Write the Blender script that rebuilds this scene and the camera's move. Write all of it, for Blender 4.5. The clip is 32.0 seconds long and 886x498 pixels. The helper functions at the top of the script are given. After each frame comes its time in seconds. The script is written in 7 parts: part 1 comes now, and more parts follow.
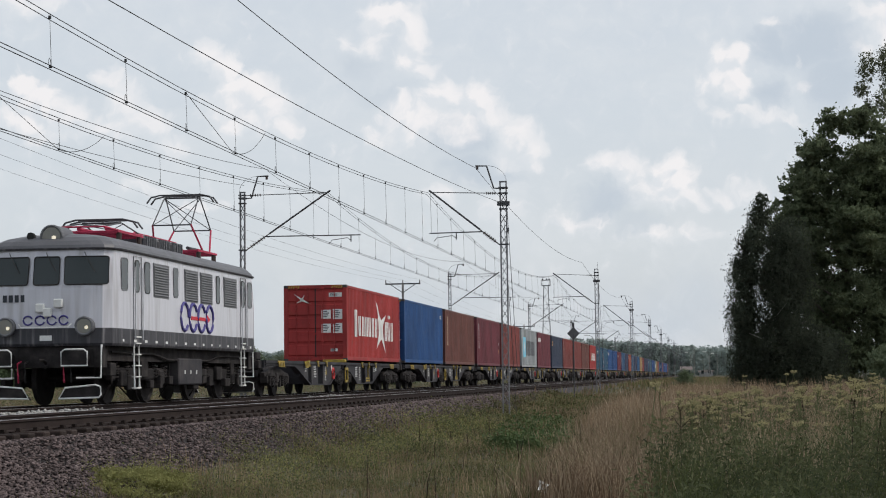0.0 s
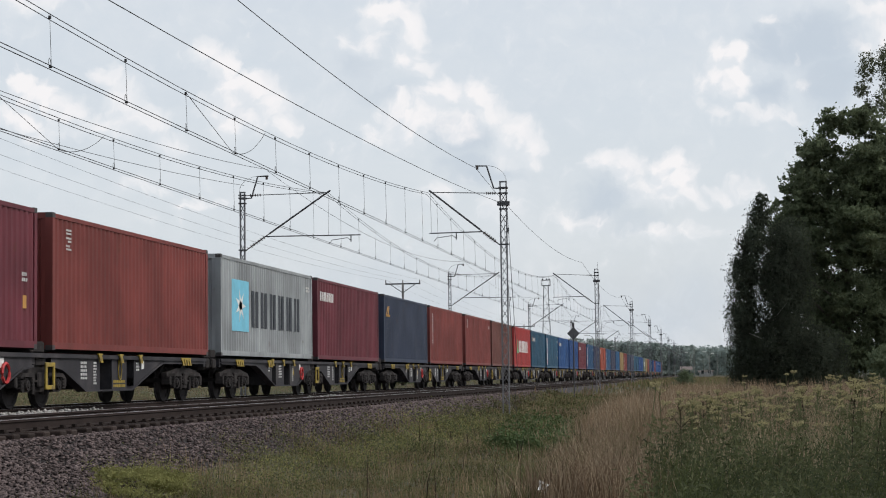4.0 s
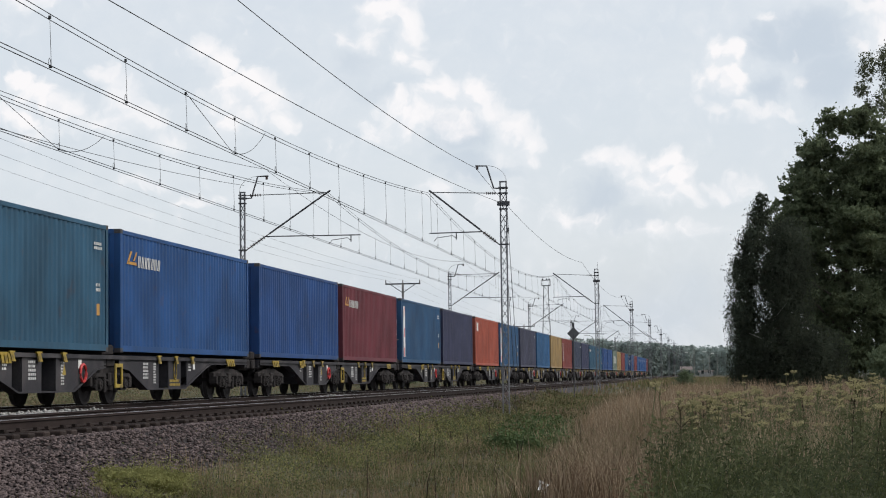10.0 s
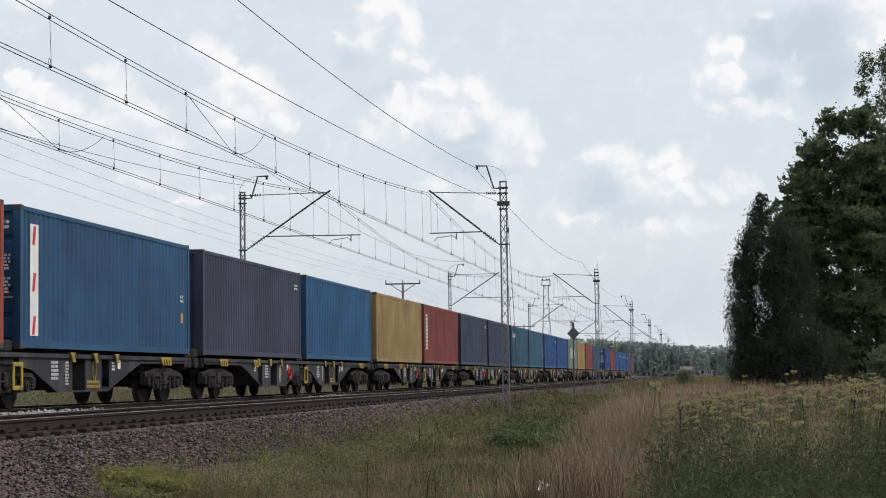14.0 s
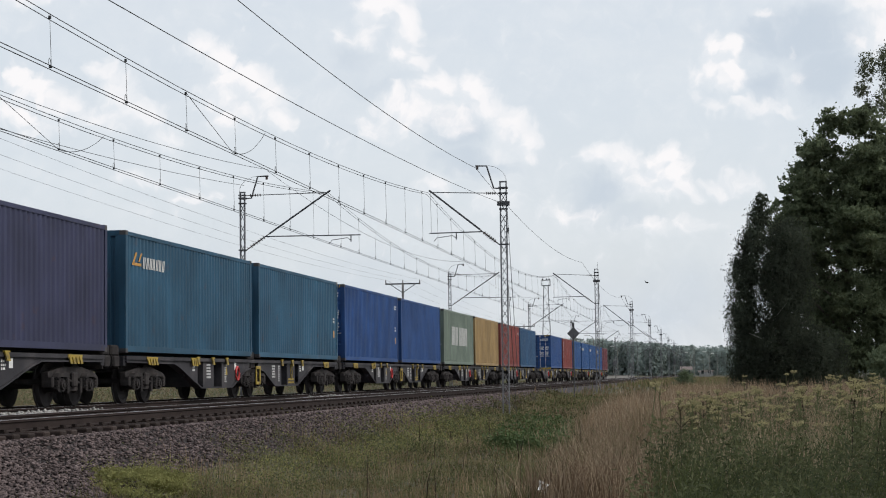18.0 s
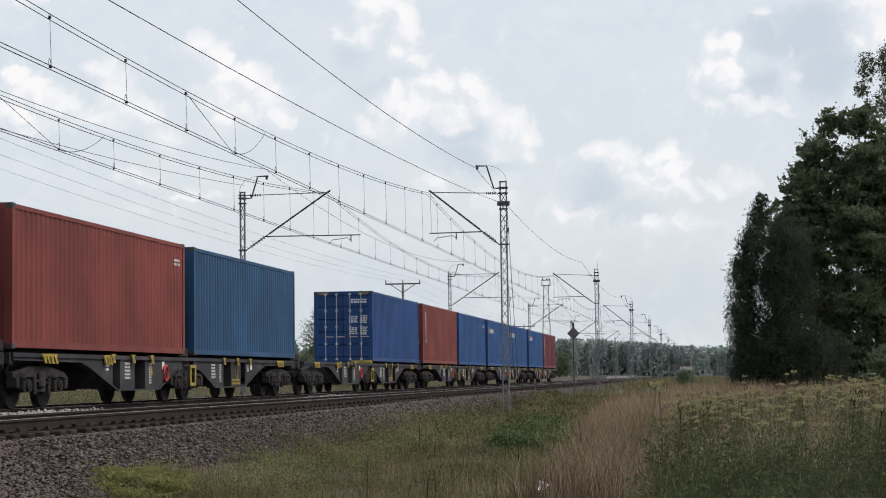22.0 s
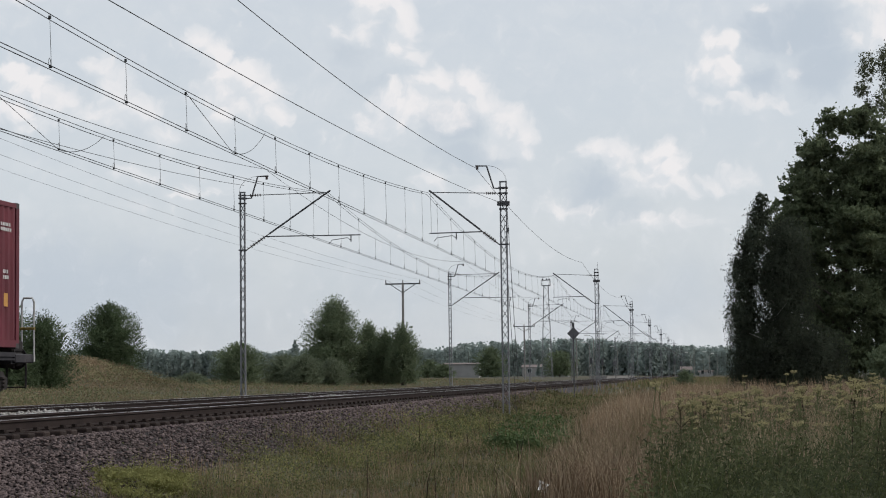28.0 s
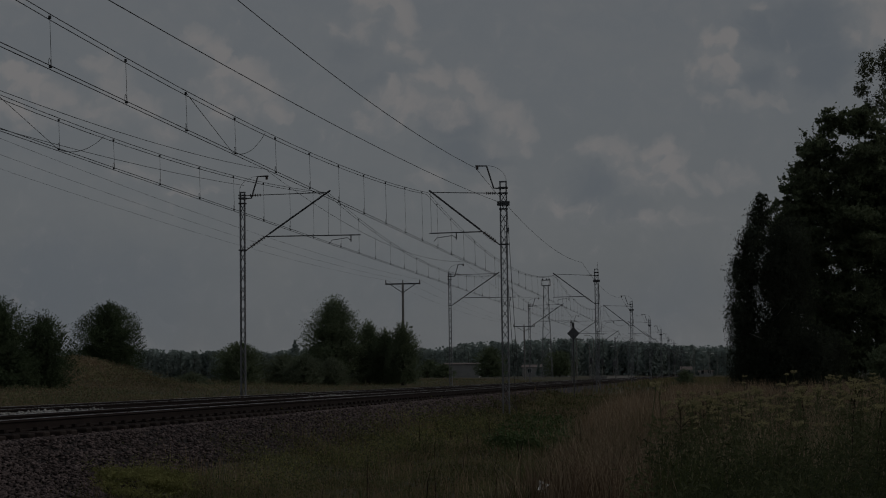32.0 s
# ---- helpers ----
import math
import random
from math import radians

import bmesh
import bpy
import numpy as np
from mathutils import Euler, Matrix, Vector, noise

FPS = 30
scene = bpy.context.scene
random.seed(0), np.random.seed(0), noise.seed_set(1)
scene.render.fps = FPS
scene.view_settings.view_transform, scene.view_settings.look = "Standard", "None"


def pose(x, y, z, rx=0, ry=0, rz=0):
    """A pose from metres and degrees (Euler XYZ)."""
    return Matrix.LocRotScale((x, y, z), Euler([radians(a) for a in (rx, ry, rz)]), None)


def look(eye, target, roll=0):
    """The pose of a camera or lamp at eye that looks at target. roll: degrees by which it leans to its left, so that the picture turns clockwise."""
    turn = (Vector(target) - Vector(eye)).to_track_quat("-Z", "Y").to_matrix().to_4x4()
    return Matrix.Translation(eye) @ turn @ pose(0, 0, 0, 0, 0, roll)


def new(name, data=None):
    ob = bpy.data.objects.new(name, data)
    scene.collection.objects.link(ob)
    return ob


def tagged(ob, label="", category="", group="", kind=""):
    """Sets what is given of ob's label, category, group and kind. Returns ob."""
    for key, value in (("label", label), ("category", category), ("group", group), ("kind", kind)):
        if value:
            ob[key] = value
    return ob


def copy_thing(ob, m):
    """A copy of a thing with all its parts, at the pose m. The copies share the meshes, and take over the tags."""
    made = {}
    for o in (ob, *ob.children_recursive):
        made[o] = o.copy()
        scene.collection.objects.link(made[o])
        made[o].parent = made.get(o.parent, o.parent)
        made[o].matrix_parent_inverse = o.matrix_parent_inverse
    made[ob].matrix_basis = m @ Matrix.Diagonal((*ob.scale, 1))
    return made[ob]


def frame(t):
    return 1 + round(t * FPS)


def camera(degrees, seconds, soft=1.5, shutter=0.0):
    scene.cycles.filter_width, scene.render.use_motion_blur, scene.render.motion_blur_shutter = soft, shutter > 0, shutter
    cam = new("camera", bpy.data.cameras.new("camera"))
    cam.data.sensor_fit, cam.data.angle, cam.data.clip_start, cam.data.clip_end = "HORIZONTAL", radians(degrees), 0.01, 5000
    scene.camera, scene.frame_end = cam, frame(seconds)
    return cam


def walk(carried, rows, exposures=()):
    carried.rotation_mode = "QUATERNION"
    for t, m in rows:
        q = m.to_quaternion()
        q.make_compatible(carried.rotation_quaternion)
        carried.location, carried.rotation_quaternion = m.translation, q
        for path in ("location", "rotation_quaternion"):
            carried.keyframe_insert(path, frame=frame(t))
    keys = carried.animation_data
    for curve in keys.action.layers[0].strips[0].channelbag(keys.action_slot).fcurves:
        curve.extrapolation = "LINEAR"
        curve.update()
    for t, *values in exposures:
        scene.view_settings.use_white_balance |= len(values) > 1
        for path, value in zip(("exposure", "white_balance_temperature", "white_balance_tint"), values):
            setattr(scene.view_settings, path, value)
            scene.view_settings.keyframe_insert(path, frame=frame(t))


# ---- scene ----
# ---- camera ----
cam = camera(26.869, 32.0, soft=1.05)
EYE = (0.0, 0.0, 0.5367)
AIM = (-13.9932, 98.7761, 7.4265)
FADE = [(0.0, 0.03), (1.0, 0.08), (2.0, 0.08), (3.0, 0.09), (6.0, 0.08), (8.0, 0.15), (24.0, 0.15), (26.5, 0.1), (28.2, -0.03), (30.7, -0.03), (31.0, -0.55), (31.5, -1.35), (32.0, -2.5)]
walk(cam, [(0.0, look(EYE, AIM, -0.7128)), (32.0, look(EYE, AIM, -0.7128))], FADE)

# ---- sky and sun ----
SUN_EL, SUN_AZ = 46.0, 84.0      # azimuth counted from +Y towards +X
world = bpy.data.worlds.new("world")
scene.world = world
world.use_nodes = True
wn, wl = world.node_tree.nodes, world.node_tree.links
wn.clear()
sky = wn.new("ShaderNodeTexSky")
sky.sky_type, sky.sun_disc = "NISHITA", False
sky.sun_elevation, sky.sun_rotation = radians(SUN_EL), radians(SUN_AZ)
sky.air_density, sky.dust_density = 1.0, 3.0
veil = wn.new("ShaderNodeMixRGB")
veil.inputs[0].default_value = 0.72
veil.inputs[2].default_value = (7.6, 8.1, 8.65, 1)   # thin high cloud over the whole sky
wl.new(sky.outputs[0], veil.inputs[1])
back = wn.new("ShaderNodeBackground")
back.inputs[1].default_value = 0.1
wl.new(veil.outputs[0], back.inputs[0])
wout = wn.new("ShaderNodeOutputWorld")
wl.new(back.outputs[0], wout.inputs[0])

sun = new("sun", bpy.data.lights.new("sun", "SUN"))
sun.data.energy, sun.data.angle, sun.data.color = 1.7, radians(12), (1.0, 0.95, 0.88)
d = Vector((math.sin(radians(SUN_AZ)) * math.cos(radians(SUN_EL)), math.cos(radians(SUN_AZ)) * math.cos(radians(SUN_EL)), math.sin(radians(SUN_EL))))
sun.matrix_world = look(d * 100, (0, 0, 0))

# ---- materials ----
MATS = {}


def node_mat(name):
    m = bpy.data.materials.new(name)
    m.use_nodes = True
    nt = m.node_tree
    return m, nt.nodes, nt.links, nt.nodes["Principled BSDF"]


def surf(name, rgb, rough=0.6, metal=0.0, var=0.25, scale=3.0, fine=40.0, bump=0.15, rnd=0.0, island=0.0, second=None, mix=0.5, stretch=None, spec=0.4):
    """A surface with grain at two scales; second: a stain colour laid on by noise; rnd, island: lightness by object or piece."""
    if name in MATS:
        return MATS[name]
    m, n, l, b = node_mat(name)
    tc = n.new("ShaderNodeTexCoord")
    vec = tc.outputs["Object"]
    if stretch:
        mp = n.new("ShaderNodeMapping")
        mp.inputs["Scale"].default_value = stretch
        l.new(vec, mp.inputs[0])
        vec = mp.outputs[0]
    big, small = n.new("ShaderNodeTexNoise"), n.new("ShaderNodeTexNoise")
    big.inputs["Scale"].default_value, small.inputs["Scale"].default_value = scale, fine
    big.inputs["Detail"].default_value = small.inputs["Detail"].default_value = 4
    l.new(vec, big.inputs["Vector"]), l.new(vec, small.inputs["Vector"])
    add = n.new("ShaderNodeMath")
    add.operation = "MULTIPLY_ADD"
    add.inputs[1].default_value = 0.4
    l.new(small.outputs["Fac"], add.inputs[0]), l.new(big.outputs["Fac"], add.inputs[2])
    ramp = n.new("ShaderNodeMapRange")
    ramp.inputs["From Min"].default_value, ramp.inputs["From Max"].default_value = 0.4, 1.0
    ramp.inputs["To Min"].default_value, ramp.inputs["To Max"].default_value = 1 - var, 1 + var
    l.new(add.outputs[0], ramp.inputs["Value"])
    value = ramp.outputs[0]
    for amount, node, sock in ((rnd, "ShaderNodeObjectInfo", "Random"), (island, "ShaderNodeNewGeometry", "Random Per Island")):
        if amount:
            src = n.new(node)
            mr = n.new("ShaderNodeMapRange")
            mr.inputs["To Min"].default_value, mr.inputs["To Max"].default_value = 1 - amount, 1 + amount
            l.new(src.outputs[sock], mr.inputs["Value"])
            mul = n.new("ShaderNodeMath")
            mul.operation = "MULTIPLY"
            l.new(value, mul.inputs[0]), l.new(mr.outputs[0], mul.inputs[1])
            value = mul.outputs[0]
    col = n.new("ShaderNodeRGB")
    col.outputs[0].default_value = (*rgb, 1)
    colour = col.outputs[0]
    if second:
        mx = n.new("ShaderNodeMixRGB")
        mx.inputs[2].default_value = (*second, 1)
        mr = n.new("ShaderNodeMapRange")
        mr.inputs["From Min"].default_value, mr.inputs["From Max"].default_value = 0.62 - 0.3 * mix, 0.78 - 0.15 * mix
        if island:
            src = n.new("ShaderNodeNewGeometry")
            mr.inputs["From Min"].default_value, mr.inputs["From Max"].default_value = 1 - mix, 1.0
            l.new(src.outputs["Random Per Island"], mr.inputs["Value"])
        else:
            l.new(big.outputs["Fac"], mr.inputs["Value"])
        l.new(mr.outputs[0], mx.inputs[0]), l.new(colour, mx.inputs[1])
        colour = mx.outputs[0]
    hsv = n.new("ShaderNodeHueSaturation")
    l.new(colour, hsv.inputs["Color"]), l.new(value, hsv.inputs["Value"])
    l.new(hsv.outputs[0], b.inputs["Base Color"])
    b.inputs["Roughness"].default_value, b.inputs["Metallic"].default_value = rough, metal
    b.inputs["Specular IOR Level"].default_value = spec
    if bump:
        bp = n.new("ShaderNodeBump")
        bp.inputs["Strength"].default_value, bp.inputs["Distance"].default_value = bump, 0.02
        l.new(small.outputs["Fac"], bp.inputs["Height"]), l.new(bp.outputs[0], b.inputs["Normal"])
    MATS[name] = m
    return m


def leafy(name, rgb, second, amount=0.5, var=0.35, through_light=0.25, patch_scale=0.9):
    """Foliage: lightness and hue by leaf, some light coming through."""
    if name in MATS:
        return MATS[name]
    m, n, l, b = node_mat(name)
    geo = n.new("ShaderNodeNewGeometry")
    mx = n.new("ShaderNodeMixRGB")
    mx.inputs[1].default_value, mx.inputs[2].default_value = (*rgb, 1), (*second, 1)
    pw = n.new("ShaderNodeMath")
    pw.operation, pw.inputs[1].default_value = "MULTIPLY", amount * 2
    l.new(geo.outputs["Random Per Island"], pw.inputs[0]), l.new(pw.outputs[0], mx.inputs[0])
    tc = n.new("ShaderNodeTexCoord")
    nz = n.new("ShaderNodeTexNoise")
    nz.inputs["Scale"].default_value = patch_scale
    l.new(tc.outputs["Object"], nz.inputs["Vector"])
    mr = n.new("ShaderNodeMapRange")
    mr.inputs["From Min"].default_value, mr.inputs["From Max"].default_value = 0.3, 0.7
    mr.inputs["To Min"].default_value, mr.inputs["To Max"].default_value = 1 - var, 1 + var
    l.new(nz.outputs["Fac"], mr.inputs["Value"])
    hsv = n.new("ShaderNodeHueSaturation")
    l.new(mx.outputs[0], hsv.inputs["Color"]), l.new(mr.outputs[0], hsv.inputs["Value"])
    l.new(hsv.outputs[0], b.inputs["Base Color"])
    b.inputs["Roughness"].default_value = 0.7
    b.inputs["Specular IOR Level"].default_value = 0.08
    tr = n.new("ShaderNodeBsdfTranslucent")
    l.new(hsv.outputs[0], tr.inputs["Color"])
    ms = n.new("ShaderNodeMixShader")
    ms.inputs[0].default_value = through_light
    l.new(b.outputs[0], ms.inputs[1]), l.new(tr.outputs[0], ms.inputs[2])
    l.new(ms.outputs[0], n["Material Output"].inputs[0])
    MATS[name] = m
    return m


def paint(name, rgb, wear=0.2):
    """Weathered container paint: faded patches, dirt streaks running down, a little rust."""
    if name in MATS:
        return MATS[name]
    m, n, l, b = node_mat(name)
    tc = n.new("ShaderNodeTexCoord")
    info = n.new("ShaderNodeObjectInfo")
    off = n.new("ShaderNodeVectorMath")
    off.operation = "ADD"
    sc = n.new("ShaderNodeVectorMath")
    sc.operation = "SCALE"
    sc.inputs[0].default_value = (37.0, 53.0, 11.0)
    l.new(info.outputs["Random"], sc.inputs["Scale"])
    l.new(tc.outputs["Object"], off.inputs[0]), l.new(sc.outputs[0], off.inputs[1])
    fade, streak, rust = (n.new("ShaderNodeTexNoise") for _ in range(3))
    mp = n.new("ShaderNodeMapping")
    mp.inputs["Scale"].default_value = (3.0, 3.0, 0.25)
    l.new(off.outputs[0], mp.inputs[0])
    l.new(off.outputs[0], fade.inputs["Vector"]), l.new(mp.outputs[0], streak.inputs["Vector"]), l.new(off.outputs[0], rust.inputs["Vector"])
    fade.inputs["Scale"].default_value, streak.inputs["Scale"].default_value, rust.inputs["Scale"].default_value = 0.6, 1.6, 2.3
    for x in (fade, streak, rust):
        x.inputs["Detail"].default_value = 6
    mr = n.new("ShaderNodeMapRange")
    mr.inputs["From Min"].default_value, mr.inputs["From Max"].default_value = 0.3, 0.75
    mr.inputs["To Min"].default_value, mr.inputs["To Max"].default_value = 1 + wear * 0.45, 1 - wear
    l.new(streak.outputs["Fac"], mr.inputs["Value"])
    mf = n.new("ShaderNodeMapRange")
    mf.inputs["From Min"].default_value, mf.inputs["From Max"].default_value = 0.35, 0.7
    mf.inputs["To Min"].default_value, mf.inputs["To Max"].default_value = 0.76, 1.22
    l.new(fade.outputs["Fac"], mf.inputs["Value"])
    mul = n.new("ShaderNodeMath")
    mul.operation = "MULTIPLY"
    l.new(mr.outputs[0], mul.inputs[0]), l.new(mf.outputs[0], mul.inputs[1])
    mx = n.new("ShaderNodeMixRGB")
    mx.inputs[1].default_value, mx.inputs[2].default_value = (*rgb, 1), (0.10, 0.045, 0.025, 1)
    rr = n.new("ShaderNodeMapRange")
    rr.inputs["From Min"].default_value, rr.inputs["From Max"].default_value, rr.inputs["To Max"].default_value = 0.64, 0.8, 0.5
    l.new(rust.outputs["Fac"], rr.inputs["Value"]), l.new(rr.outputs[0], mx.inputs[0])
    hsv = n.new("ShaderNodeHueSaturation")
    l.new(mx.outputs[0], hsv.inputs["Color"]), l.new(mul.outputs[0], hsv.inputs["Value"])
    l.new(hsv.outputs[0], b.inputs["Base Color"])
    b.inputs["Roughness"].default_value = 0.62
    b.inputs["Specular IOR Level"].default_value = 0.3
    MATS[name] = m
    return m


STEEL = surf("galvanised_steel", (0.20, 0.20, 0.21), 0.55, 0.3, 0.3, 2.0, 30)
DARK_STEEL = surf("dark_painted_steel", (0.075, 0.075, 0.08), 0.6, 0.2, 0.3, 3.0, 40)
WIRE = surf("weathered_copper_wire", (0.06, 0.062, 0.065), 0.6, 0.5, 0.2, 1.0, 20, 0)
INSULATOR = surf("brown_porcelain", (0.05, 0.03, 0.025), 0.3, 0, 0.2, 8.0, 60, 0)
RAIL_SIDE = surf("rusty_rail", (0.030, 0.022, 0.020), 0.85, 0, 0.35, 2.0, 50, spec=0.12)
RAIL_TOP = surf("polished_rail_head", (0.62, 0.62, 0.64), 0.3, 0.5, 0.15, 0.5, 30, 0.05)
SLEEPER = surf("oily_wooden_sleeper", (0.034, 0.025, 0.022), 0.85, 0, 0.4, 4.0, 60, 0.4, rnd=0.35, spec=0.12)
BALLAST_BED = surf("ballast_bed", (0.032, 0.026, 0.026), 0.95, 0, 0.5, 6.0, 22.0, 1.0)
STONE = surf("ballast_stone", (0.105, 0.082, 0.080), 0.92, 0, 0.2, 4.0, 30.0, 0.3, island=0.65, spec=0.15)
CHASSIS = surf("dusty_black_wagon_paint", (0.037, 0.035, 0.040), 0.65, 0, 0.4, 1.2, 25, 0.2, second=(0.058, 0.053, 0.054), mix=0.4, spec=0.2)
BOGIE = surf("brake_dusted_bogie", (0.031, 0.028, 0.028), 0.8, 0, 0.5, 3.0, 30, 0.3, second=(0.048, 0.042, 0.040), mix=0.35, spec=0.1)
WHEEL = surf("worn_wheel_steel", (0.042, 0.038, 0.038), 0.75, 0, 0.3, 3.0, 30, 0.1, spec=0.1)
YELLOW = surf("safety_yellow_paint", (0.38, 0.27, 0.04), 0.6, 0, 0.3, 4.0, 40, 0.1, second=(0.10, 0.075, 0.03), mix=0.5)
WHITE = surf("white_lettering_paint", (0.74, 0.74, 0.72), 0.6, 0, 0.2, 2.0, 30, 0)
RUBBER = surf("black_rubber", (0.02, 0.02, 0.02), 0.7, bump=0.05)
CONCRETE = surf("grey_concrete", (0.22, 0.21, 0.20), 0.9, 0, 0.3, 2.0, 30, 0.3)


# ---- building helpers ----
def mesh_of(name, bm, *mats):
    me = bpy.data.meshes.new(name)
    bm.to_mesh(me)
    bm.free()
    for m in mats:
        me.materials.append(m)
    return me


def part(name, bm, material, parent, label=""):
    """Links a bmesh, or a mesh that is shared, as one object under parent."""
    me = bm if isinstance(bm, bpy.types.Mesh) else mesh_of(name, bm, material)
    ob = new(name, me)
    ob.parent = parent
    if label:
        ob["label"] = label
    return ob


def empty(name, m=None):
    ob = new(name)
    ob.empty_display_size = 0.3
    if m is not None:
        ob.matrix_basis = m
    return ob


def B():
    return bmesh.new()


def box(bm, x0, x1, y0, y1, z0, z1, bevel=0.0):
    g = bmesh.ops.create_cube(bm, size=1.0, matrix=Matrix.LocRotScale(((x0 + x1) / 2, (y0 + y1) / 2, (z0 + z1) / 2), None, (x1 - x0, y1 - y0, z1 - z0)))
    if bevel:
        es = list({e for v in g["verts"] for e in v.link_edges})
        bmesh.ops.bevel(bm, geom=es, offset=bevel, segments=1, affect="EDGES")
    return bm


def rod(bm, p, q, r, seg=8, r2=None):
    p, q = Vector(p), Vector(q)
    v = q - p
    m = Matrix.Translation((p + q) / 2) @ v.to_track_quat("Z", "Y").to_matrix().to_4x4()
    bmesh.ops.create_cone(bm, cap_ends=True, segments=seg, radius1=r, radius2=r if r2 is None else r2, depth=v.length, matrix=m)
    return bm


def tube(bm, pts, r, seg=6, closed=False):
    """A bent bar along pts."""
    pts = [Vector(p) for p in pts]
    n = len(pts)
    rings = []
    for i, p in enumerate(pts):
        a = pts[(i - 1) % n] if closed or i else p
        b = pts[(i + 1) % n] if closed or i < n - 1 else p
        m = (b - a).to_track_quat("Z", "Y").to_matrix()
        rings.append([bm.verts.new(p + m @ Vector((r * math.cos(2 * math.pi * k / seg), r * math.sin(2 * math.pi * k / seg), 0))) for k in range(seg)])
    for i in range(n if closed else n - 1):
        a, b = rings[i], rings[(i + 1) % n]
        for k in range(seg):
            bm.faces.new((a[k], a[(k + 1) % seg], b[(k + 1) % seg], b[k]))
    if not closed:
        bm.faces.new(rings[0][::-1]), bm.faces.new(rings[-1])
    return bm


def prism(bm, outline, axis, a, b):
    """Extrudes an outline of 2-D points between a and b along an axis (0, 1 or 2)."""
    def at(p, h):
        c = list(p)
        c.insert(axis, h)
        return bm.verts.new(c)
    lo, hi = [at(p, a) for p in outline], [at(p, b) for p in outline]
    n = len(outline)
    bm.faces.new(lo), bm.faces.new(hi[::-1])
    for i in range(n):
        bm.faces.new((lo[i], hi[i], hi[(i + 1) % n], lo[(i + 1) % n]))
    bmesh.ops.recalc_face_normals(bm, faces=bm.faces)
    return bm


def raw_mesh(name, verts, faces, *mats):
    """A mesh from numpy arrays of corners and of equal-sided faces."""
    me = bpy.data.meshes.new(name)
    verts, faces = np.asarray(verts, np.float32), np.asarray(faces, np.int32)
    k = faces.shape[1]
    me.vertices.add(len(verts))
    me.vertices.foreach_set("co", verts.ravel())
    me.loops.add(faces.size)
    me.loops.foreach_set("vertex_index", faces.ravel())
    me.polygons.add(len(faces))
    me.polygons.foreach_set("loop_start", np.arange(0, faces.size, k, dtype=np.int32))
    me.polygons.foreach_set("loop_total", np.full(len(faces), k, np.int32))
    me.update(calc_edges=True)
    for m in mats:
        me.materials.append(m)
    return me


rng = np.random.default_rng(7)


# ---- ground ----
TRACK_FAR, TRACK_NEAR = -14.735, -10.735
PROFILE_X = [-3200, -120, -60, -45, -30, -23, -19.5, -17.4, -8.0, -7.4, -6.4, -4.2, -2.8, -1.4, 2.0, 10, 60, 3200]
PROFILE_Z = [0.6, 0.4, 0.35, 0.3, 0.05, -0.3, -0.6, -0.85, -0.95, -1.12, -1.25, -1.2, -1.02, -0.82, -0.75, -0.62, -0.4, 0.2]


def ground_z(x, y):
    x, y = np.asarray(x, float), np.asarray(y, float)
    z = np.interp(x, PROFILE_X, PROFILE_Z)
    t = np.clip((y - 45) / 130.0, 0, 1)
    t = t * t * (3 - 2 * t)
    near = (x > -8.0)
    z = np.where(near, z + (np.maximum(z, -0.42) - z) * t, z)
    z = z + 1.5 * np.exp(-((x + 35.4) / 3.6) ** 2 - ((y - 101) / 8.0) ** 2)
    wob = 0.06 * np.sin(x * 1.7 + 0.4 * y) * np.sin(y * 0.9 - x * 0.3) + 0.05 * np.sin(x * 0.6 + 1) * np.cos(y * 0.37)
    return z + np.where((x > -17.4) & (x < -8.0), 0, wob)


xs = np.unique(np.concatenate([np.linspace(-3200, -120, 14), np.linspace(-120, -46, 22), np.linspace(-46, -24, 34), np.linspace(-24, -17.4, 9), [-12.7], np.linspace(-8.0, 8, 49), np.linspace(8, 60, 12), np.linspace(60, 3200, 14)]))
ys = np.unique(np.concatenate([np.linspace(-3200, -40, 10), np.linspace(-40, 18, 14), np.linspace(18, 60, 71), np.linspace(60, 160, 60), np.linspace(160, 400, 30), np.linspace(400, 1200, 20), np.linspace(1200, 4500, 10)]))
gx, gy = np.meshgrid(xs, ys)
gv = np.stack([gx, gy, ground_z(gx, gy)], -1).reshape(-1, 3)
nx, ny = len(xs), len(ys)
ii = (np.arange(ny - 1)[:, None] * nx + np.arange(nx - 1)).ravel()
GROUND = surf("dry_meadow_soil", (0.050, 0.047, 0.024), 0.95, 0, 0.45, 0.35, 9.0, 0.8, second=(0.075, 0.058, 0.034), mix=0.5)
ground = new("ground", raw_mesh("ground", gv, np.stack([ii, ii + 1, ii + nx + 1, ii + nx], 1), GROUND))
tagged(ground, "dry olive-green meadow ground with a shallow trackside ditch", "ground", kind="structure")

# ---- track bed and rails ----
y0, y1 = -760.0, 1400.0
bm = prism(B(), [(TRACK_FAR - 3.4, -1.05), (TRACK_FAR - 1.75, -0.27), (TRACK_FAR + 1.7, -0.26), (TRACK_FAR + 2.0, -0.28), (TRACK_NEAR - 1.7, -0.26), (TRACK_NEAR + 1.25, -0.27), (TRACK_NEAR + 1.6, -0.30), (TRACK_NEAR + 3.15, -1.26), (TRACK_NEAR, -1.4)], 1, y0, y1)
bed = new("track_bed", mesh_of("track_bed", bm, BALLAST_BED))
tagged(bed, "dark brown-grey crushed stone ballast bed under two tracks", "ballast", kind="structure")


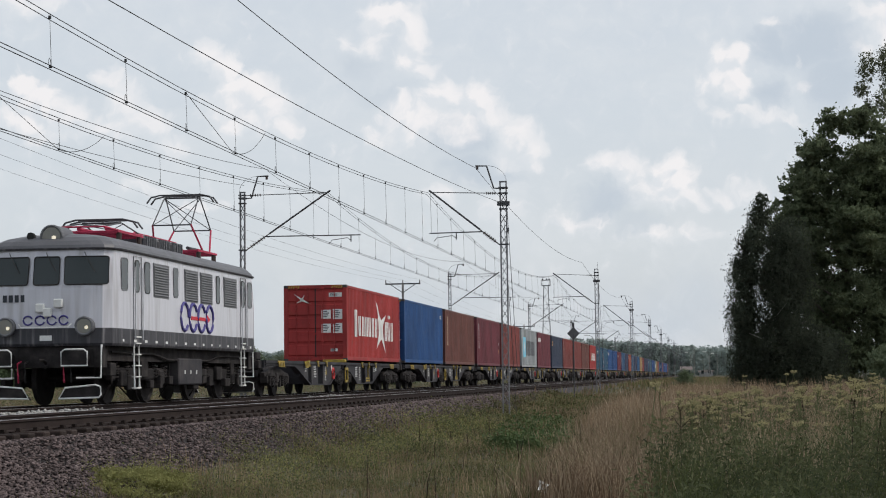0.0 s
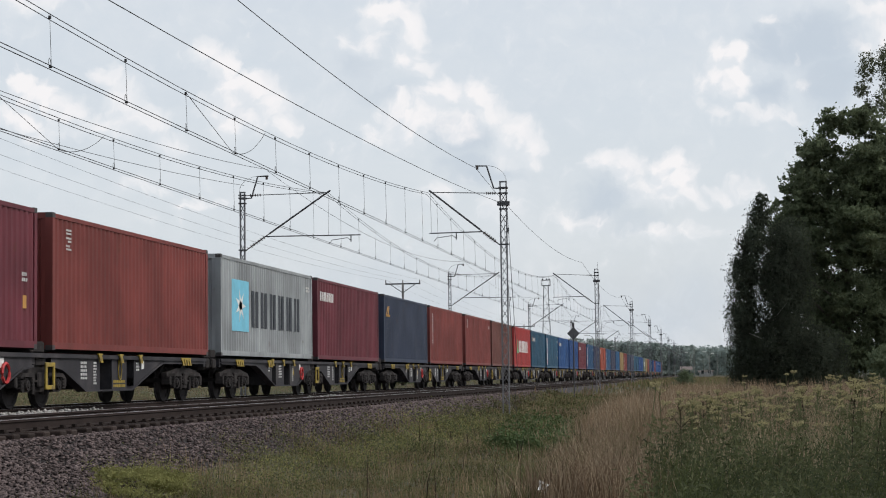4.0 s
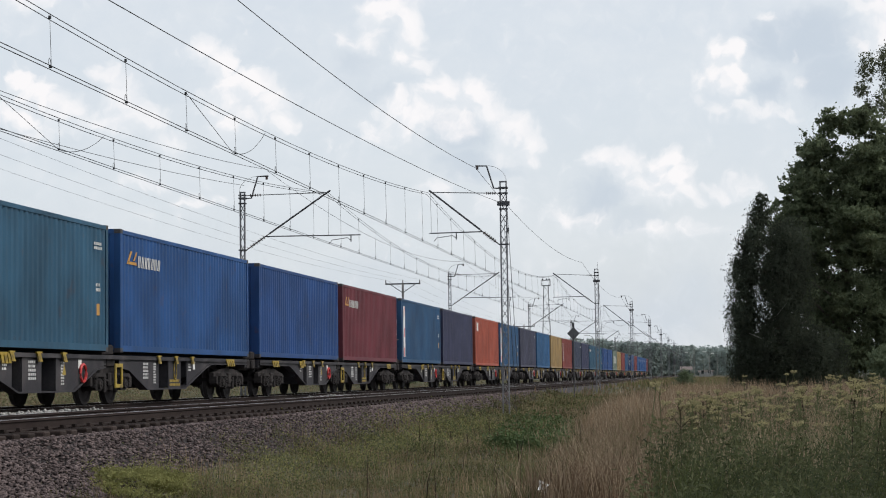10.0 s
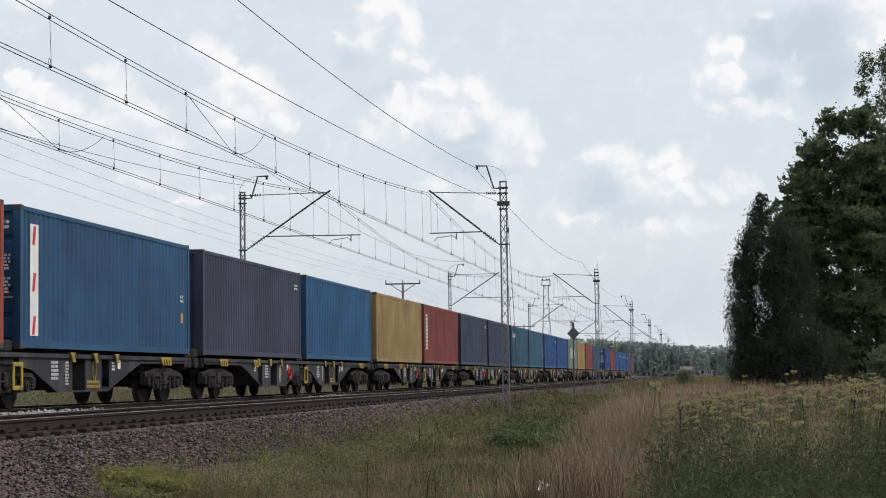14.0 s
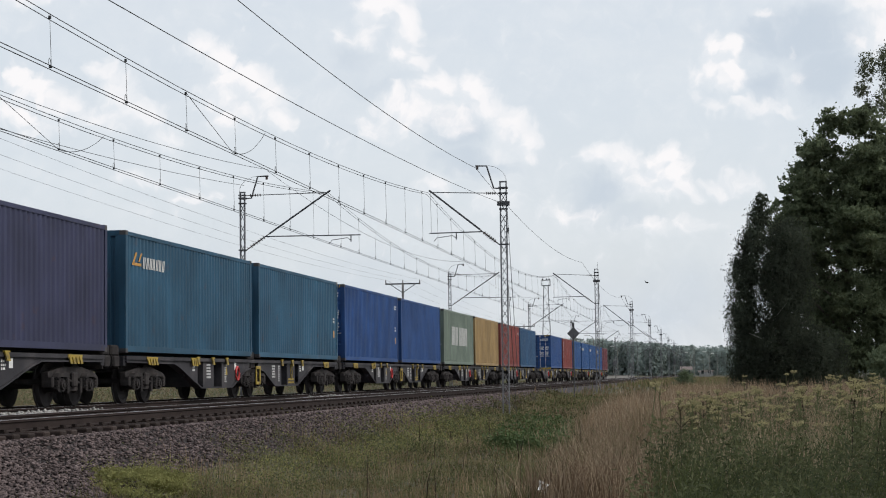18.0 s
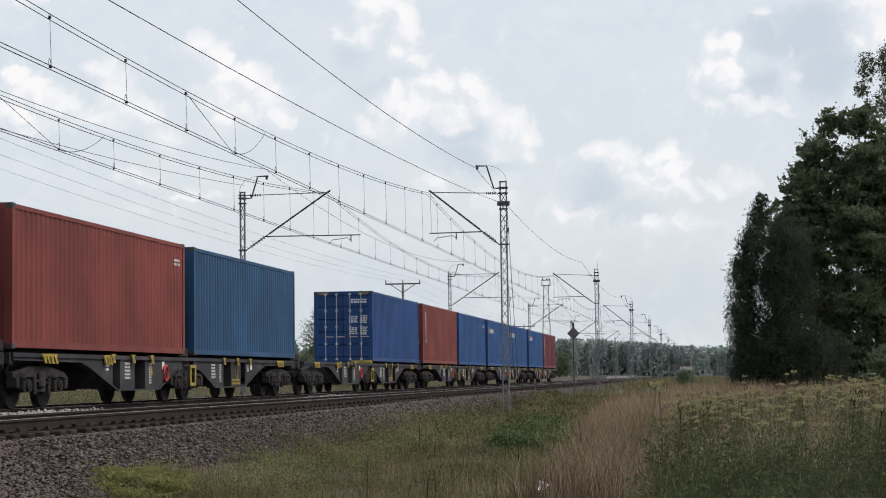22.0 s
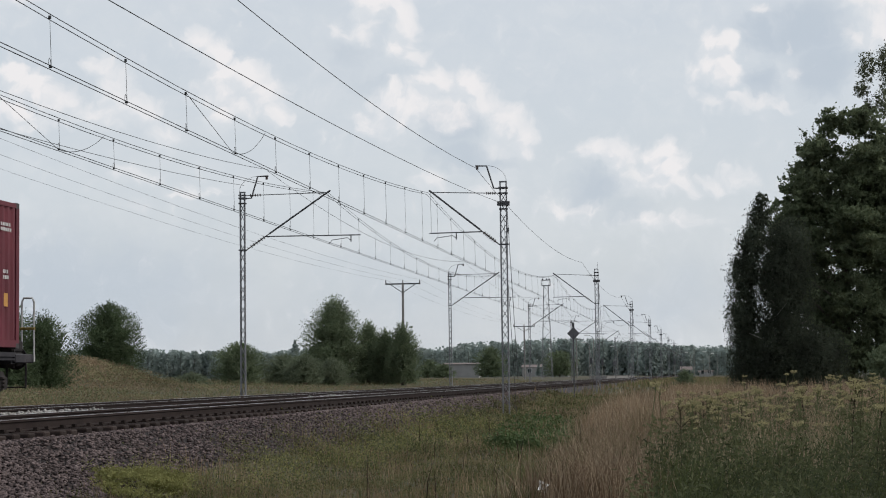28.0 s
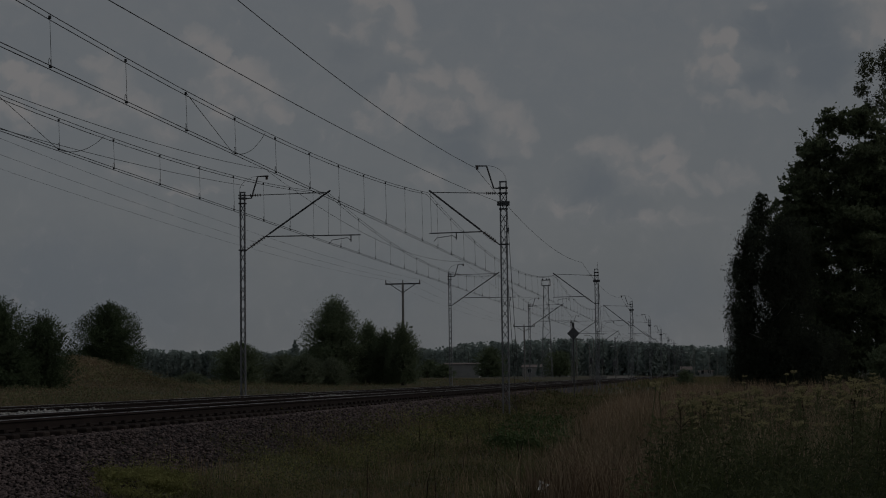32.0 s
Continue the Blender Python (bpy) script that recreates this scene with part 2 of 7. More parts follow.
def rail_outline(x):
    h = [(-0.068, -0.172), (0.068, -0.172), (0.068, -0.160), (0.012, -0.145), (0.012, -0.05), (0.034, -0.038), (0.034, -0.008), (0.026, -0.002), (-0.026, -0.002), (-0.034, -0.008), (-0.034, -0.038), (-0.012, -0.05), (-0.012, -0.145), (-0.068, -0.160)]
    return [(x + a, b) for a, b in h]


SLEEP_ME = {}


def sleeper_mesh():
    if "m" not in SLEEP_ME:
        bm = box(B(), -1.3, 1.3, -0.13, 0.13, -0.33, -0.178, 0.02)
        for sx in (-0.755, 0.755):
            box(bm, sx - 0.17, sx + 0.17, -0.085, 0.085, -0.178, -0.165)
            for o in (-0.115, 0.115):
                box(bm, sx + o - 0.03, sx + o + 0.03, -0.05, 0.05, -0.165, -0.125)
        SLEEP_ME["m"] = mesh_of("sleeper", bm, SLEEPER)
    return SLEEP_ME["m"]


def track(cx, parts_from, parts_to, label):
    t = empty("railway_track", pose(cx, 0, 0))
    tagged(t, label, "railway track", "double track", "structure")
    for sx in (-0.755, 0.755):
        r = part("rail", prism(B(), rail_outline(sx), 1, y0, y1), RAIL_SIDE, t)
        part("running_surface", box(B(), sx - 0.026, sx + 0.026, y0, y1, -0.0022, 0.0), RAIL_TOP, r, "shiny worn rail head")
    y = 15.0
    V, F = [], []
    while y < 420:
        if parts_from <= y <= parts_to:
            s = part("sleeper", sleeper_mesh(), None, t)
            s.location = (random.uniform(-0.03, 0.03), y, random.uniform(-0.01, 0.004))
        else:
            b8 = np.array([(-1.3, -0.13), (1.3, -0.13), (1.3, 0.13), (-1.3, 0.13)])
            k = len(V) * 8
            V.append(np.concatenate([np.c_[b8[:, 0], b8[:, 1] + y, np.full(4, -0.33)], np.c_[b8[:, 0], b8[:, 1] + y, np.full(4, -0.178)]]))
            F += [[k + 4, k + 5, k + 6, k + 7], [k, k + 1, k + 5, k + 4], [k + 1, k + 2, k + 6, k + 5], [k + 3, k, k + 4, k + 7]]
        y += 0.6
    me = raw_mesh("far_sleepers", np.concatenate(V), F, SLEEPER)
    o = part("far_sleepers", me, None, t)
    o["kind"] = "stuff"
    return t


# ---- overhead line ----
def mast(m, reach, tip_z, lattice=True, horn=True, bottom=-1.1):
    """A lattice mast; its bracket points along -x, the contact wire hangs at x = -reach."""
    t = empty("overhead_line_mast", m)
    top = 7.9
    half, foot, tie = (0.115, 5.5, 7.44) if reach < 3 else (0.085, 5.6, tip_z - 0.08)
    for s in (-1, 1):
        bm = B()
        for e in (-1, 1):
            prism(bm, [(s * half + a, b) for a, b in ((-0.022, e * 0.05 - 0.006), (0.022, e * 0.05 - 0.006), (0.022, e * 0.05 + 0.006), (-0.022, e * 0.05 + 0.006))], 2, bottom, top)
        box(bm, s * half + s * 0.016, s * half + s * 0.024, -0.055, 0.055, bottom, top)
        part("leg", bm, STEEL, t)
    if lattice:
        z, up = bottom + 0.6, 1
        for k in range(20):
            bm = rod(B(), (-(half - 0.005) * up, -0.06, z), ((half - 0.005) * up, -0.06, z + 0.36), 0.014, 5)
            part("diagonal_bar", bm, STEEL, t)
            part("diagonal_bar", rod(B(), ((half - 0.005) * up, 0.06, z), (-(half - 0.005) * up, 0.06, z + 0.36), 0.014, 5), STEEL, t)
            z, up = z + 0.4, -up
    part("foundation", box(B(), -0.35, 0.35, -0.35, 0.35, bottom - 0.6, bottom + 0.1, 0.03), CONCRETE, t)
    for z, e, h in ((7.44, half + 0.055, 0.025), (7.64, half + 0.055, 0.035), (foot, half + 0.06, 0.025)) + (((7.05, 0.23, 0.08), (6.84, 0.16, 0.02)) if reach < 3 else ((7.76, 0.14, 0.025),)):
        part("clamp", box(B(), -e, e, -0.1, 0.1, z - h, z + h), DARK_STEEL, t)
    part("cap_plate", box(B(), -half - 0.03, half + 0.03, -0.06, 0.06, top - 0.05, top), STEEL, t)
    if reach < 3:
        part("stay_wire", rod(B(), (0.14, -0.02, 6.84), (0.46, -0.02, 0.4), 0.010, 4), WIRE, t)
        part("pulley_block", box(B(), 0.13, 0.2, -0.05, 0.03, 5.95, 6.12, 0.01), DARK_STEEL, t)
    # bracket: inclined strut, top tie, insulators
    tip = Vector((-reach, 0, tip_z))
    a = Vector((-half - 0.06, 0, foot))
    part("strut", rod(B(), a.lerp(tip, 0.28), a.lerp(tip, 1.02), 0.035, 8), DARK_STEEL, t)
    bm = B()
    rod(bm, a, a.lerp(tip, 0.28), 0.022, 6)
    for k in range(6):
        p = a.lerp(tip, 0.06 + 0.03 * k)
        rod(bm, p, p + (tip - a).normalized() * 0.035, 0.065, 8)
    part("insulator", bm, INSULATOR, t)
    b = Vector((-half - 0.06, 0, tie))
    c = Vector((-reach + 0.05, 0, tip_z - 0.04))
    part("tie_rod", rod(B(), b.lerp(c, 0.2), c, 0.016, 6), DARK_STEEL, t)
    bm = B()
    rod(bm, b, b.lerp(c, 0.2), 0.015, 6)
    for k in range(5):
        p = b.lerp(c, 0.05 + 0.03 * k)
        rod(bm, p, p + (c - b).normalized() * 0.03, 0.055, 8)
    part("insulator", bm, INSULATOR, t)
    low = 6.0 if reach < 3 else 6.12
    f = (low - foot) / (tip_z - foot)
    part("steady_tube", rod(B(), a.lerp(tip, f), (-reach * 1.02 if reach < 3 else -reach * 1.36, 0, low - 0.02), 0.022, 6), DARK_STEEL, t)
    x2 = -reach * 0.65 if reach < 3 else -reach * 1.25
    part("drop_bracket", tube(B(), [(x2, 0, low), (x2, 0, low - 0.28)], 0.022), DARK_STEEL, t)
    s = -1 if reach < 3 else 1
    part("registration_arm", tube(B(), [(x2, 0, low - 0.22), (x2 + s * 0.15, 0, low - 0.12), (x2 + s * 0.75, 0, low - 0.2), (x2 + s * 0.85, 0, low - 0.33)], 0.014), DARK_STEEL, t)
    part("hanger", rod(B(), (-reach + 0.02, 0, low), (-reach, 0, tip_z), 0.006, 4), WIRE, t)
    if horn:
        part("feeder_bracket", tube(B(), [(0.05, 0, 7.62), (-0.36, 0, 7.64), (-0.62, 0, 8.49), (-1.05, 0, 8.5)], 0.032, 8), DARK_STEEL, t)
        part("insulator", rod(B(), (-0.98, 0, 8.5), (-0.98, 0, 8.36), 0.05, 8), INSULATOR, t)
        arc = [(-0.64 + 0.76 * math.sin(u), 0, 7.9 + 0.6 * math.cos(u)) for u in np.linspace(0.0, 1.57, 10)]
        part("jumper_wire", tube(B(), arc, 0.007, 4), WIRE, t)
    return tagged(t, "grey lattice steel mast carrying the overhead wires beside the track", "overhead mast", "overhead line masts")


def guy(t, dy):
    """A stay wire running down along the track."""
    part("stay_wire", rod(B(), (0.0, 0.06, 6.6), (0.05, dy, -1.2), 0.009, 4), WIRE, t)


SPAN, MAST_R, MAST_L = 59.218, 69.379, 70.781
first_r = mast(pose(-7.505, MAST_R, 0), 2.78, 7.58)
first_l = mast(pose(-17.965, MAST_L, 0, 0, 0, 180), 3.46, 7.83)
plain_r = mast(pose(-7.505, MAST_R + SPAN, 0), 2.95, 7.62, horn=False)
tagged(plain_r, "lattice steel mast without a feeder bracket beside the track")
part("lightning_rod", rod(B(), (0.05, 0, 7.9), (0.14, 0, 8.4), 0.012, 5), DARK_STEEL, plain_r)
for i in (2, 3, 4, 5, 6, 7, 8, 9):
    copy_thing(first_r, pose(-7.505, MAST_R + SPAN * i, 0))
copy_thing(first_r, pose(-7.505, 1.8, 0)), copy_thing(first_l, pose(-17.965, 7.2, 0, 0, 0, 180))
for i in (1, 2, 3, 4, 5, 6, 7, 8):
    copy_thing(first_l, pose(-17.965, MAST_L + SPAN * i, 0, 0, 0, 180))

guy(first_r, 3.4)


def wire_pts(x0, x1, ya, yb, z_of, n):
    return [(x0 + (x1 - x0) * k / n, ya + (yb - ya) * k / n, z_of(2 * k / n - 1)) for k in range(n + 1)]


def catenary(ya, x, contact, low, high, detail, span=SPAN, first_drop=2.5, jumper=None):
    """One span of overhead line from a support at ya: two contact wires, carrier wires and droppers."""
    t = empty("overhead_line_span", pose(x, ya, 0))
    n = 20 if detail else 8
    for dx in (-0.03, 0.03):
        part("contact_wire", tube(B(), wire_pts(dx, dx, 0, span, lambda u: contact + dx * 0.6, n), 0.0085, 4), WIRE, t)
        part("carrier_wire", tube(B(), wire_pts(dx, dx, 0, span, lambda u: low + (high - low) * u * u + dx, n), 0.0085, 4), WIRE, t)
    carrier = lambda y: low + (high - low) * (2 * y / span - 1) ** 2
    if detail:
        y = first_drop
        while y < span - 1:
            zt = carrier(y)
            bm = rod(B(), (0.03, y, contact), (0.0, y, zt), 0.0045, 4)
            loop = [(0.0, y + 0.05 * math.sin(a), contact + 0.08 - 0.07 * math.cos(a)) for a in np.linspace(0, 6.0, 8)]
            tube(bm, loop, 0.005, 4)
            box(bm, -0.02, 0.02, y - 0.02, y + 0.02, zt - 0.03, zt + 0.02)
            box(bm, -0.01, 0.04, y - 0.015, y + 0.015, contact - 0.015, contact + 0.02)
            part("dropper", bm, WIRE, t)
            y += 3.95
    if jumper:
        a, b, c = jumper
        part("jumper_cable", tube(B(), [(0, a + (b - a) * s, carrier(a) * (1 - s) + contact * s) for s in np.linspace(0, 1, 7)], 0.008, 4), WIRE, t)
        part("jumper_cable", tube(B(), [(0, b + (c - b) * s, contact + (carrier(c) - contact) * s * s) for s in np.linspace(0, 1, 9)], 0.008, 4), WIRE, t)
    tagged(t, "dark overhead contact wires hung from carrier wires by droppers", "overhead wire", "overhead wires")
    return t


PREV_R, PREV_L = 1.8, 7.2
catenary(PREV_R, -10.4, 5.6, 6.37, 7.5, True, MAST_R - PREV_R, 2.95, (34.6, 38.3, 41.4))
catenary(PREV_L, -14.55, 5.82, 6.5, 7.75, True, MAST_L - PREV_L, 1.6, (29.6, 33.2, 36.4))
for i in range(0, 9):
    catenary(MAST_R + SPAN * i, -10.4, 5.6, 6.37, 7.5, i < 2)
    catenary(MAST_L + SPAN * i, -14.55, 5.82, 6.5, 7.75, i < 2)


def single_wire(name, ax, ay, az, bx, by, bz, sag, r=0.009, n=20, label="", group="line wires"):
    pts = [(ax + (bx - ax) * k / n, ay + (by - ay) * k / n, az + (bz - az) * k / n - 4 * sag * (k / n) * (1 - k / n)) for k in range(n + 1)]
    o = new(name, mesh_of(name, tube(B(), pts, r, 4), WIRE))
    return tagged(o, label or "thin dark sagging cable between two supports", "cable", group)


single_wire("feeder_wire", -8.49, PREV_R, 8.44, -8.49, MAST_R, 8.40, 0.86, 0.011)
single_wire("earth_wire", -7.55, PREV_R, 5.25, -7.55, MAST_R, 7.06, 0.43, 0.008)
single_wire("feeder_wire", -16.95, PREV_L, 8.7, -16.95, MAST_L, 8.75, 1.1, 0.009)
single_wire("earth_wire", -17.9, PREV_L, 7.2, -17.9, MAST_L, 8.15, 0.75, 0.008)
for i in range(0, 5):
    single_wire("feeder_wire", -8.49, MAST_R + SPAN * i, 8.36, -8.49, MAST_R + SPAN * (i + 1), 8.36, 0.7, 0.011)
    single_wire("feeder_wire", -16.95, MAST_L + SPAN * i, 8.7, -16.95, MAST_L + SPAN * (i + 1), 8.7, 1.0, 0.009)


# ---- train ----
S0, SPEED, GAIN = 56.0626, 21.2596, 0.012988
GAP_WAGON, GAP_JOINT, LONG, WIDE, HIGH, DECK = 1.3608, 0.8929, 12.192, 2.438, 2.896, 1.196
UNIT = LONG + GAP_JOINT
WAGON = 2 * LONG + GAP_WAGON + GAP_JOINT
MOVING = []          # (thing, distance behind the front of the first slot, height)


def train_y(t):
    return S0 - SPEED * t - GAIN * t * t


FADED = surf("faded_lettering_paint", (0.50, 0.50, 0.49), 0.7, var=0.3, bump=0)
SHARED = {}


def shared(key, make, *mats):
    if key not in SHARED:
        SHARED[key] = mesh_of(key[0], make(), *mats)
    return SHARED[key]


# wagon: two fish-bellied halves on three bogies
def lathe(profile, seg=16):
    """Turns a profile of (x, radius) round the x axis."""
    bm = B()
    rings = [[bm.verts.new((x, r * math.cos(6.28318 * k / seg), r * math.sin(6.28318 * k / seg))) for k in range(seg)] for x, r in profile]
    for a, b in zip(rings[:-1], rings[1:]):
        for k in range(seg):
            bm.faces.new((a[k], a[(k + 1) % seg], b[(k + 1) % seg], b[k]))
    bm.faces.new(rings[0]), bm.faces.new(rings[-1][::-1])
    bmesh.ops.recalc_face_normals(bm, faces=bm.faces)
    return bm


def wheelset_bm(r=0.475):
    half = [(0.0, 0.08), (0.6, 0.08), (0.66, 0.14), (0.684, 0.2), (0.686, r + 0.03), (0.71, r + 0.028), (0.722, r + 0.004), (0.82, r), (0.824, r - 0.07), (0.79, r - 0.1), (0.79, 0.2), (0.84, 0.15), (0.87, 0.14), (0.9, 0.07)]
    return lathe([(-x, q) for x, q in reversed(half[1:])] + half)


def bogie_frame_bm():
    bm = B()
    for s in (-1, 1):
        prism(bm, [(-1.5, 0.60), (-1.5, 0.74), (-0.6, 0.86), (0.6, 0.86), (1.5, 0.74), (1.5, 0.60), (1.2, 0.62), (0.62, 0.56), (0.45, 0.34), (-0.45, 0.34), (-0.62, 0.56), (-1.2, 0.62)], 0, s * 1.0 - 0.07, s * 1.0 + 0.07)
        for y in (-0.9, 0.9):
            prism(bm, [(y - 0.3, 0.38), (y - 0.15, 0.33), (y + 0.15, 0.33), (y + 0.3, 0.38), (y + 0.14, 0.62), (y - 0.14, 0.62)], 0, s * 1.0 - 0.12, s * 1.0 + 0.15)
            for dy in (-0.31, 0.31):
                for k in range(4):
                    rod(bm, (s * 1.12, y + dy, 0.4 + 0.07 * k), (s * 1.12, y + dy, 0.435 + 0.07 * k), 0.115, 8)
                rod(bm, (s * 1.1, y + dy, 0.38), (s * 1.1, y + dy, 0.66), 0.055, 6)
            prism(bm, [(y - 0.4, 0.64), (y + 0.4, 0.64), (y + 0.25, 0.72), (y - 0.25, 0.72)], 0, s * 1.03, s * 1.2)
        box(bm, min(s * 1.07, s * 1.15), max(s * 1.07, s * 1.15), -0.16, 0.16, 0.42, 0.74, 0.03)
        rod(bm, (s * 1.1, -0.6, 0.58), (s * 1.1, 0.6, 0.5), 0.03, 6)
        for y in (-0.42, 0.42):
            box(bm, min(s * 1.06, s * 1.14), max(s * 1.06, s * 1.14), y - 0.06, y + 0.06, 0.28, 0.62, 0.015)
        for y in (-1.42, 1.42):
            box(bm, min(s * 0.92, s * 1.16), max(s * 0.92, s * 1.16), y - 0.07, y + 0.07, 0.42, 0.64, 0.02)
    box(bm, -1.0, 1.0, -0.22, 0.22, 0.45, 0.75)
    for y in (-1.36, 1.36):
        box(bm, -0.9, 0.9, y - 0.04, y + 0.04, 0.5, 0.6)
    return bm


def add_bogie(t, y):
    b = part("bogie", shared(("bogie_frame",), bogie_frame_bm, BOGIE), None, t)
    b.location.y = y
    for o in (-0.9, 0.9):
        w = part("wheelset", shared(("wheelset",), wheelset_bm, WHEEL), None, b)
        w.location = (0, o, 0.475)
        for s in (-1, 1):
            c = part("axle_cover", shared(("axle_cover",), lambda: rod(rod(B(), (-0.03, 0, 0), (0.03, 0, 0), 0.11, 12), (0.03, 0, 0), (0.05, 0, 0), 0.06, 10), BOGIE), None, b)
            c.location = (s * 1.18, o, 0.475)


BELLY = [(0.55, 1.04), (0.55, 0.86), (1.15, 0.80), (2.65, 0.33), (5.95, 0.33), (7.95, 0.86), (8.5, 0.97), (12.5, 0.99), (12.5, 1.04)]   # from the joint to the outer end


PLATES = [(0.55, 3.7), (4.55, 5.65), (6.2, 12.5)]    # between them the side is open


def half_side(s, f):
    """The side girder of one half; f maps the distance from the joint to y."""
    def make():
        bm = B()
        chain = BELLY[1:8]
        under = lambda a: float(np.interp(a, [p[0] for p in chain], [p[1] for p in chain]))
        for a0, a1 in PLATES:
            low = [a0] + [p[0] for p in chain if a0 < p[0] < a1] + [a1]
            prism(bm, [(f(a), under(a)) for a in low] + [(f(a1), 1.04), (f(a0), 1.04)], 0, s * 1.14 - 0.012, s * 1.14 + 0.012)
        for (a0, z0), (a1, z1) in zip(chain[:-1], chain[1:]):
            ya, yb = f(a0), f(a1)
            v = Vector((0, yb - ya, z1 - z0))
            nrm = Vector((0, -v.z, v.y)).normalized() * 0.018
            q = [Vector((0, ya, z0)) - nrm, Vector((0, ya, z0)) + nrm, Vector((0, yb, z1)) + nrm, Vector((0, yb, z1)) - nrm]
            prism(bm, [(p.y, p.z) for p in q], 0, s * 1.09 - 0.11, s * 1.09 + 0.11)
        box(bm, min(s * 0.98, s * 1.2), max(s * 0.98, s * 1.2), min(f(0.0), f(12.52)), max(f(0.0), f(12.52)), 1.04, 1.13)
        return bm
    return make


def latch_bm():
    bm = prism(B(), [(-0.06, 0.0), (0.13, 0.0), (0.25, -0.17), (0.06, -0.17)], 0, 1.21, 1.24)
    box(bm, 1.2, 1.245, -0.09, 0.2, 0.0, 0.035)
    return bm


def end_latch_bm():
    bm = box(B(), 1.195, 1.22, -0.45, 0.45, -0.03, 0.03)
    for k in range(4):
        prism(bm, [(-0.42 + 0.22 * k, 0.0), (-0.28 + 0.22 * k, 0.0), (-0.16 + 0.22 * k, -0.17), (-0.30 + 0.22 * k, -0.17)], 0, 1.2, 1.225)
    return bm


def triple_latch_bm():
    bm = box(B(), 1.195, 1.215, -0.3, 0.3, -0.03, 0.03)
    for k in range(3):
        prism(bm, [(-0.28 + 0.19 * k, 0.0), (-0.15 + 0.19 * k, 0.0), (-0.05 + 0.19 * k, -0.19), (-0.18 + 0.19 * k, -0.19)], 0, 1.2, 1.225)
    return bm


def bars_bm(rows, w, h, x, seed):
    """Unreadable small lettering as bars."""
    r = random.Random(seed)
    bm = B()
    for k in range(rows):
        y = -w / 2
        while y < w / 2 - 0.03:
            n = r.uniform(0.04, 0.12)
            z = h * (0.5 - (k + 0.5) / rows)
            box(bm, x, x + 0.004, y, min(y + n, w / 2), z - h / rows * 0.32, z + h / rows * 0.32)
            y += n + 0.03
    return bm


def hook_bm():
    bm = tube(B(), [(0, -0.5, 1.02), (0, -0.2, 1.02), (0, 0, 0.98), (0, 0.05, 0.9), (0, -0.06, 0.86)], 0.04, 6)
    return bm


def buffer_bm():
    bm = rod(B(), (0, 0, 0), (0, -0.38, 0), 0.11, 12)
    rod(bm, (0, -0.38, 0), (0, -0.62, 0), 0.08, 12)
    rod(bm, (0, -0.62, 0), (0, -0.66, 0), 0.23, 16)
    box(bm, -0.2, 0.2, -0.02, 0.03, -0.2, 0.2)
    return bm


def add_equipment(t, y, half):
    """The dark block of brake and coupling gear that fills a gap between containers."""
    make = lambda: box(box(box(B(), -0.9, 1.08, -half, half, 1.13, 1.38, 0.04), 0.55, 1.12, -half * 0.7, half * 0.7, 0.86, 1.13, 0.03), -0.5, 0.7, -half * 0.6, half * 0.6, 1.38, 1.5, 0.04)
    o = part("end_equipment", shared(("end_equipment", half), make, BOGIE), None, t, "dark brake and coupling equipment")
    o.location.y = y


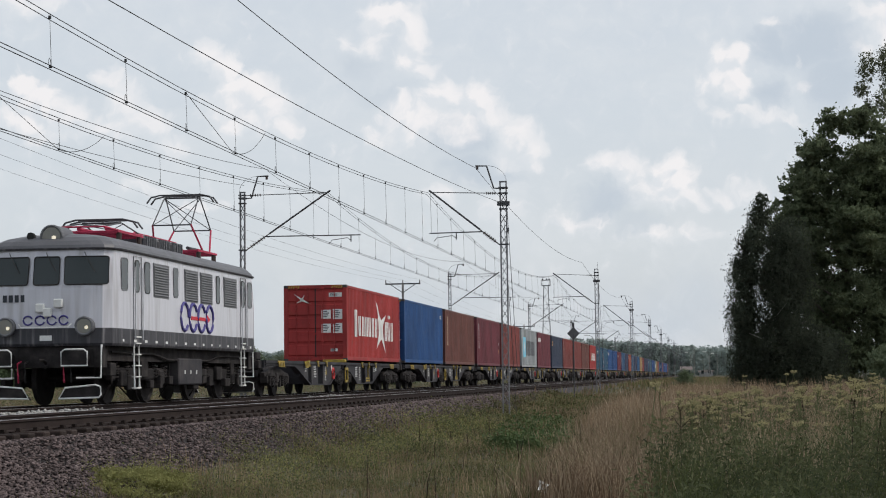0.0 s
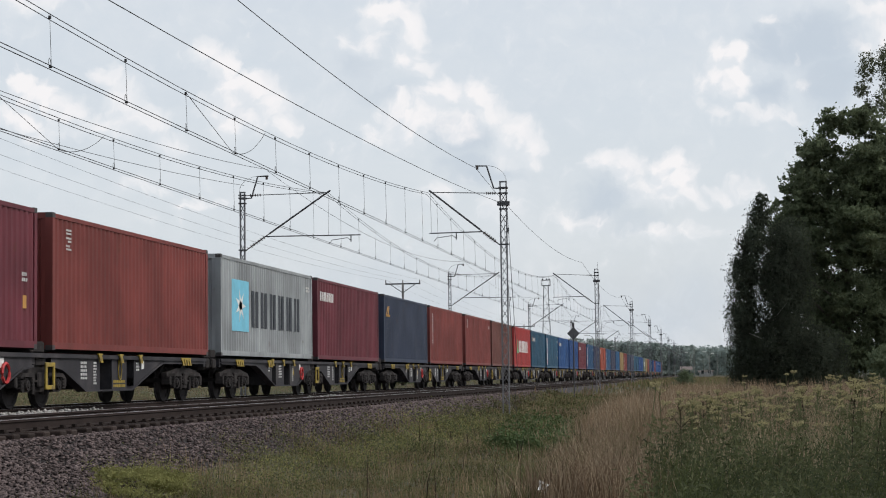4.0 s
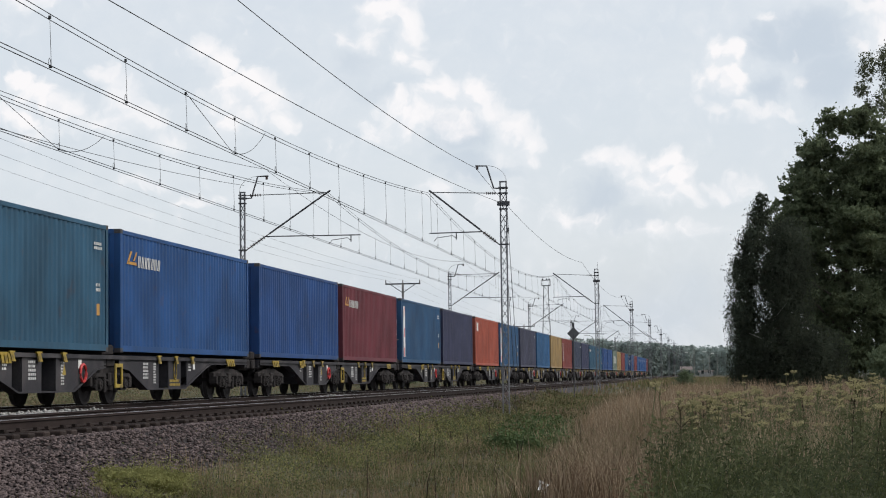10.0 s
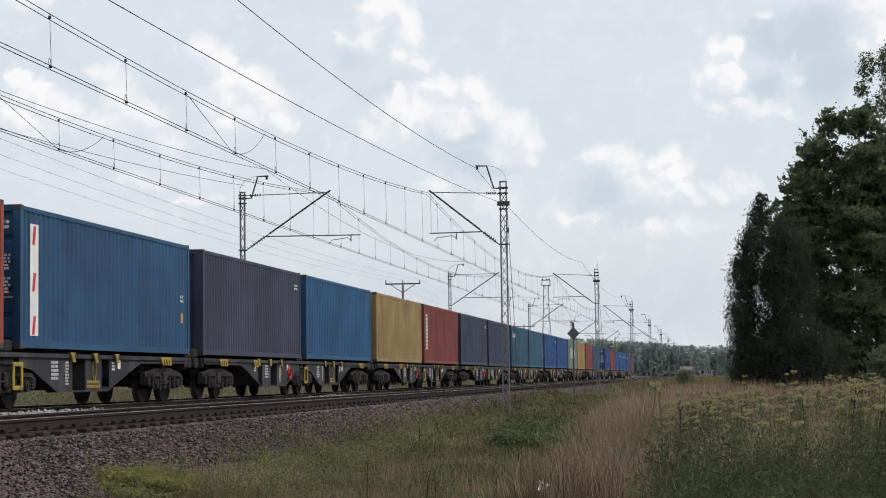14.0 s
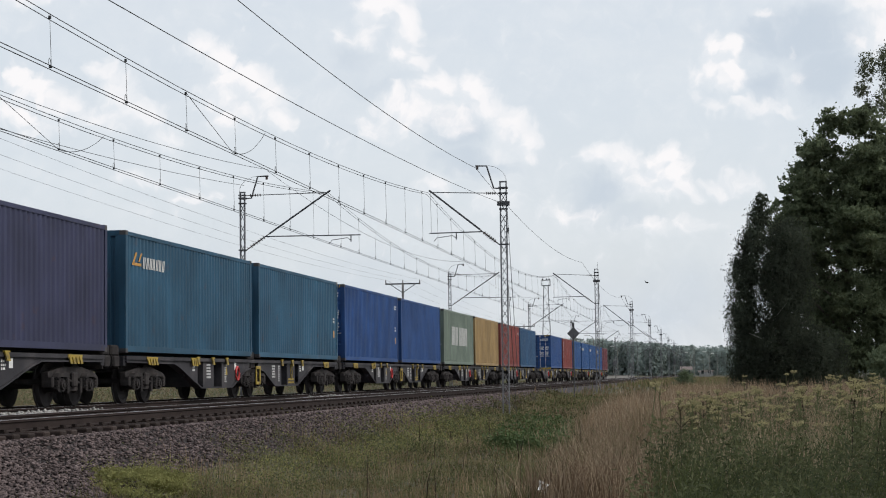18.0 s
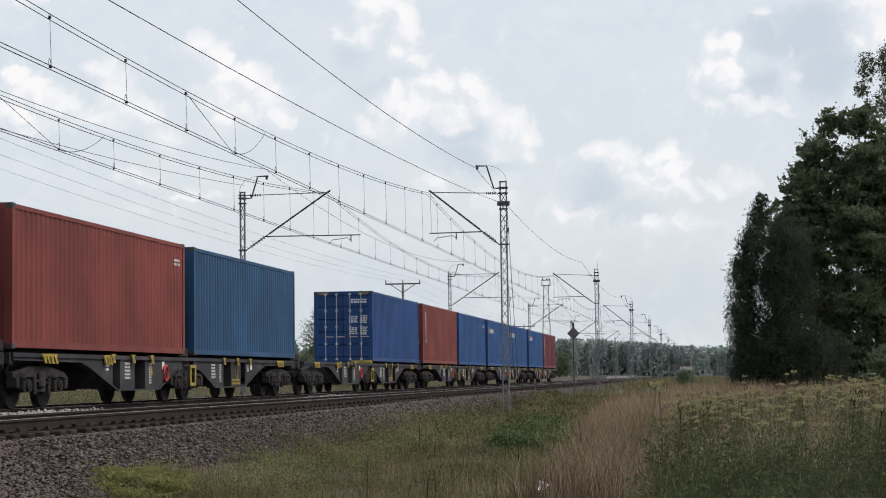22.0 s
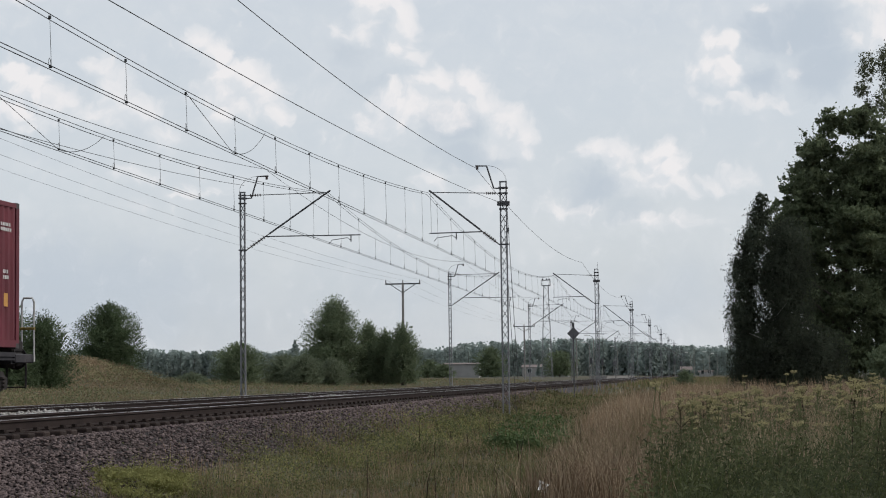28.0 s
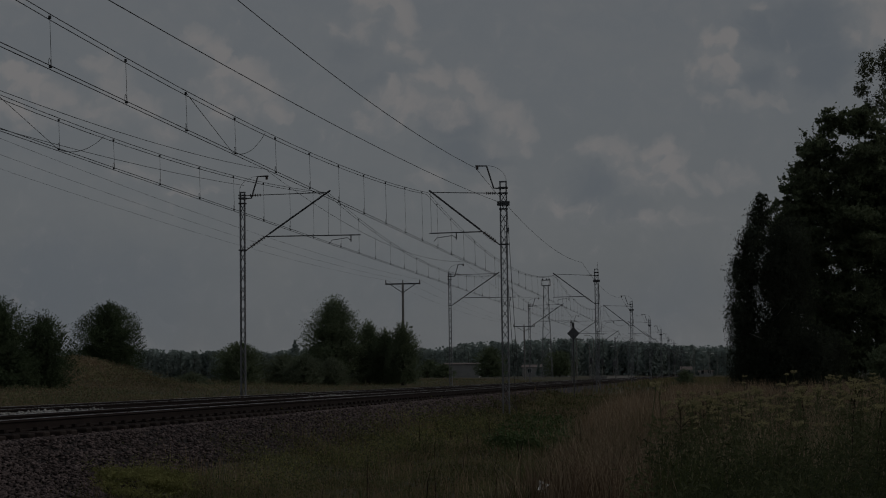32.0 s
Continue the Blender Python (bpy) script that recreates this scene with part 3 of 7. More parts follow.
def build_wagon(m):
    t = empty("container_wagon", m)
    joint = LONG + GAP_JOINT / 2
    for k, f in enumerate((lambda a: joint - a, lambda a: joint + a)):
        h = part("half_frame", shared(("half_frame", k), lambda: box(box(box(B(), -0.3, 0.3, min(f(0.1), f(12.5)), max(f(0.1), f(12.5)), 0.78, 1.1), -1.15, 1.15, min(f(12.38), f(12.6)), max(f(12.38), f(12.6)), 0.9, 1.13), -1.1, 1.1, min(f(0.1), f(0.4)), max(f(0.1), f(0.4)), 0.9, 1.13), CHASSIS), None, t)
        for s in (-1, 1):
            part("side_girder", shared(("side_girder", k, s), half_side(s, f), CHASSIS), None, h)
        for a in (2.0, 3.68, 4.57, 5.63, 6.22, 7.4):
            lo = 0.36 if 2.65 < a < 6.1 else 0.62
            part("rib", shared(("rib", k, a), lambda: box(B(), -1.12, 1.12, f(a) - 0.02, f(a) + 0.02, lo, 1.03), CHASSIS), None, h)
        for a in (3.45, 4.95, 6.45):
            for s in (1, -1):
                o = part("latch", shared(("latch", s), lambda: latch_bm() if s > 0 else box(B(), -1.25, -1.1, -0.09, 0.2, -0.1, 0.035), YELLOW), None, h, "folded yellow container latch")
                o.location = (0, f(a), 1.125)
        o = part("end_latch", shared(("end_latch",), end_latch_bm, YELLOW), None, h, "yellow and black striped latch")
        o.location = (0, f(10.5), 1.09)
        o = part("lettering", shared(("lettering", 0), lambda: bars_bm(5, 0.42, 0.42, 1.155, 3), FADED), None, h, "small faded white lettering bars")
        o.location = (0, f(5.1 if k == 0 else 2.6), 0.78)
        o = part("lettering", shared(("lettering", 1), lambda: bars_bm(8, 0.2, 0.52, 1.155, 5), FADED), None, h)
        o.location = (0, f(3.3 if k == 0 else 3.35), 0.72)
        o = part("lettering", shared(("lettering", 2), lambda: bars_bm(3, 0.24, 0.22, 1.155, 8), WHITE), None, h, "small white lettering bars")
        o.location = (0, f(6.6 if k == 0 else 6.5), 0.88)
        o = part("label_plate", shared(("label_plate",), lambda: box(B(), 1.154, 1.16, -0.1, 0.1, -0.1, 0.1), WHITE), None, h, "small white label plate")
        o.location = (0, f(2.2 if k == 0 else 6.9), 0.92)
        if k == 0:
            o = part("warning_triangle", shared(("warning_triangle",), lambda: prism(B(), [(-0.12, -0.1), (0.12, -0.1), (0, 0.14)], 0, 1.154, 1.16), YELLOW), None, h, "small yellow warning triangle")
            o.location = (0, f(3.2), 0.78)
            o = part("end_latch", shared(("triple_latch",), triple_latch_bm, YELLOW), None, h, "yellow and black striped latch")
            o.location = (0, f(6.7), 1.1)
        else:
            o = part("lettering", shared(("lettering", 3), lambda: bars_bm(2, 0.9, 0.2, 1.155, 5), YELLOW), None, h, "yellow lettering bars")
            o.location = (0, f(5.1), 0.48)
            o = part("rope_loop", shared(("rope_loop",), lambda: tube(B(), [(1.17, 0.12 * math.cos(u), 0.8 + 0.24 * math.sin(u)) for u in np.linspace(0, 6.28, 13)[:-1]], 0.016, 5, True), YELLOW), None, h)
            o.location.y = f(5.1)
    add_bogie(t, 1.93), add_bogie(t, joint), add_bogie(t, 2 * joint - 1.93)
    frame_bm = lambda: box(box(box(box(B(), 1.2, 1.24, -0.27, -0.18, 0.38, 0.94, 0.01), 1.2, 1.24, 0.18, 0.27, 0.38, 0.94, 0.01), 1.2, 1.24, -0.2, 0.2, 0.38, 0.47, 0.01), 1.2, 1.24, -0.2, 0.2, 0.85, 0.94, 0.01)
    o = part("brake_frame", shared(("brake_frame",), frame_bm, YELLOW), None, t, "yellow square handbrake frame")
    o.location.y = joint + 0.3
    o = part("brake_wheel", shared(("brake_wheel",), lambda: tube(B(), [(1.2, 0.19 * math.cos(u), 0.72 + 0.19 * math.sin(u)) for u in np.linspace(0, 6.28, 13)[:-1]], 0.034, 5, True), surf("signal_red", (0.45, 0.03, 0.03), 0.5)), None, t, "red handbrake wheel")
    o.location.y = joint - 2.1
    o = part("joint_gaiter", shared(("joint_gaiter",), lambda: box(B(), -0.5, 0.5, -0.5, 0.5, 0.72, 1.06, 0.06), BOGIE), None, t)
    o.location.y = joint
    for y in (-0.33, 2 * joint + 0.33):
        add_equipment(t, y, 0.27)
    for y, turn in ((-0.12, 0), (2 * joint + 0.12, 180)):
        for s in (-1, 1):
            o = part("buffer", shared(("buffer",), buffer_bm, BOGIE), None, t)
            o.matrix_basis = pose(s * 0.875, y, 1.02, 0, 0, turn)
        o = part("draw_hook", shared(("draw_hook",), hook_bm, BOGIE), None, t)
        o.matrix_basis = pose(0, y, 0, 0, 0, turn)
    return tagged(t, "dark grey articulated container wagon on three bogies", "container wagon", "wagons of the freight train")


wagon = build_wagon(pose(TRACK_FAR, S0, 0))
wagons = [wagon]
for w in range(1, 22):
    wagons.append(copy_thing(wagon, pose(TRACK_FAR, S0 + WAGON * w, 0)))
for w, o in enumerate(wagons):
    MOVING.append((o, WAGON * w, 0.0))
tagged(wagons[0], "articulated container wagon with an empty front half behind the locomotive")
tagged(wagons[18], "articulated container wagon with its front half empty")
tagged(wagons[21], "last articulated container wagon with a tall end handrail")
for w, o in enumerate(wagons):
    if w not in (0, 18):
        add_equipment(o, LONG + GAP_JOINT / 2, 0.38)
for o in (wagons[0], wagons[18]):
    part("stop_beam", box(B(), 0.35, 1.2, LONG + GAP_JOINT - 0.34, LONG + GAP_JOINT - 0.04, 1.13, 1.25, 0.02), YELLOW, o, "yellow container stop beam")
rail_bm = tube(B(), [(1.24, 26.05, 0.95), (1.24, 26.05, 2.16), (1.2, 26.05, 2.24), (1.02, 26.05, 2.24), (0.98, 26.05, 2.16), (0.98, 26.05, 0.95)], 0.022, 6)
part("end_bracket", box(B(), 0.7, 1.22, 25.1, 26.1, 0.92, 1.1, 0.02), CHASSIS, wagons[21])
part("handrail_crossbar", rod(B(), (0.96, 26.04, 1.62), (1.26, 26.04, 1.62), 0.03, 6), YELLOW, wagons[21], "yellow crossbar")
part("end_handrail", rail_bm, FADED, wagons[21], "pale bent-tube handrail")
part("end_step", tube(B(), [(1.2, 25.7, 1.0), (1.2, 25.7, 0.44), (0.8, 25.7, 0.44), (0.8, 25.7, 1.0)], 0.025, 6), BOGIE, wagons[21])


# containers
def side_bm(s):
    """Corrugated side wall, outer face towards s * x."""
    bm = B()
    pts, y = [], 0.16
    pitch = (LONG - 0.32) / 42
    for k in range(42):
        pts += [(y, 0.034), (y + pitch * 0.26, 0.034), (y + pitch * 0.48, 0.0), (y + pitch * 0.78, 0.0)]
        y += pitch
    pts.append((LONG - 0.16, 0.034))
    lo = [bm.verts.new((s * (WIDE / 2 - d - 0.008), yy, 0.16)) for yy, d in pts]
    hi = [bm.verts.new((s * (WIDE / 2 - d - 0.008), yy, HIGH - 0.1)) for yy, d in pts]
    for i in range(len(pts) - 1):
        f = (lo[i], lo[i + 1], hi[i + 1], hi[i])
        bm.faces.new(f if s > 0 else f[::-1])
    return bm


def end_bm():
    bm = B()
    pts, x = [], -WIDE / 2 + 0.12
    pitch = (WIDE - 0.24) / 9
    for k in range(9):
        pts += [(x, 0.04), (x + pitch * 0.3, 0.04), (x + pitch * 0.42, 0.0), (x + pitch * 0.88, 0.0)]
        x += pitch
    pts.append((WIDE / 2 - 0.12, 0.04))
    lo = [bm.verts.new((xx, 0.02 + dd, 0.15)) for xx, dd in pts]
    hi = [bm.verts.new((xx, 0.02 + dd, HIGH - 0.1)) for xx, dd in pts]
    for i in range(len(pts) - 1):
        bm.faces.new((lo[i], lo[i + 1], hi[i + 1], hi[i]))
    return bm


def post_bm():
    return box(box(B(), -0.08, 0.08, 0.0, 0.16, 0.11, HIGH - 0.11), -0.05, 0.05, -0.004, 0.0, 0.3, HIGH - 0.3)


def casting_bm():
    bm = box(B(), -0.081, 0.081, 0, 0.178, 0, 0.118, 0.01)
    return bm


def door_bm():
    """One door leaf, pressed into five shallow panels."""
    w = 1.08
    pts = [(0.1, 0.17)]
    z = 0.17
    for k in range(5):
        pts += [(0.065, z), (0.065, z + 0.04), (0.03, z + 0.075), (0.03, z + 0.435), (0.065, z + 0.47)]
        z += 0.512
    pts += [(0.065, HIGH - 0.14), (0.1, HIGH - 0.14)]
    return prism(B(), pts, 0, 0.004, w - 0.004)


def rod_bm():
    bm = rod(B(), (0, 0, 0.1), (0, 0, HIGH - 0.08), 0.015, 8)
    for z in (0.12, 0.75, 1.45, 2.1, HIGH - 0.12):
        box(bm, -0.05, 0.05, -0.02, 0.03, z - 0.04, z + 0.04)
    box(bm, -0.02, 0.33, -0.035, -0.015, 1.02, 1.055)
    return bm


def stripe(bm, y0, y1, z0, z1, x=WIDE / 2 - 0.010):
    box(bm, x, x + 0.004, y0, y1, z0, z1)


def slanted(bm, ya, yb, z0, z1, w=0.16, x=WIDE / 2 - 0.010):
    prism(bm, [(ya, z0), (ya + w, z0), (yb + w, z1), (yb, z1)], 0, x, x + 0.004)


def letter_shapes(bm, y0, y1, z0, z1, count, seed, slope=0.0):
    """Big lettering as plain upright bars of its size, two to a letter, some of them leaning."""
    r = random.Random(seed)
    step = (y1 - y0) / count
    for k in range(count):
        lean = slope + step * r.choice((0.0, 0.0, 0.0, 0.12, -0.12))
        for b in (0.04, 0.46):
            slanted(bm, y0 + step * (k + b), y0 + step * (k + b) + lean, z0, z1, step * 0.27)


RED_INK = surf("red_lettering_paint", (0.55, 0.03, 0.05), 0.6, var=0.15, bump=0)
ORANGE_INK = surf("orange_logo_paint", (0.50, 0.26, 0.06), 0.6, var=0.15, bump=0)
BLACK_INK = surf("dark_lettering_paint", (0.03, 0.035, 0.045), 0.6, var=0.15, bump=0)
SKY_INK = surf("light_blue_logo_paint", (0.18, 0.52, 0.68), 0.6, var=0.15, bump=0)
GREEN_INK = surf("green_logo_paint", (0.06, 0.38, 0.16), 0.6, var=0.15, bump=0)
BEIGE_INK = surf("beige_lettering_paint", (0.60, 0.50, 0.34), 0.6, var=0.15, bump=0)
CASTING = surf("worn_dark_corner_steel", (0.06, 0.055, 0.055), 0.6, 0.2, 0.4, 5, 30)
CHROME = surf("galvanised_lock_rod", (0.46, 0.46, 0.48), 0.4, 0.6, 0.2, 3, 30, 0.05)


def logo(c, kind):
    """What is painted on the wall towards the lineside."""
    bm = B()
    if kind == "large_red":
        letter_shapes(bm, 1.6, 2.35, 0.95, 2.0, 1, 4)
        letter_shapes(bm, 2.45, 6.75, 1.0, 1.78, 6, 5)
        part("lettering", bm, WHITE, c, "large white lettering shapes")
        bm = B()
        prism(bm, [(6.3, 2.5), (6.75, 2.3), (7.1, 1.95), (7.6, 1.75), (8.7, 2.0), (7.95, 1.5), (8.0, 1.15), (8.55, 0.4), (7.6, 0.95), (7.2, 0.85), (6.45, 0.55), (6.95, 1.15), (6.9, 1.6), (6.75, 2.0)], 0, WIDE / 2 - 0.010, WIDE / 2 - 0.006)
        part("emblem", bm, WHITE, c, "white star-like emblem")
        bm = B()
        letter_shapes(bm, 8.35, 10.6, 0.9, 1.7, 3, 9)
        stripe(bm, 9.2, 9.4, 1.85, 2.0), stripe(bm, 9.55, 9.75, 1.85, 2.0)
        part("lettering", bm, WHITE, c)
    elif kind == "grey_star":
        stripe(bm, 1.25, 3.25, 0.75, 2.25)
        part("emblem", bm, SKY_INK, c, "light blue square")
        bm = B()
        for k in range(7):
            u = k * math.pi / 3.5
            prism(bm, [(2.25 + 0.12 * math.cos(u + 1.57), 1.5 + 0.12 * math.sin(u + 1.57)), (2.25 + 0.62 * math.cos(u), 1.5 + 0.5 * math.sin(u)), (2.25 - 0.12 * math.cos(u + 1.57), 1.5 - 0.12 * math.sin(u + 1.57))], 0, WIDE / 2 - 0.006, WIDE / 2 - 0.002)
        part("star", bm, WHITE, c, "white seven-pointed star")
        bm = B()
        letter_shapes(bm, 3.6, 10.5, 0.9, 2.0, 6, 2)
        part("lettering", bm, BLACK_INK, c, "large black lettering shapes")
    elif kind == "leaf_letters":
        prism(bm, [(2.25, 0.98), (3.05, 0.98), (3.1, 1.15), (2.9, 1.4), (2.85, 1.75), (2.72, 2.02), (2.55, 2.02), (2.45, 1.7), (2.4, 1.4), (2.2, 1.15)], 0, WIDE / 2 - 0.010, WIDE / 2 - 0.006)
        part("emblem", bm, GREEN_INK, c, "green flame-shaped emblem")
        bm = B()
        letter_shapes(bm, 3.5, 10.1, 1.08, 1.92, 7, 6)
        part("lettering", bm, WHITE, c, "large white lettering shapes")
    elif kind == "two_words":
        letter_shapes(bm, 3.0, 5.6, 1.05, 2.05, 5, 12)
        letter_shapes(bm, 6.0, 9.5, 1.05, 2.05, 8, 13)
        part("lettering", bm, FADED, c, "large faded white lettering shapes")
    elif kind == "small_logo":
        slanted(bm, 0.5, 0.8, 2.1, 2.42, 0.12)
        stripe(bm, 0.62, 1.25, 2.1, 2.17)
        slanted(bm, 1.0, 1.22, 2.2, 2.42, 0.1)
        part("emblem", bm, ORANGE_INK, c, "small orange angular emblem")
        bm = B()
        letter_shapes(bm, 1.35, 3.2, 2.06, 2.34, 7, 21, 0.05)
        part("lettering", bm, FADED, c, "white lettering bars")
    elif kind == "small_white":
        letter_shapes(bm, 0.5, 2.9, 2.1, 2.42, 8, 22)
        part("lettering", bm, WHITE, c, "white lettering bars")
    elif kind == "yellow_mark":
        slanted(bm, 0.5, 0.95, 1.95, 2.4, 0.2)
        slanted(bm, 0.95, 1.2, 1.95, 2.4, 0.2)
        stripe(bm, 0.5, 1.5, 1.95, 2.05)
        part("emblem", bm, ORANGE_INK, c, "small yellow angular emblem")
    elif kind == "band":
        stripe(bm, 0.55, 1.02, 0.28, 2.55)
        part("band", bm, WHITE, c, "white upright band")
        bm = B()
        for k, z in enumerate((2.25, 1.3, 0.42)):
            x = WIDE / 2 - 0.006
            slanted(bm, 0.66, 0.74, z - 0.12, z + 0.26, 0.14, x)
        part("lettering", bm, RED_INK, c, "red lettering bars")
    elif kind in ("upright_white", "upright_beige", "upright_small"):
        n, z, h = (6, 2.5, 0.2) if kind != "upright_small" else (3, 2.6, 0.13)
        pick = random.Random(n)
        for k in range(n):
            stripe(bm, 0.85, 1.18 - pick.choice((0, 0, 0.1)), z - h * 0.32, z)
            stripe(bm, 0.85 + pick.choice((0, 0.12)), 1.18, z - h * 0.85, z - h * 0.55)
            z -= h * 1.3
        part("lettering", bm, BEIGE_INK if kind == "upright_beige" else FADED, c, "upright lettering bars")
    elif kind == "upright_label":
        stripe(bm, 0.6, 1.1, 0.7, 2.4)
        part("label_panel", bm, WHITE, c, "white upright label panel")
        bm = B()
        for k in range(9):
            stripe(bm, 0.7, 1.0, 0.78 + 0.18 * k, 0.88 + 0.18 * k, WIDE / 2 - 0.006)
        part("lettering", bm, BLACK_INK, c)
    elif kind == "block":
        for a, b in ((0.75, 1.0), (1.05, 1.25), (1.32, 1.5)):
            stripe(bm, a, b, 2.06, 2.55)
        stripe(bm, 0.75, 1.0, 2.5, 2.6)
        part("lettering", bm, WHITE, c, "white block lettering shapes")
    else:
        bm.free()


def build_container(index, slot, name, rgb, doors, kind, label, mark=0):
    pm = paint(name + "_container_paint", rgb)
    k = name
    c = empty("shipping_container")
    for s in (-1, 1):
        part("side_wall", shared(("side_wall", k, s), lambda: side_bm(s), pm), None, c)
        part("bottom_rail", shared(("bottom_rail", k, s), lambda: box(B(), min(s * 1.219, s * 1.13), max(s * 1.219, s * 1.13), 0.16, LONG - 0.16, 0.03, 0.17), pm), None, c)
        part("top_rail", shared(("top_rail", k, s), lambda: box(B(), min(s * 1.219, s * 1.15), max(s * 1.219, s * 1.15), 0.16, LONG - 0.16, HIGH - 0.11, HIGH - 0.02), pm), None, c)
    part("roof", shared(("roof", k), lambda: box(B(), -1.15, 1.15, 0.1, LONG - 0.1, HIGH - 0.06, HIGH - 0.025), pm), None, c)
    part("floor_frame", shared(("floor_frame", k), lambda: box(B(), -1.13, 1.13, 0.1, LONG - 0.1, 0.06, 0.16), CASTING), None, c)
    for s in (-1, 1):
        for e in (0, 1):
            p = part("corner_post", shared(("corner_post", k), post_bm, pm), None, c)
            p.matrix_basis = pose(s * 1.139, LONG * e, 0, 0, 0, 180 * e)
            for z in (0, HIGH - 0.118):
                q = part("corner_casting", shared(("corner_casting",), casting_bm, CASTING), None, c)
                q.matrix_basis = pose(s * 1.139, LONG * e, z, 0, 0, 180 * e)
    for e in (0, 1):
        turn = pose(0, LONG * e, 0, 0, 0, 180 * e)
        for z in (0.03, HIGH - 0.13):
            r = part("end_beam", shared(("end_beam", k), lambda: box(B(), -1.06, 1.06, 0.01, 0.13, 0, 0.13), pm), None, c)
            r.matrix_basis = turn @ pose(0, 0, z)
        if (e == 0) == doors:
            for s in (-1, 1):
                d = part("door", shared(("door", k), door_bm, pm), None, c)
                d.matrix_basis = turn @ pose(-1.08 if s < 0 else 0.0, 0, 0)
                for x in ((0.34, 0.8) if s < 0 else (0.28, 0.74)):
                    red = kind == "large_red"
                    r = part("lock_rod", shared(("lock_rod", red), rod_bm, pm if red else CHROME), None, d, "red painted lock rod" if red else "")
                    r.location = (x, 0.01, 0)
            part("door_seal", shared(("door_seal",), lambda: box(B(), -0.022, 0.022, 0.0, 0.05, 0.17, HIGH - 0.14), RUBBER), None, c).matrix_basis = turn @ pose(0, 0.02, 0)
            if name in ("bright_red", "deep_blue", "royal_blue"):
                for k3 in range(5):
                    for x3 in (-1.05, 0.62):
                        o = part("hazard_stripe", shared(("hazard_stripe",), lambda: prism(B(), [(0, 0), (0.05, 0), (0.09, 0.1), (0.04, 0.1)], 1, -0.003, 0.003), YELLOW), None, c, "yellow warning stripe")
                        o.matrix_basis = turn @ pose(x3 + 0.09 * k3, 0.006, HIGH - 0.125)
            if e == 0 and kind == "large_red":
                for x, z, w, h in ((0.42, 1.78, 0.36, 0.34), (0.86, 1.78, 0.36, 0.38), (0.42, 1.25, 0.36, 0.34), (0.86, 1.25, 0.36, 0.38), (0.78, 2.52, 0.5, 0.16), (0.72, 0.42, 0.26, 0.1)):
                    part("door_label", box(B(), x - w / 2, x + w / 2, 0.018, 0.026, z - h / 2, z + h / 2), WHITE, c, "white door label")
                    for k3 in range(4):
                        zz = z + h * (0.32 - 0.2 * k3)
                        part("label_line", box(B(), x - w * 0.42, x + w * (0.1 + 0.1 * ((k3 * 2) % 3)), 0.014, 0.0175, zz - h * 0.05, zz + h * 0.05), BLACK_INK, c)
                bird = B()
                for pts in ([(-0.85, 2.58), (-0.72, 2.5), (-0.45, 2.35), (-0.2, 2.18), (-0.5, 2.28)], [(-0.78, 2.2), (-0.6, 2.3), (-0.42, 2.52), (-0.5, 2.3)]):
                    prism(bird, pts, 1, 0.018, 0.026)
                part("door_emblem", bird, WHITE, c, "white bird-like emblem")
            elif e == 0:
                for k2, (x, z, w, h, rows) in enumerate(((0.65, 2.5, 0.66, 0.2, 2), (0.42, 1.75, 0.36, 0.3, 4), (0.85, 1.75, 0.3, 0.34, 5), (0.42, 1.28, 0.36, 0.3, 4), (0.85, 1.28, 0.3, 0.34, 5))):
                    mk = lambda: bars_bm(rows, w, h, 0, 30 + k2)
                    o = part("door_lettering", shared(("door_lettering", k2), mk, WHITE), None, c, "small white lettering bars")
                    o.matrix_basis = pose(x, 0.024, z, 0, 0, -90)
        else:
            w = part("end_wall", shared(("end_wall", k), end_bm, pm), None, c)
            w.matrix_basis = turn
    if index % 4 == 1:
        o = part("marking", shared(("marking", 0), lambda: bars_bm(2, 0.55, 0.2, 0, 41), FADED), None, c, "faded small lettering bars")
        o.location = (WIDE / 2 - 0.010, 11.5, 2.38)
    if mark:
        o = part("warning_label", shared(("warning_label",), lambda: box(B(), 0, 0.004, -0.1, 0.1, -0.13, 0.13), ORANGE_INK), None, c, "orange warning label")
        o.location = (WIDE / 2 - 0.010, 11.5, 0.95)
        o = part("marking", shared(("marking", 1), lambda: bars_bm(2, 0.3, 0.22, 0, 42), FADED), None, c)
        o.location = (WIDE / 2 - 0.010, 11.5, 1.45)
    if kind:
        logo(c, kind)
    back_off = WAGON * (slot // 2) + UNIT * (slot % 2)
    c.matrix_basis = pose(TRACK_FAR, S0 + back_off, DECK)
    tagged(c, label, "shipping container", "containers on the freight train")
    MOVING.append((c, back_off, DECK))


TINTS = {"bright_red": (0.34, 0.038, 0.036), "royal_blue": (0.018, 0.072, 0.212), "brown": (0.135, 0.050, 0.040), "maroon": (0.136, 0.030, 0.041), "oxide_red": (0.190, 0.044, 0.038),
         "pale_grey": (0.30, 0.32, 0.33), "slate": (0.036, 0.047, 0.080), "teal": (0.022, 0.076, 0.130), "sea_blue": (0.027, 0.088, 0.150), "navy": (0.035, 0.039, 0.082),
         "orange_red": (0.33, 0.075, 0.046), "steel_blue": (0.022, 0.074, 0.160), "ash": (0.046, 0.049, 0.083), "ochre": (0.29, 0.195, 0.085), "sage": (0.148, 0.190, 0.155),
         "deep_blue": (0.017, 0.061, 0.195), "mid_blue": (0.021, 0.086, 0.195)}
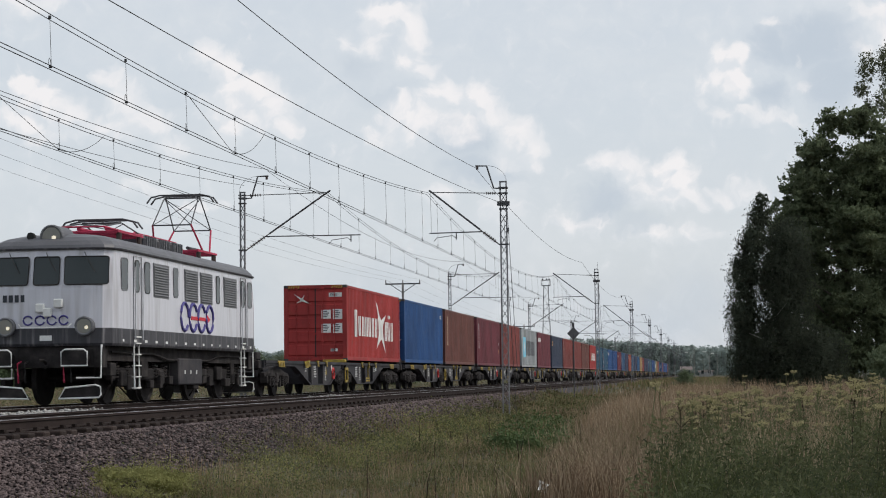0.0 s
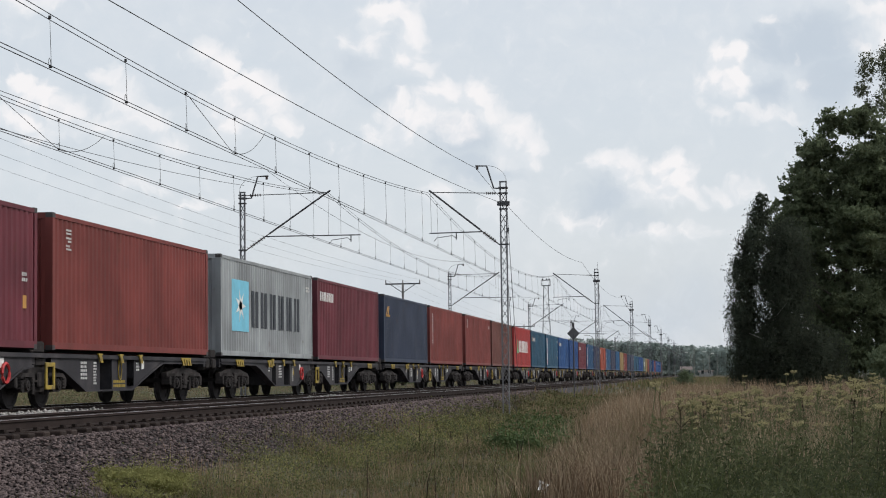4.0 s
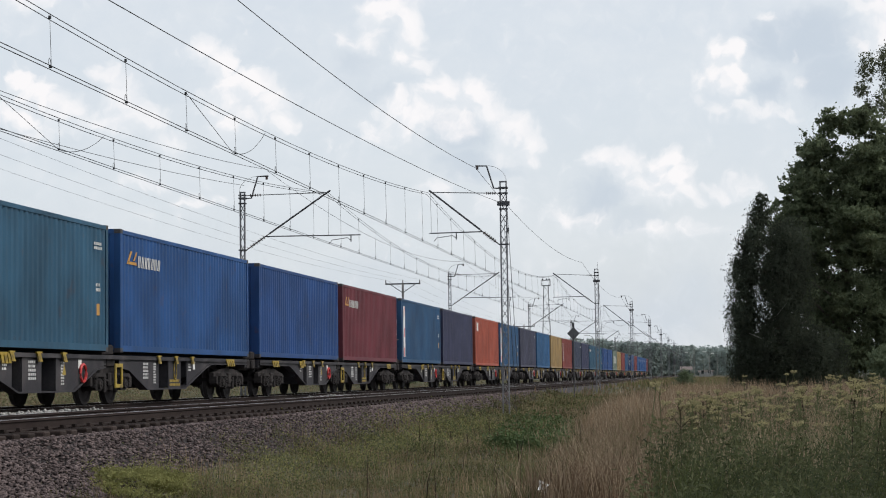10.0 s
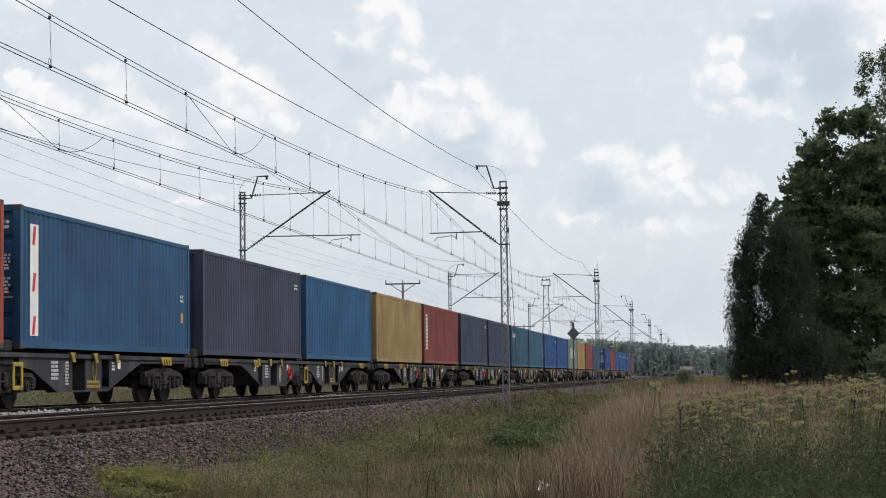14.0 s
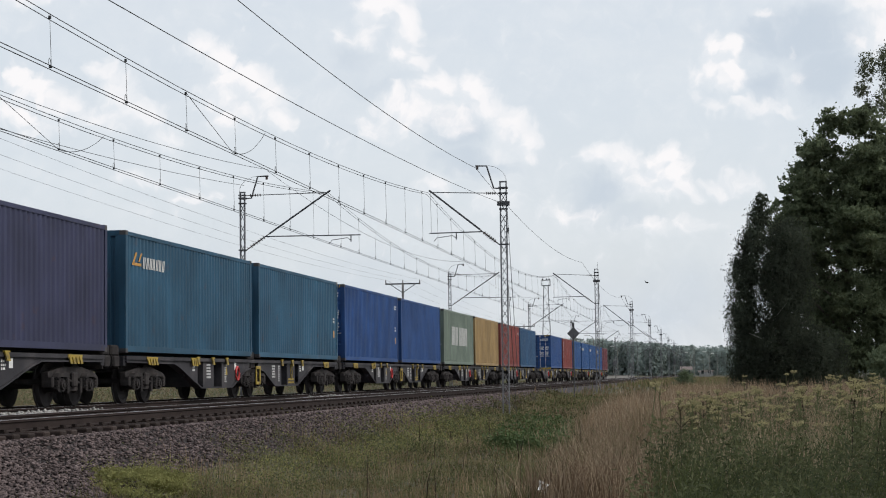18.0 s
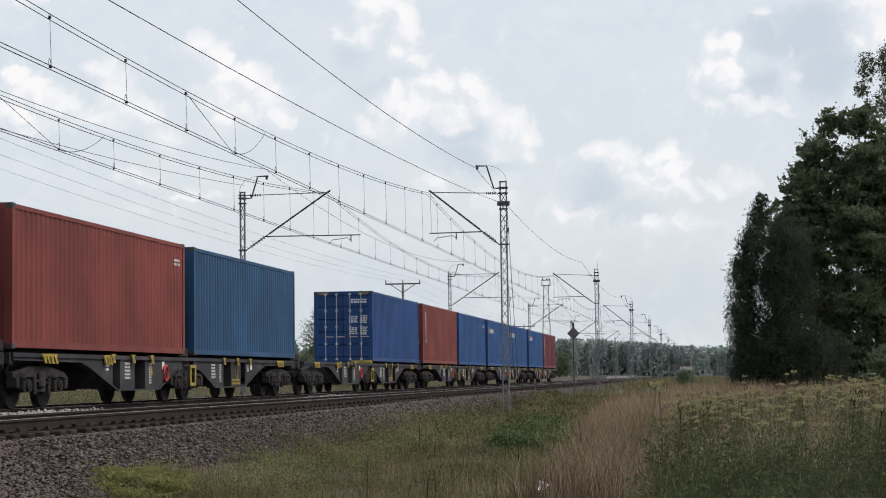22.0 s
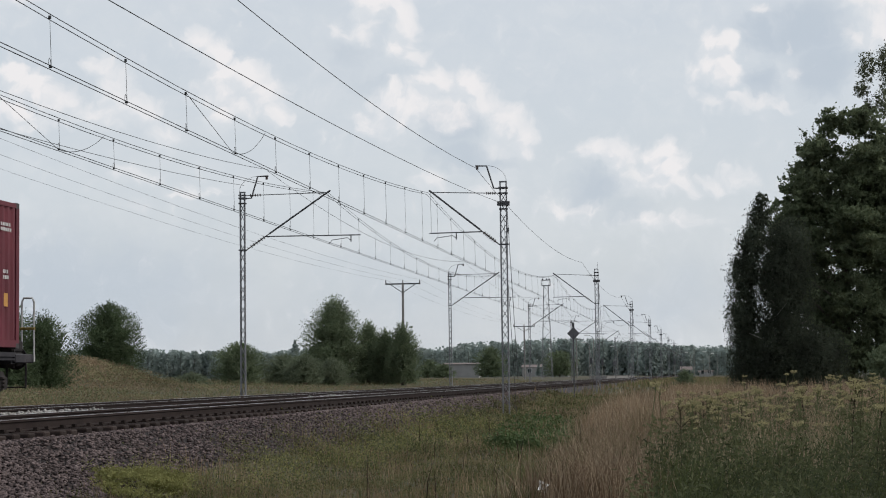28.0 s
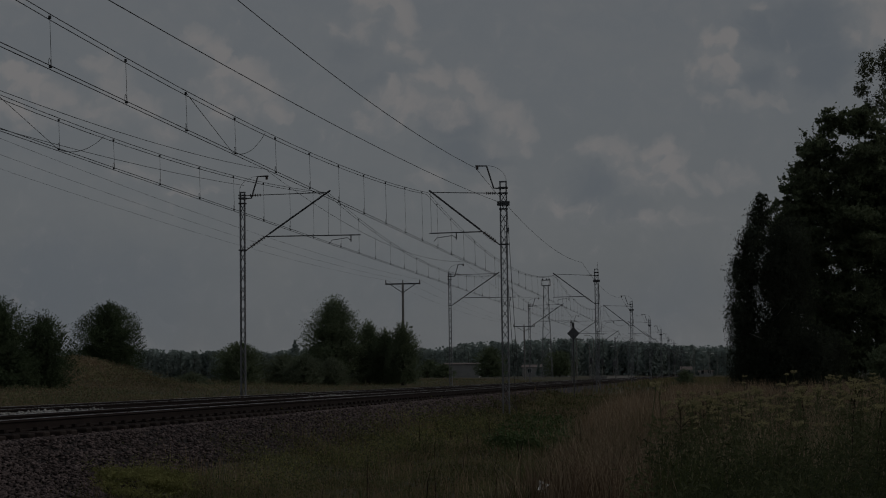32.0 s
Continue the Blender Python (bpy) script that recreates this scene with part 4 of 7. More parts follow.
LOAD = [("bright_red", True, "large_red", 0), ("royal_blue", True, "", 0), ("brown", False, "upright_beige", 0), ("maroon", False, "upright_white", 1), ("oxide_red", False, "upright_small", 0),
        ("pale_grey", False, "grey_star", 0), ("maroon", False, "small_white", 0), ("slate", False, "yellow_mark", 0), ("oxide_red", False, "upright_white", 0), ("oxide_red", False, "upright_small", 0),
        ("brown", False, "", 0), ("bright_red", False, "leaf_letters", 0), ("teal", False, "small_logo", 0), ("sea_blue", False, "band", 1), ("royal_blue", False, "small_logo", 0),
        ("deep_blue", False, "", 0), ("maroon", False, "small_logo", 0), ("steel_blue", True, "band", 1), ("navy", False, "", 0), ("orange_red", False, "block", 0),
        ("steel_blue", True, "band", 1), ("ash", False, "", 0), ("mid_blue", False, "", 0), ("ochre", False, "", 0), ("oxide_red", False, "upright_label", 0),
        ("slate", False, "", 0), ("navy", False, "", 0), ("teal", False, "small_logo", 0), ("sea_blue", False, "", 1), ("deep_blue", True, "", 1),
        ("deep_blue", False, "", 0), ("sage", True, "two_words", 0), ("ochre", False, "", 0), ("oxide_red", False, "", 0), ("steel_blue", False, "", 0),
        ("deep_blue", True, "", 0), ("oxide_red", True, "upright_white", 0), ("royal_blue", True, "", 0), ("royal_blue", False, "small_logo", 0), ("royal_blue", False, "small_logo", 0),
        ("royal_blue", False, "small_logo", 0), ("maroon", False, "upright_white", 1)]
WORDS = {"large_red": "with large white lettering and emblem", "grey_star": "with a blue star square and black lettering", "leaf_letters": "with a green emblem and white lettering",
         "two_words": "with faded white lettering", "small_logo": "with a small orange and white mark", "small_white": "with small white lettering", "yellow_mark": "with a small yellow mark",
         "band": "with a white upright band", "upright_white": "with white upright lettering", "upright_beige": "with beige upright lettering", "upright_small": "with small upright lettering",
         "upright_label": "with a white upright label", "block": "with white block letters", "": "without markings"}
def grime(c):
    """Two worn dark bands of dirt on the wall, on the crests and in the troughs of its corrugation."""
    bm, y = B(), 0.16
    pitch = (LONG - 0.32) / 42
    wear = random.Random(3)
    for k in range(42):
        if 3.5 < y < 4.7 or 7.1 < y < 8.9:
            lo, hi = wear.uniform(0.2, 0.5), wear.uniform(2.55, 2.78)
            stripe(bm, y + pitch * 0.49, y + pitch * 0.77, lo, hi, WIDE / 2 - 0.0105)
            stripe(bm, y, y + pitch * 0.25, lo + 0.1, hi, WIDE / 2 - 0.0445)
        y += pitch
    part("grime", bm, surf("dark_red_grime", (0.046, 0.023, 0.023), 0.8, 0, 0.4, 1.5, 20, 0.1), c, "dark dirt bands on the wall")


for i, (tint, doors, kind, mark) in enumerate(LOAD):
    slot = i + 1 if i < 35 else i + 2
    build_container(i, slot, tint, TINTS[tint], doors, kind, tint.replace("_", " ") + " steel container " + WORDS[kind], mark)
grime(MOVING[-1][0])
tagged(MOVING[-1][0], "maroon steel container with dark dirt bands and white upright lettering")


# ---- locomotive ----
LOCO_OFF, LOCO_LEN = 40.1 - S0, 13.85


def plan_outline(inset, rake):
    """The body seen from above: flat sides, bowed ends with rounded corners."""
    w = 1.5 - inset
    front = [(-w, 0.62), (-w + 0.05, 0.32), (-w + 0.22, 0.13), (-w + 0.5, 0.055), (-0.4, 0.01), (0.4, 0.01), (w - 0.5, 0.055), (w - 0.22, 0.13), (w - 0.05, 0.32), (w, 0.62)]
    front = [(x, y + rake) for x, y in front]
    return front + [(x, LOCO_LEN - y) for x, y in reversed(front)]


def loft(levels, cap=True):
    bm = B()
    rings = [[bm.verts.new((x, y, z)) for x, y in plan_outline(i, r)] for z, i, r in levels]
    n = len(rings[0])
    for a, b in zip(rings[:-1], rings[1:]):
        for k in range(n):
            bm.faces.new((a[k], a[(k + 1) % n], b[(k + 1) % n], b[k]))
    if cap:
        bm.faces.new(rings[0][::-1]), bm.faces.new(rings[-1])
    bmesh.ops.recalc_face_normals(bm, faces=bm.faces)
    return bm


LOCO_WHITE = surf("dirty_white_locomotive_paint", (0.60, 0.60, 0.65), 0.2, 0, 0.14, 0.9, 2.2, 0.35, second=(0.40, 0.39, 0.41), mix=0.4, stretch=(5, 5, 0.35), spec=0.6)
LOCO_GREY = surf("dark_grey_locomotive_paint", (0.048, 0.047, 0.055), 0.5, 0, 0.25, 1.5, 30, 0.05, second=(0.16, 0.155, 0.16), mix=0.3, stretch=(6, 6, 0.4))
LOCO_ROOF = surf("sooty_grey_roof_paint", (0.105, 0.105, 0.115), 0.5, 0, 0.3, 1.5, 30, 0.1)
PANTO_RED = surf("faded_red_roof_gear", (0.42, 0.03, 0.075), 0.6, 0, 0.3, 4, 30, 0.1)
LOGO_BLUE = surf("violet_blue_logo", (0.06, 0.05, 0.22), 0.5, var=0.15, bump=0)
GLASS = surf("dark_tinted_glass", (0.028, 0.038, 0.040), 0.1, 0, 0.1, 1.0, 10, 0, spec=0.4)
LAMP_GLASS = surf("headlamp_glass", (0.17, 0.165, 0.14), 0.15, 0, 0.1, 5, 30, 0, spec=0.8)
GRILLE = surf("grey_louvre", (0.155, 0.157, 0.165), 0.6, 0.2, 0.2, 4, 40, 0.05)

LIT_BULB = surf("lit_lamp_bulb", (0.9, 0.85, 0.7), 0.4, bump=0)
LIT_BULB.node_tree.nodes["Principled BSDF"].inputs["Emission Color"].default_value = (1.0, 0.85, 0.6, 1)
LIT_BULB.node_tree.nodes["Principled BSDF"].inputs["Emission Strength"].default_value = 0.5


def rounded(a0, a1, b0, b1, r, n=4):
    """Outline of a rectangle with rounded corners."""
    pts = []
    for cx, cy, q in ((a1 - r, b1 - r, 0), (a0 + r, b1 - r, 1), (a0 + r, b0 + r, 2), (a1 - r, b0 + r, 3)):
        pts += [(cx + r * math.cos((q + k / n) * math.pi / 2), cy + r * math.sin((q + k / n) * math.pi / 2)) for k in range(n + 1)]
    return pts


loco = empty("electric_locomotive", pose(TRACK_FAR, S0 + LOCO_OFF, 0))
body = part("body", loft([(1.74, 0, 0), (2.62, 0, 0), (3.55, 0.02, 0.16)]), LOCO_WHITE, loco, "dirty white body shell")
part("lower_band", loft([(1.34, 0.02, 0.03), (1.4, -0.003, -0.003), (1.74, -0.003, -0.003)]), LOCO_GREY, loco, "dark grey lower band")
roof = part("roof", loft([(3.55, -0.012, 0.12), (3.63, 0.02, 0.15), (3.73, 0.11, 0.24), (3.82, 0.27, 0.38), (3.89, 0.52, 0.62), (3.94, 0.85, 0.95), (3.96, 1.15, 1.3)]), LOCO_ROOF, loco, "sooty grey rounded roof")
part("gutter", loft([(3.52, -0.025, 0.10), (3.56, -0.04, 0.09)]), LOCO_GREY, loco)
part("underframe", box(B(), -1.25, 1.25, 0.5, LOCO_LEN - 0.5, 1.0, 1.36), BOGIE, loco)


def pane(x, z0, z1, w, yaw, y):
    """A window pane with its rubber frame on the raked front."""
    rake = -math.degrees(math.atan2(0.16, 0.93))
    g = part("windscreen_pane", prism(B(), rounded(-w / 2, w / 2, -(z1 - z0) / 2, (z1 - z0) / 2, 0.06), 1, -0.012, 0.012), GLASS, loco, "dark windscreen pane")
    g.matrix_basis = pose(x, y, (z0 + z1) / 2, 0, 0, yaw) @ pose(0, 0, 0, rake, 0, 0)
    h = (z1 - z0) / 2
    part("frame", tube(B(), [(a, -0.012, b) for a, b in rounded(-w / 2, w / 2, -h, h, 0.06)], 0.016, 5, True), RUBBER, g)


for x, w, yaw, y in ((0, 0.6, 0, 0.062), (0.92, 1.0, 7.5, 0.115), (-0.92, 1.0, -7.5, 0.115)):
    pane(x, 2.72, 3.36, w, yaw, y)

for s in (-1, 1):
    for a, b in ((0.8, 1.28), (1.85, 2.15), (2.6, 3.0), (5.0, 5.4), (9.1, 9.45), (11.85, 12.2), (12.6, 13.05)):
        g = part("side_window", prism(B(), rounded(a, b, 2.62, 3.36, 0.09), 0, s * 1.497 - 0.01, s * 1.497 + 0.01), GLASS, loco)
        part("frame", tube(B(), [(s * 1.5, p, q) for p, q in rounded(a, b, 2.62, 3.36, 0.09)], 0.016, 5, True), GRILLE if b - a > 0.4 else RUBBER, g)
    for a, b in ((3.3, 4.6), (6.0, 7.25), (7.5, 8.7), (9.9, 11.3)):
        g = part("louvre_grille", box(B(), min(s * 1.47, s * 1.505), max(s * 1.47, s * 1.505), a, b, 2.55, 3.38), GRILLE, loco)
        for k in range(12):
            z = 2.6 + k * 0.063
            part("slat", prism(B(), [(s * 1.5, z), (s * 1.53, z), (s * 1.505, z + 0.04)], 1, a + 0.04, b - 0.04), GRILLE, g)
    for a in (1.72, 11.75):
        part("door_outline", tube(B(), [(s * 1.502, a, 1.42), (s * 1.502, a, 3.45), (s * 1.502, a + 0.6, 3.45), (s * 1.502, a + 0.6, 1.42)], 0.012, 4), GRILLE, loco)
        for k in (0, 0.58):
            part("handrail", rod(B(), (s * 1.55, a + k, 1.5), (s * 1.55, a + k, 3.2), 0.014, 6), CHROME, loco)
        lad = part("ladder", tube(B(), [(s * 1.48, a + 0.08, 1.62), (s * 1.5, a + 0.08, 0.35), (s * 1.5, a + 0.46, 0.35), (s * 1.48, a + 0.46, 1.62)], 0.022, 6), WHITE, loco, "white step ladder")
        for z in (0.36, 0.62, 0.88, 1.14, 1.4, 1.55):
            part("rung", box(B(), s * 1.49 - 0.06, s * 1.49 + 0.06, a + 0.08, a + 0.46, z, z + 0.03), WHITE, lad)
    for k, c in enumerate((6.22, 7.02, 7.82, 8.62)):
        arc = np.linspace(0.5, 5.78, 13) if k < 3 else np.linspace(2.64, 8.9, 13)
        if k == 0:
            arc = np.linspace(0.0, 5.6, 13)
        part("ring_emblem", tube(B(), [(s * 1.5, c - 0.25 + 0.355 * math.cos(u), 2.16 + 0.355 * math.sin(u)) for u in arc], 0.05, 6), LOGO_BLUE, loco, "dark violet ring of an emblem")
    part("red_arrow", prism(B(), [(6.6, 2.1), (8.1, 2.1), (8.1, 2.02), (8.45, 2.15), (8.1, 2.28), (8.1, 2.19), (6.6, 2.19)], 0, min(s * 1.497, s * 1.512), max(s * 1.497, s * 1.512)), RED_INK, loco, "red arrow of the emblem")
    part("battery_box", box(B(), min(s * 0.8, s * 1.35), max(s * 0.8, s * 1.35), 6.0, 8.2, 0.42, 1.1, 0.03), CHASSIS, loco)
    for k in range(3):
        part("box_lettering", box(B(), s * 1.352 - 0.003, s * 1.352 + 0.003, 6.5 + k * 0.55, 6.58 + k * 0.55, 0.7, 0.8), WHITE, loco)
    for y in [0.9 + 0.85 * k for k in range(15)]:
        part("side_lettering", box(B(), s * 1.504 - 0.002, s * 1.504 + 0.002, y, y + random.uniform(0.08, 0.2), 1.44, 1.5), WHITE, loco)

# headlamps, emblem and number bars on the front
for x, z, y, r in ((0.92, 1.78, -0.02, 0.21), (-0.92, 1.78, -0.02, 0.21), (0.0, 3.84, 0.42, 0.27)):
    h = part("headlamp", rod(B(), (x, y + (0.75 if z > 3 else 0.12), z), (x, y - 0.06, z), r, 20), LOCO_ROOF, loco, "round grey headlamp housing")
    part("rim", tube(B(), [(x + r * 0.92 * math.cos(u), y - 0.06, z + r * 0.92 * math.sin(u)) for u in np.linspace(0, 6.283, 21)[:-1]], 0.03, 6, True), GRILLE, h)
    part("lens", rod(B(), (x, y - 0.045, z), (x, y - 0.075, z), r * 0.8, 20), LAMP_GLASS, h, "headlamp lens")
    part("bulb", rod(B(), (x + 0.06, y - 0.075, z - 0.03), (x + 0.06, y - 0.085, z - 0.03), r * 0.2, 10), LIT_BULB, h, "lit lamp bulb")
for k in range(4):
    part("ring_emblem", tube(B(), [(-0.42 + 0.28 * k + 0.11 * math.cos(u), -0.005, 1.92 + 0.1 * math.sin(u)) for u in np.linspace(0.4, 5.9, 11)], 0.02, 5), LOGO_BLUE, loco)
for k in range(6):
    part("number_bar", box(B(), -1.02 + 0.14 * k, -0.93 + 0.14 * k, 0.015, 0.03, 2.34, 2.5), BLACK_INK, loco, "dark bar in place of the number")
for x, z in ((-0.12, 2.2), (0.3, 2.3), (0.05, 2.1)):
    part("socket_box", box(B(), x - 0.1, x + 0.1, -0.09, 0.03, z - 0.1, z + 0.1, 0.02), WHITE, loco, "white cable socket")
part("front_handrail", tube(B(), [(-0.62, -0.06, 1.84), (-0.55, -0.1, 1.76), (0.55, -0.1, 1.76), (0.62, -0.06, 1.84)], 0.014, 6), WHITE, loco)
part("number_plate", box(B(), -0.14, 0.14, -0.012, 0.0, 1.46, 1.58), WHITE, loco)
for x in (-0.92, -0.05, 0.85):
    part("wiper", tube(B(), [(x, 0.16, 3.46), (x + 0.1, 0.07, 3.3), (x + 0.28, 0.05, 3.0)], 0.01, 4), RUBBER, loco)
for e in (0, 1):
    turn = pose(0, LOCO_LEN * e, 0, 0, 0, 180 * e)
    o = part("buffer_beam", box(B(), -1.3, 1.3, 0.12, 0.4, 0.85, 1.34), BOGIE, loco)
    o.matrix_basis = turn
    for s in (-1, 1):
        o = part("buffer", shared(("loco_buffer",), lambda: box(box(rod(rod(B(), (0, 0.12, 0), (0, -0.5, 0), 0.12, 12), (0, -0.2, 0), (0, -0.55, 0), 0.09, 12), -0.3, 0.3, -0.6, -0.55, -0.17, 0.17, 0.02), -0.2, 0.2, 0.1, 0.14, -0.2, 0.2), BOGIE), None, loco)
        o.matrix_basis = turn @ pose(s * 0.875, 0, 1.06)
        o2 = part("buffer_edge", shared(("buffer_edge",), lambda: tube(B(), [(-0.3, -0.605, -0.17), (0.3, -0.605, -0.17), (0.3, -0.605, 0.13), (0.22, -0.605, 0.19), (-0.22, -0.605, 0.19), (-0.3, -0.605, 0.13)], 0.02, 5, True), WHITE), None, o, "white painted edge")
        pl = part("snow_plough", shared(("snow_plough", s), lambda: prism(B(), [(s * 0.35, 0.16), (s * 1.28, 0.18), (s * 1.32, 0.42), (s * 1.2, 0.46), (s * 0.5, 0.40)], 1, -0.12, -0.06), BOGIE), None, loco)
        pl.matrix_basis = turn
        part("plough_edge", shared(("plough_edge", s), lambda: tube(B(), [(s * 0.35, -0.125, 0.16), (s * 1.28, -0.125, 0.18), (s * 1.33, -0.125, 0.24), (s * 1.32, -0.125, 0.42), (s * 1.2, -0.125, 0.46), (s * 0.5, -0.125, 0.40)], 0.022, 5, True), WHITE), None, pl, "white painted edge")
        st = part("shunter_step", shared(("shunter_step", s), lambda: tube(B(), [(s * 1.32, -0.05, 1.36), (s * 1.32, -0.1, 0.62), (s * 0.75, -0.1, 0.62)], 0.025, 5), WHITE), None, loco)
        st.matrix_basis = turn
for c in (3.42, 10.42):
    b = part("bogie", box(box(box(B(), -1.15, -0.95, c - 2.2, c + 2.2, 0.55, 0.85, 0.04), 0.95, 1.15, c - 2.2, c + 2.2, 0.55, 0.85, 0.04), -1.0, 1.0, c - 0.4, c + 0.4, 0.4, 0.9), BOGIE, loco)
    for o in (-1.52, 1.52):
        bm = wheelset_bm(0.625)
        w = part("wheelset", bm, WHEEL, b)
        w.location = (0, c + o, 0.625)
        for s in (-1, 1):
            part("axle_box", box(B(), s * 1.05 - 0.18, s * 1.05 + 0.18, c + o - 0.22, c + o + 0.22, 0.42, 0.8, 0.05), BOGIE, b)
            for dy in (-0.4, 0.4):
                part("spring", tube(B(), [(s * 1.12 + 0.09 * math.cos(u), c + o + dy + 0.09 * math.sin(u), 0.55 + 0.013 * u) for u in np.linspace(0, 31, 40)], 0.02, 4), BOGIE, b)

# pipes, brake gear and boxes under the floor
gear = random.Random(31)
for s in (-1, 1):
    for k in range(16):
        y = 0.9 + 0.78 * k + gear.uniform(-0.15, 0.15)
        z = gear.uniform(0.45, 0.95)
        a, b, h = gear.uniform(0.08, 0.22), gear.uniform(0.1, 0.3), gear.uniform(0.08, 0.22)
        part("brake_gear", box(B(), s * 1.2 - a / 2, s * 1.2 + a / 2, y - b, y + b, z - h, z + h, 0.02), BOGIE, loco)
    part("brake_pipe", tube(B(), [(s * 1.3, 0.7, 1.2), (s * 1.3, 4.0, 1.18), (s * 1.3, 5.2, 1.05), (s * 1.3, 9.0, 1.05), (s * 1.3, 10.0, 1.18), (s * 1.3, 13.0, 1.2)], 0.025, 6), BOGIE, loco)
    for y in (1.15, 6.0 - 0.3, 8.5, 12.6):
        part("sand_pipe", tube(B(), [(s * 1.2, y, 1.1), (s * 1.15, y, 0.5), (s * 0.85, y + 0.2, 0.12)], 0.022, 5), BOGIE, loco)
for e in (0, 1):
    turn = pose(0, LOCO_LEN * e, 0, 0, 0, 180 * e)
    for k, x in enumerate((-0.62, -0.45, 0.45, 0.62)):
        o = part("air_hose", tube(B(), [(x, 0.1, 1.0), (x, -0.12, 0.95), (x + 0.03, -0.16, 0.7), (x, -0.05, 0.52)], 0.022, 5), RUBBER if k % 2 else PANTO_RED, loco)
        o.matrix_basis = turn
    o = part("draw_hook", shared(("draw_hook",), hook_bm, BOGIE), None, loco)
    o.matrix_basis = turn

# roof gear: a folded pantograph, a raised one, insulators and bus bars
def pantograph(y, head, folded):
    p = part("pantograph", box(box(B(), -0.75, -0.67, y - 1.0, y + 1.0, 4.12, 4.18), 0.67, 0.75, y - 1.0, y + 1.0, 4.12, 4.18), PANTO_RED, loco, "red pantograph base frame" if not folded else "folded red pantograph")
    for s in (-1, 1):
        for e in (-1, 1):
            part("insulator", rod(B(), (s * 0.7, y + e * 0.8, 3.84), (s * 0.7, y + e * 0.8, 4.12), 0.07, 8), INSULATOR, p)
    mid = (4.18 + head) / 2 - 0.12
    reach = 1.05 if not folded else 1.5
    for s in (-1, 1):
        for e in (-1, 1):
            knee = (s * 0.55, y + e * reach, mid)
            part("lower_arm", rod(B(), (s * 0.7, y + e * 0.35, 4.16), knee, 0.028, 7), PANTO_RED, p, "red lower arm")
            part("upper_arm", rod(B(), knee, (s * 0.5, y + e * 0.08, head - 0.08), 0.018, 7), DARK_STEEL, p)
            part("cross_brace", rod(B(), (s * 0.55, y + e * reach, mid), (-s * 0.5, y + e * 0.1, head - 0.1), 0.012, 5), DARK_STEEL, p)
    for e in (-1, 1):
        part("knee_bar", rod(B(), (-0.55, y + e * reach, mid), (0.55, y + e * reach, mid), 0.02, 6), PANTO_RED if folded else DARK_STEEL, p)
        bow = [(-0.98, y + e * 0.2, head - 0.22), (-0.86, y + e * 0.2, head - 0.06), (-0.6, y + e * 0.2, head), (0.6, y + e * 0.2, head), (0.86, y + e * 0.2, head - 0.06), (0.98, y + e * 0.2, head - 0.22)]
        part("contact_bow", tube(B(), bow, 0.025, 6), DARK_STEEL, p)
    for e in (-0.95, -0.35, 0.35, 0.95):
        part("base_crossbar", box(B(), -0.7, 0.7, y + e - 0.035, y + e + 0.035, 4.1, 4.17, 0.01), PANTO_RED, p, "red base crossbar")
    for s in (-1, 1):
        part("lifting_spring", rod(B(), (s * 0.35, y - 0.7, 4.24), (s * 0.35, y + 0.7, 4.24), 0.05, 8), PANTO_RED if folded else DARK_STEEL, p)
    part("head_bar", rod(B(), (-0.5, y, head - 0.07), (0.5, y, head - 0.07), 0.025, 6), DARK_STEEL, p)


pantograph(3.9, 4.5, True)
pantograph(11.0, 5.79, False)
for y in (6.2, 7.4, 8.6):
    part("resistor_box", box(B(), -0.55, 0.55, y - 0.5, y + 0.5, 3.88, 4.22, 0.05), LOCO_GREY, loco)
    for k in range(6):
        part("cooling_fin", box(B(), -0.58, 0.58, y - 0.42 + 0.16 * k, y - 0.38 + 0.16 * k, 3.95, 4.24), GRILLE, loco)
part("bus_bar", tube(B(), [(0.3, 4.9, 4.15), (0.3, 5.6, 4.32), (0.3, 9.3, 4.32), (0.3, 10.0, 4.16)], 0.018, 5), PANTO_RED, loco)
part("horn", rod(rod(B(), (-0.5, 0.75, 3.86), (-0.5, 0.45, 3.86), 0.05, 8), (-0.5, 0.45, 3.86), (-0.5, 0.35, 3.86), 0.09, 10), RUBBER, loco)
tagged(loco, "white and grey electric locomotive with one raised pantograph", "locomotive")
MOVING.append((loco, LOCO_OFF, 0.0))


# ---- plants ----
def leaf_mesh(name, centres, size, spread, mat, droop=0.0, aspect=0.55):
    """Leaves as small kinked quads round the given centres."""
    c = np.asarray(centres)
    n = len(c)
    d = rng.normal(size=(n, 3))
    d[:, 2] -= droop
    d /= np.linalg.norm(d, axis=1)[:, None]
    e = np.cross(d, rng.normal(size=(n, 3)))
    e /= np.linalg.norm(e, axis=1)[:, None] + 1e-9
    s = size * rng.uniform(1 - spread, 1 + spread, n)[:, None]
    v = np.stack([c - d * s * 0.5, c + e * s * aspect * 0.5, c + d * s * 0.5, c - e * s * aspect * 0.5], 1).reshape(-1, 3)
    f = np.arange(4 * n).reshape(n, 4)
    return raw_mesh(name, v, f, mat)


def split_lobes(lobes, k, flat=0.45):
    """Breaks big lobes into flattened tufts on their skin, as boughs carry them."""
    out = []
    for x, y, z, a, b, c in lobes:
        for _ in range(k):
            d = rng.normal(size=3)
            d /= np.linalg.norm(d)
            q = rng.uniform(0.72, 1.08)
            m = rng.uniform(0.15, 0.34)
            out.append((x + d[0] * a * q, y + d[1] * b * q, z + d[2] * c * q, a * m, b * m, (a + b + c) / 3 * m * flat))
    return out


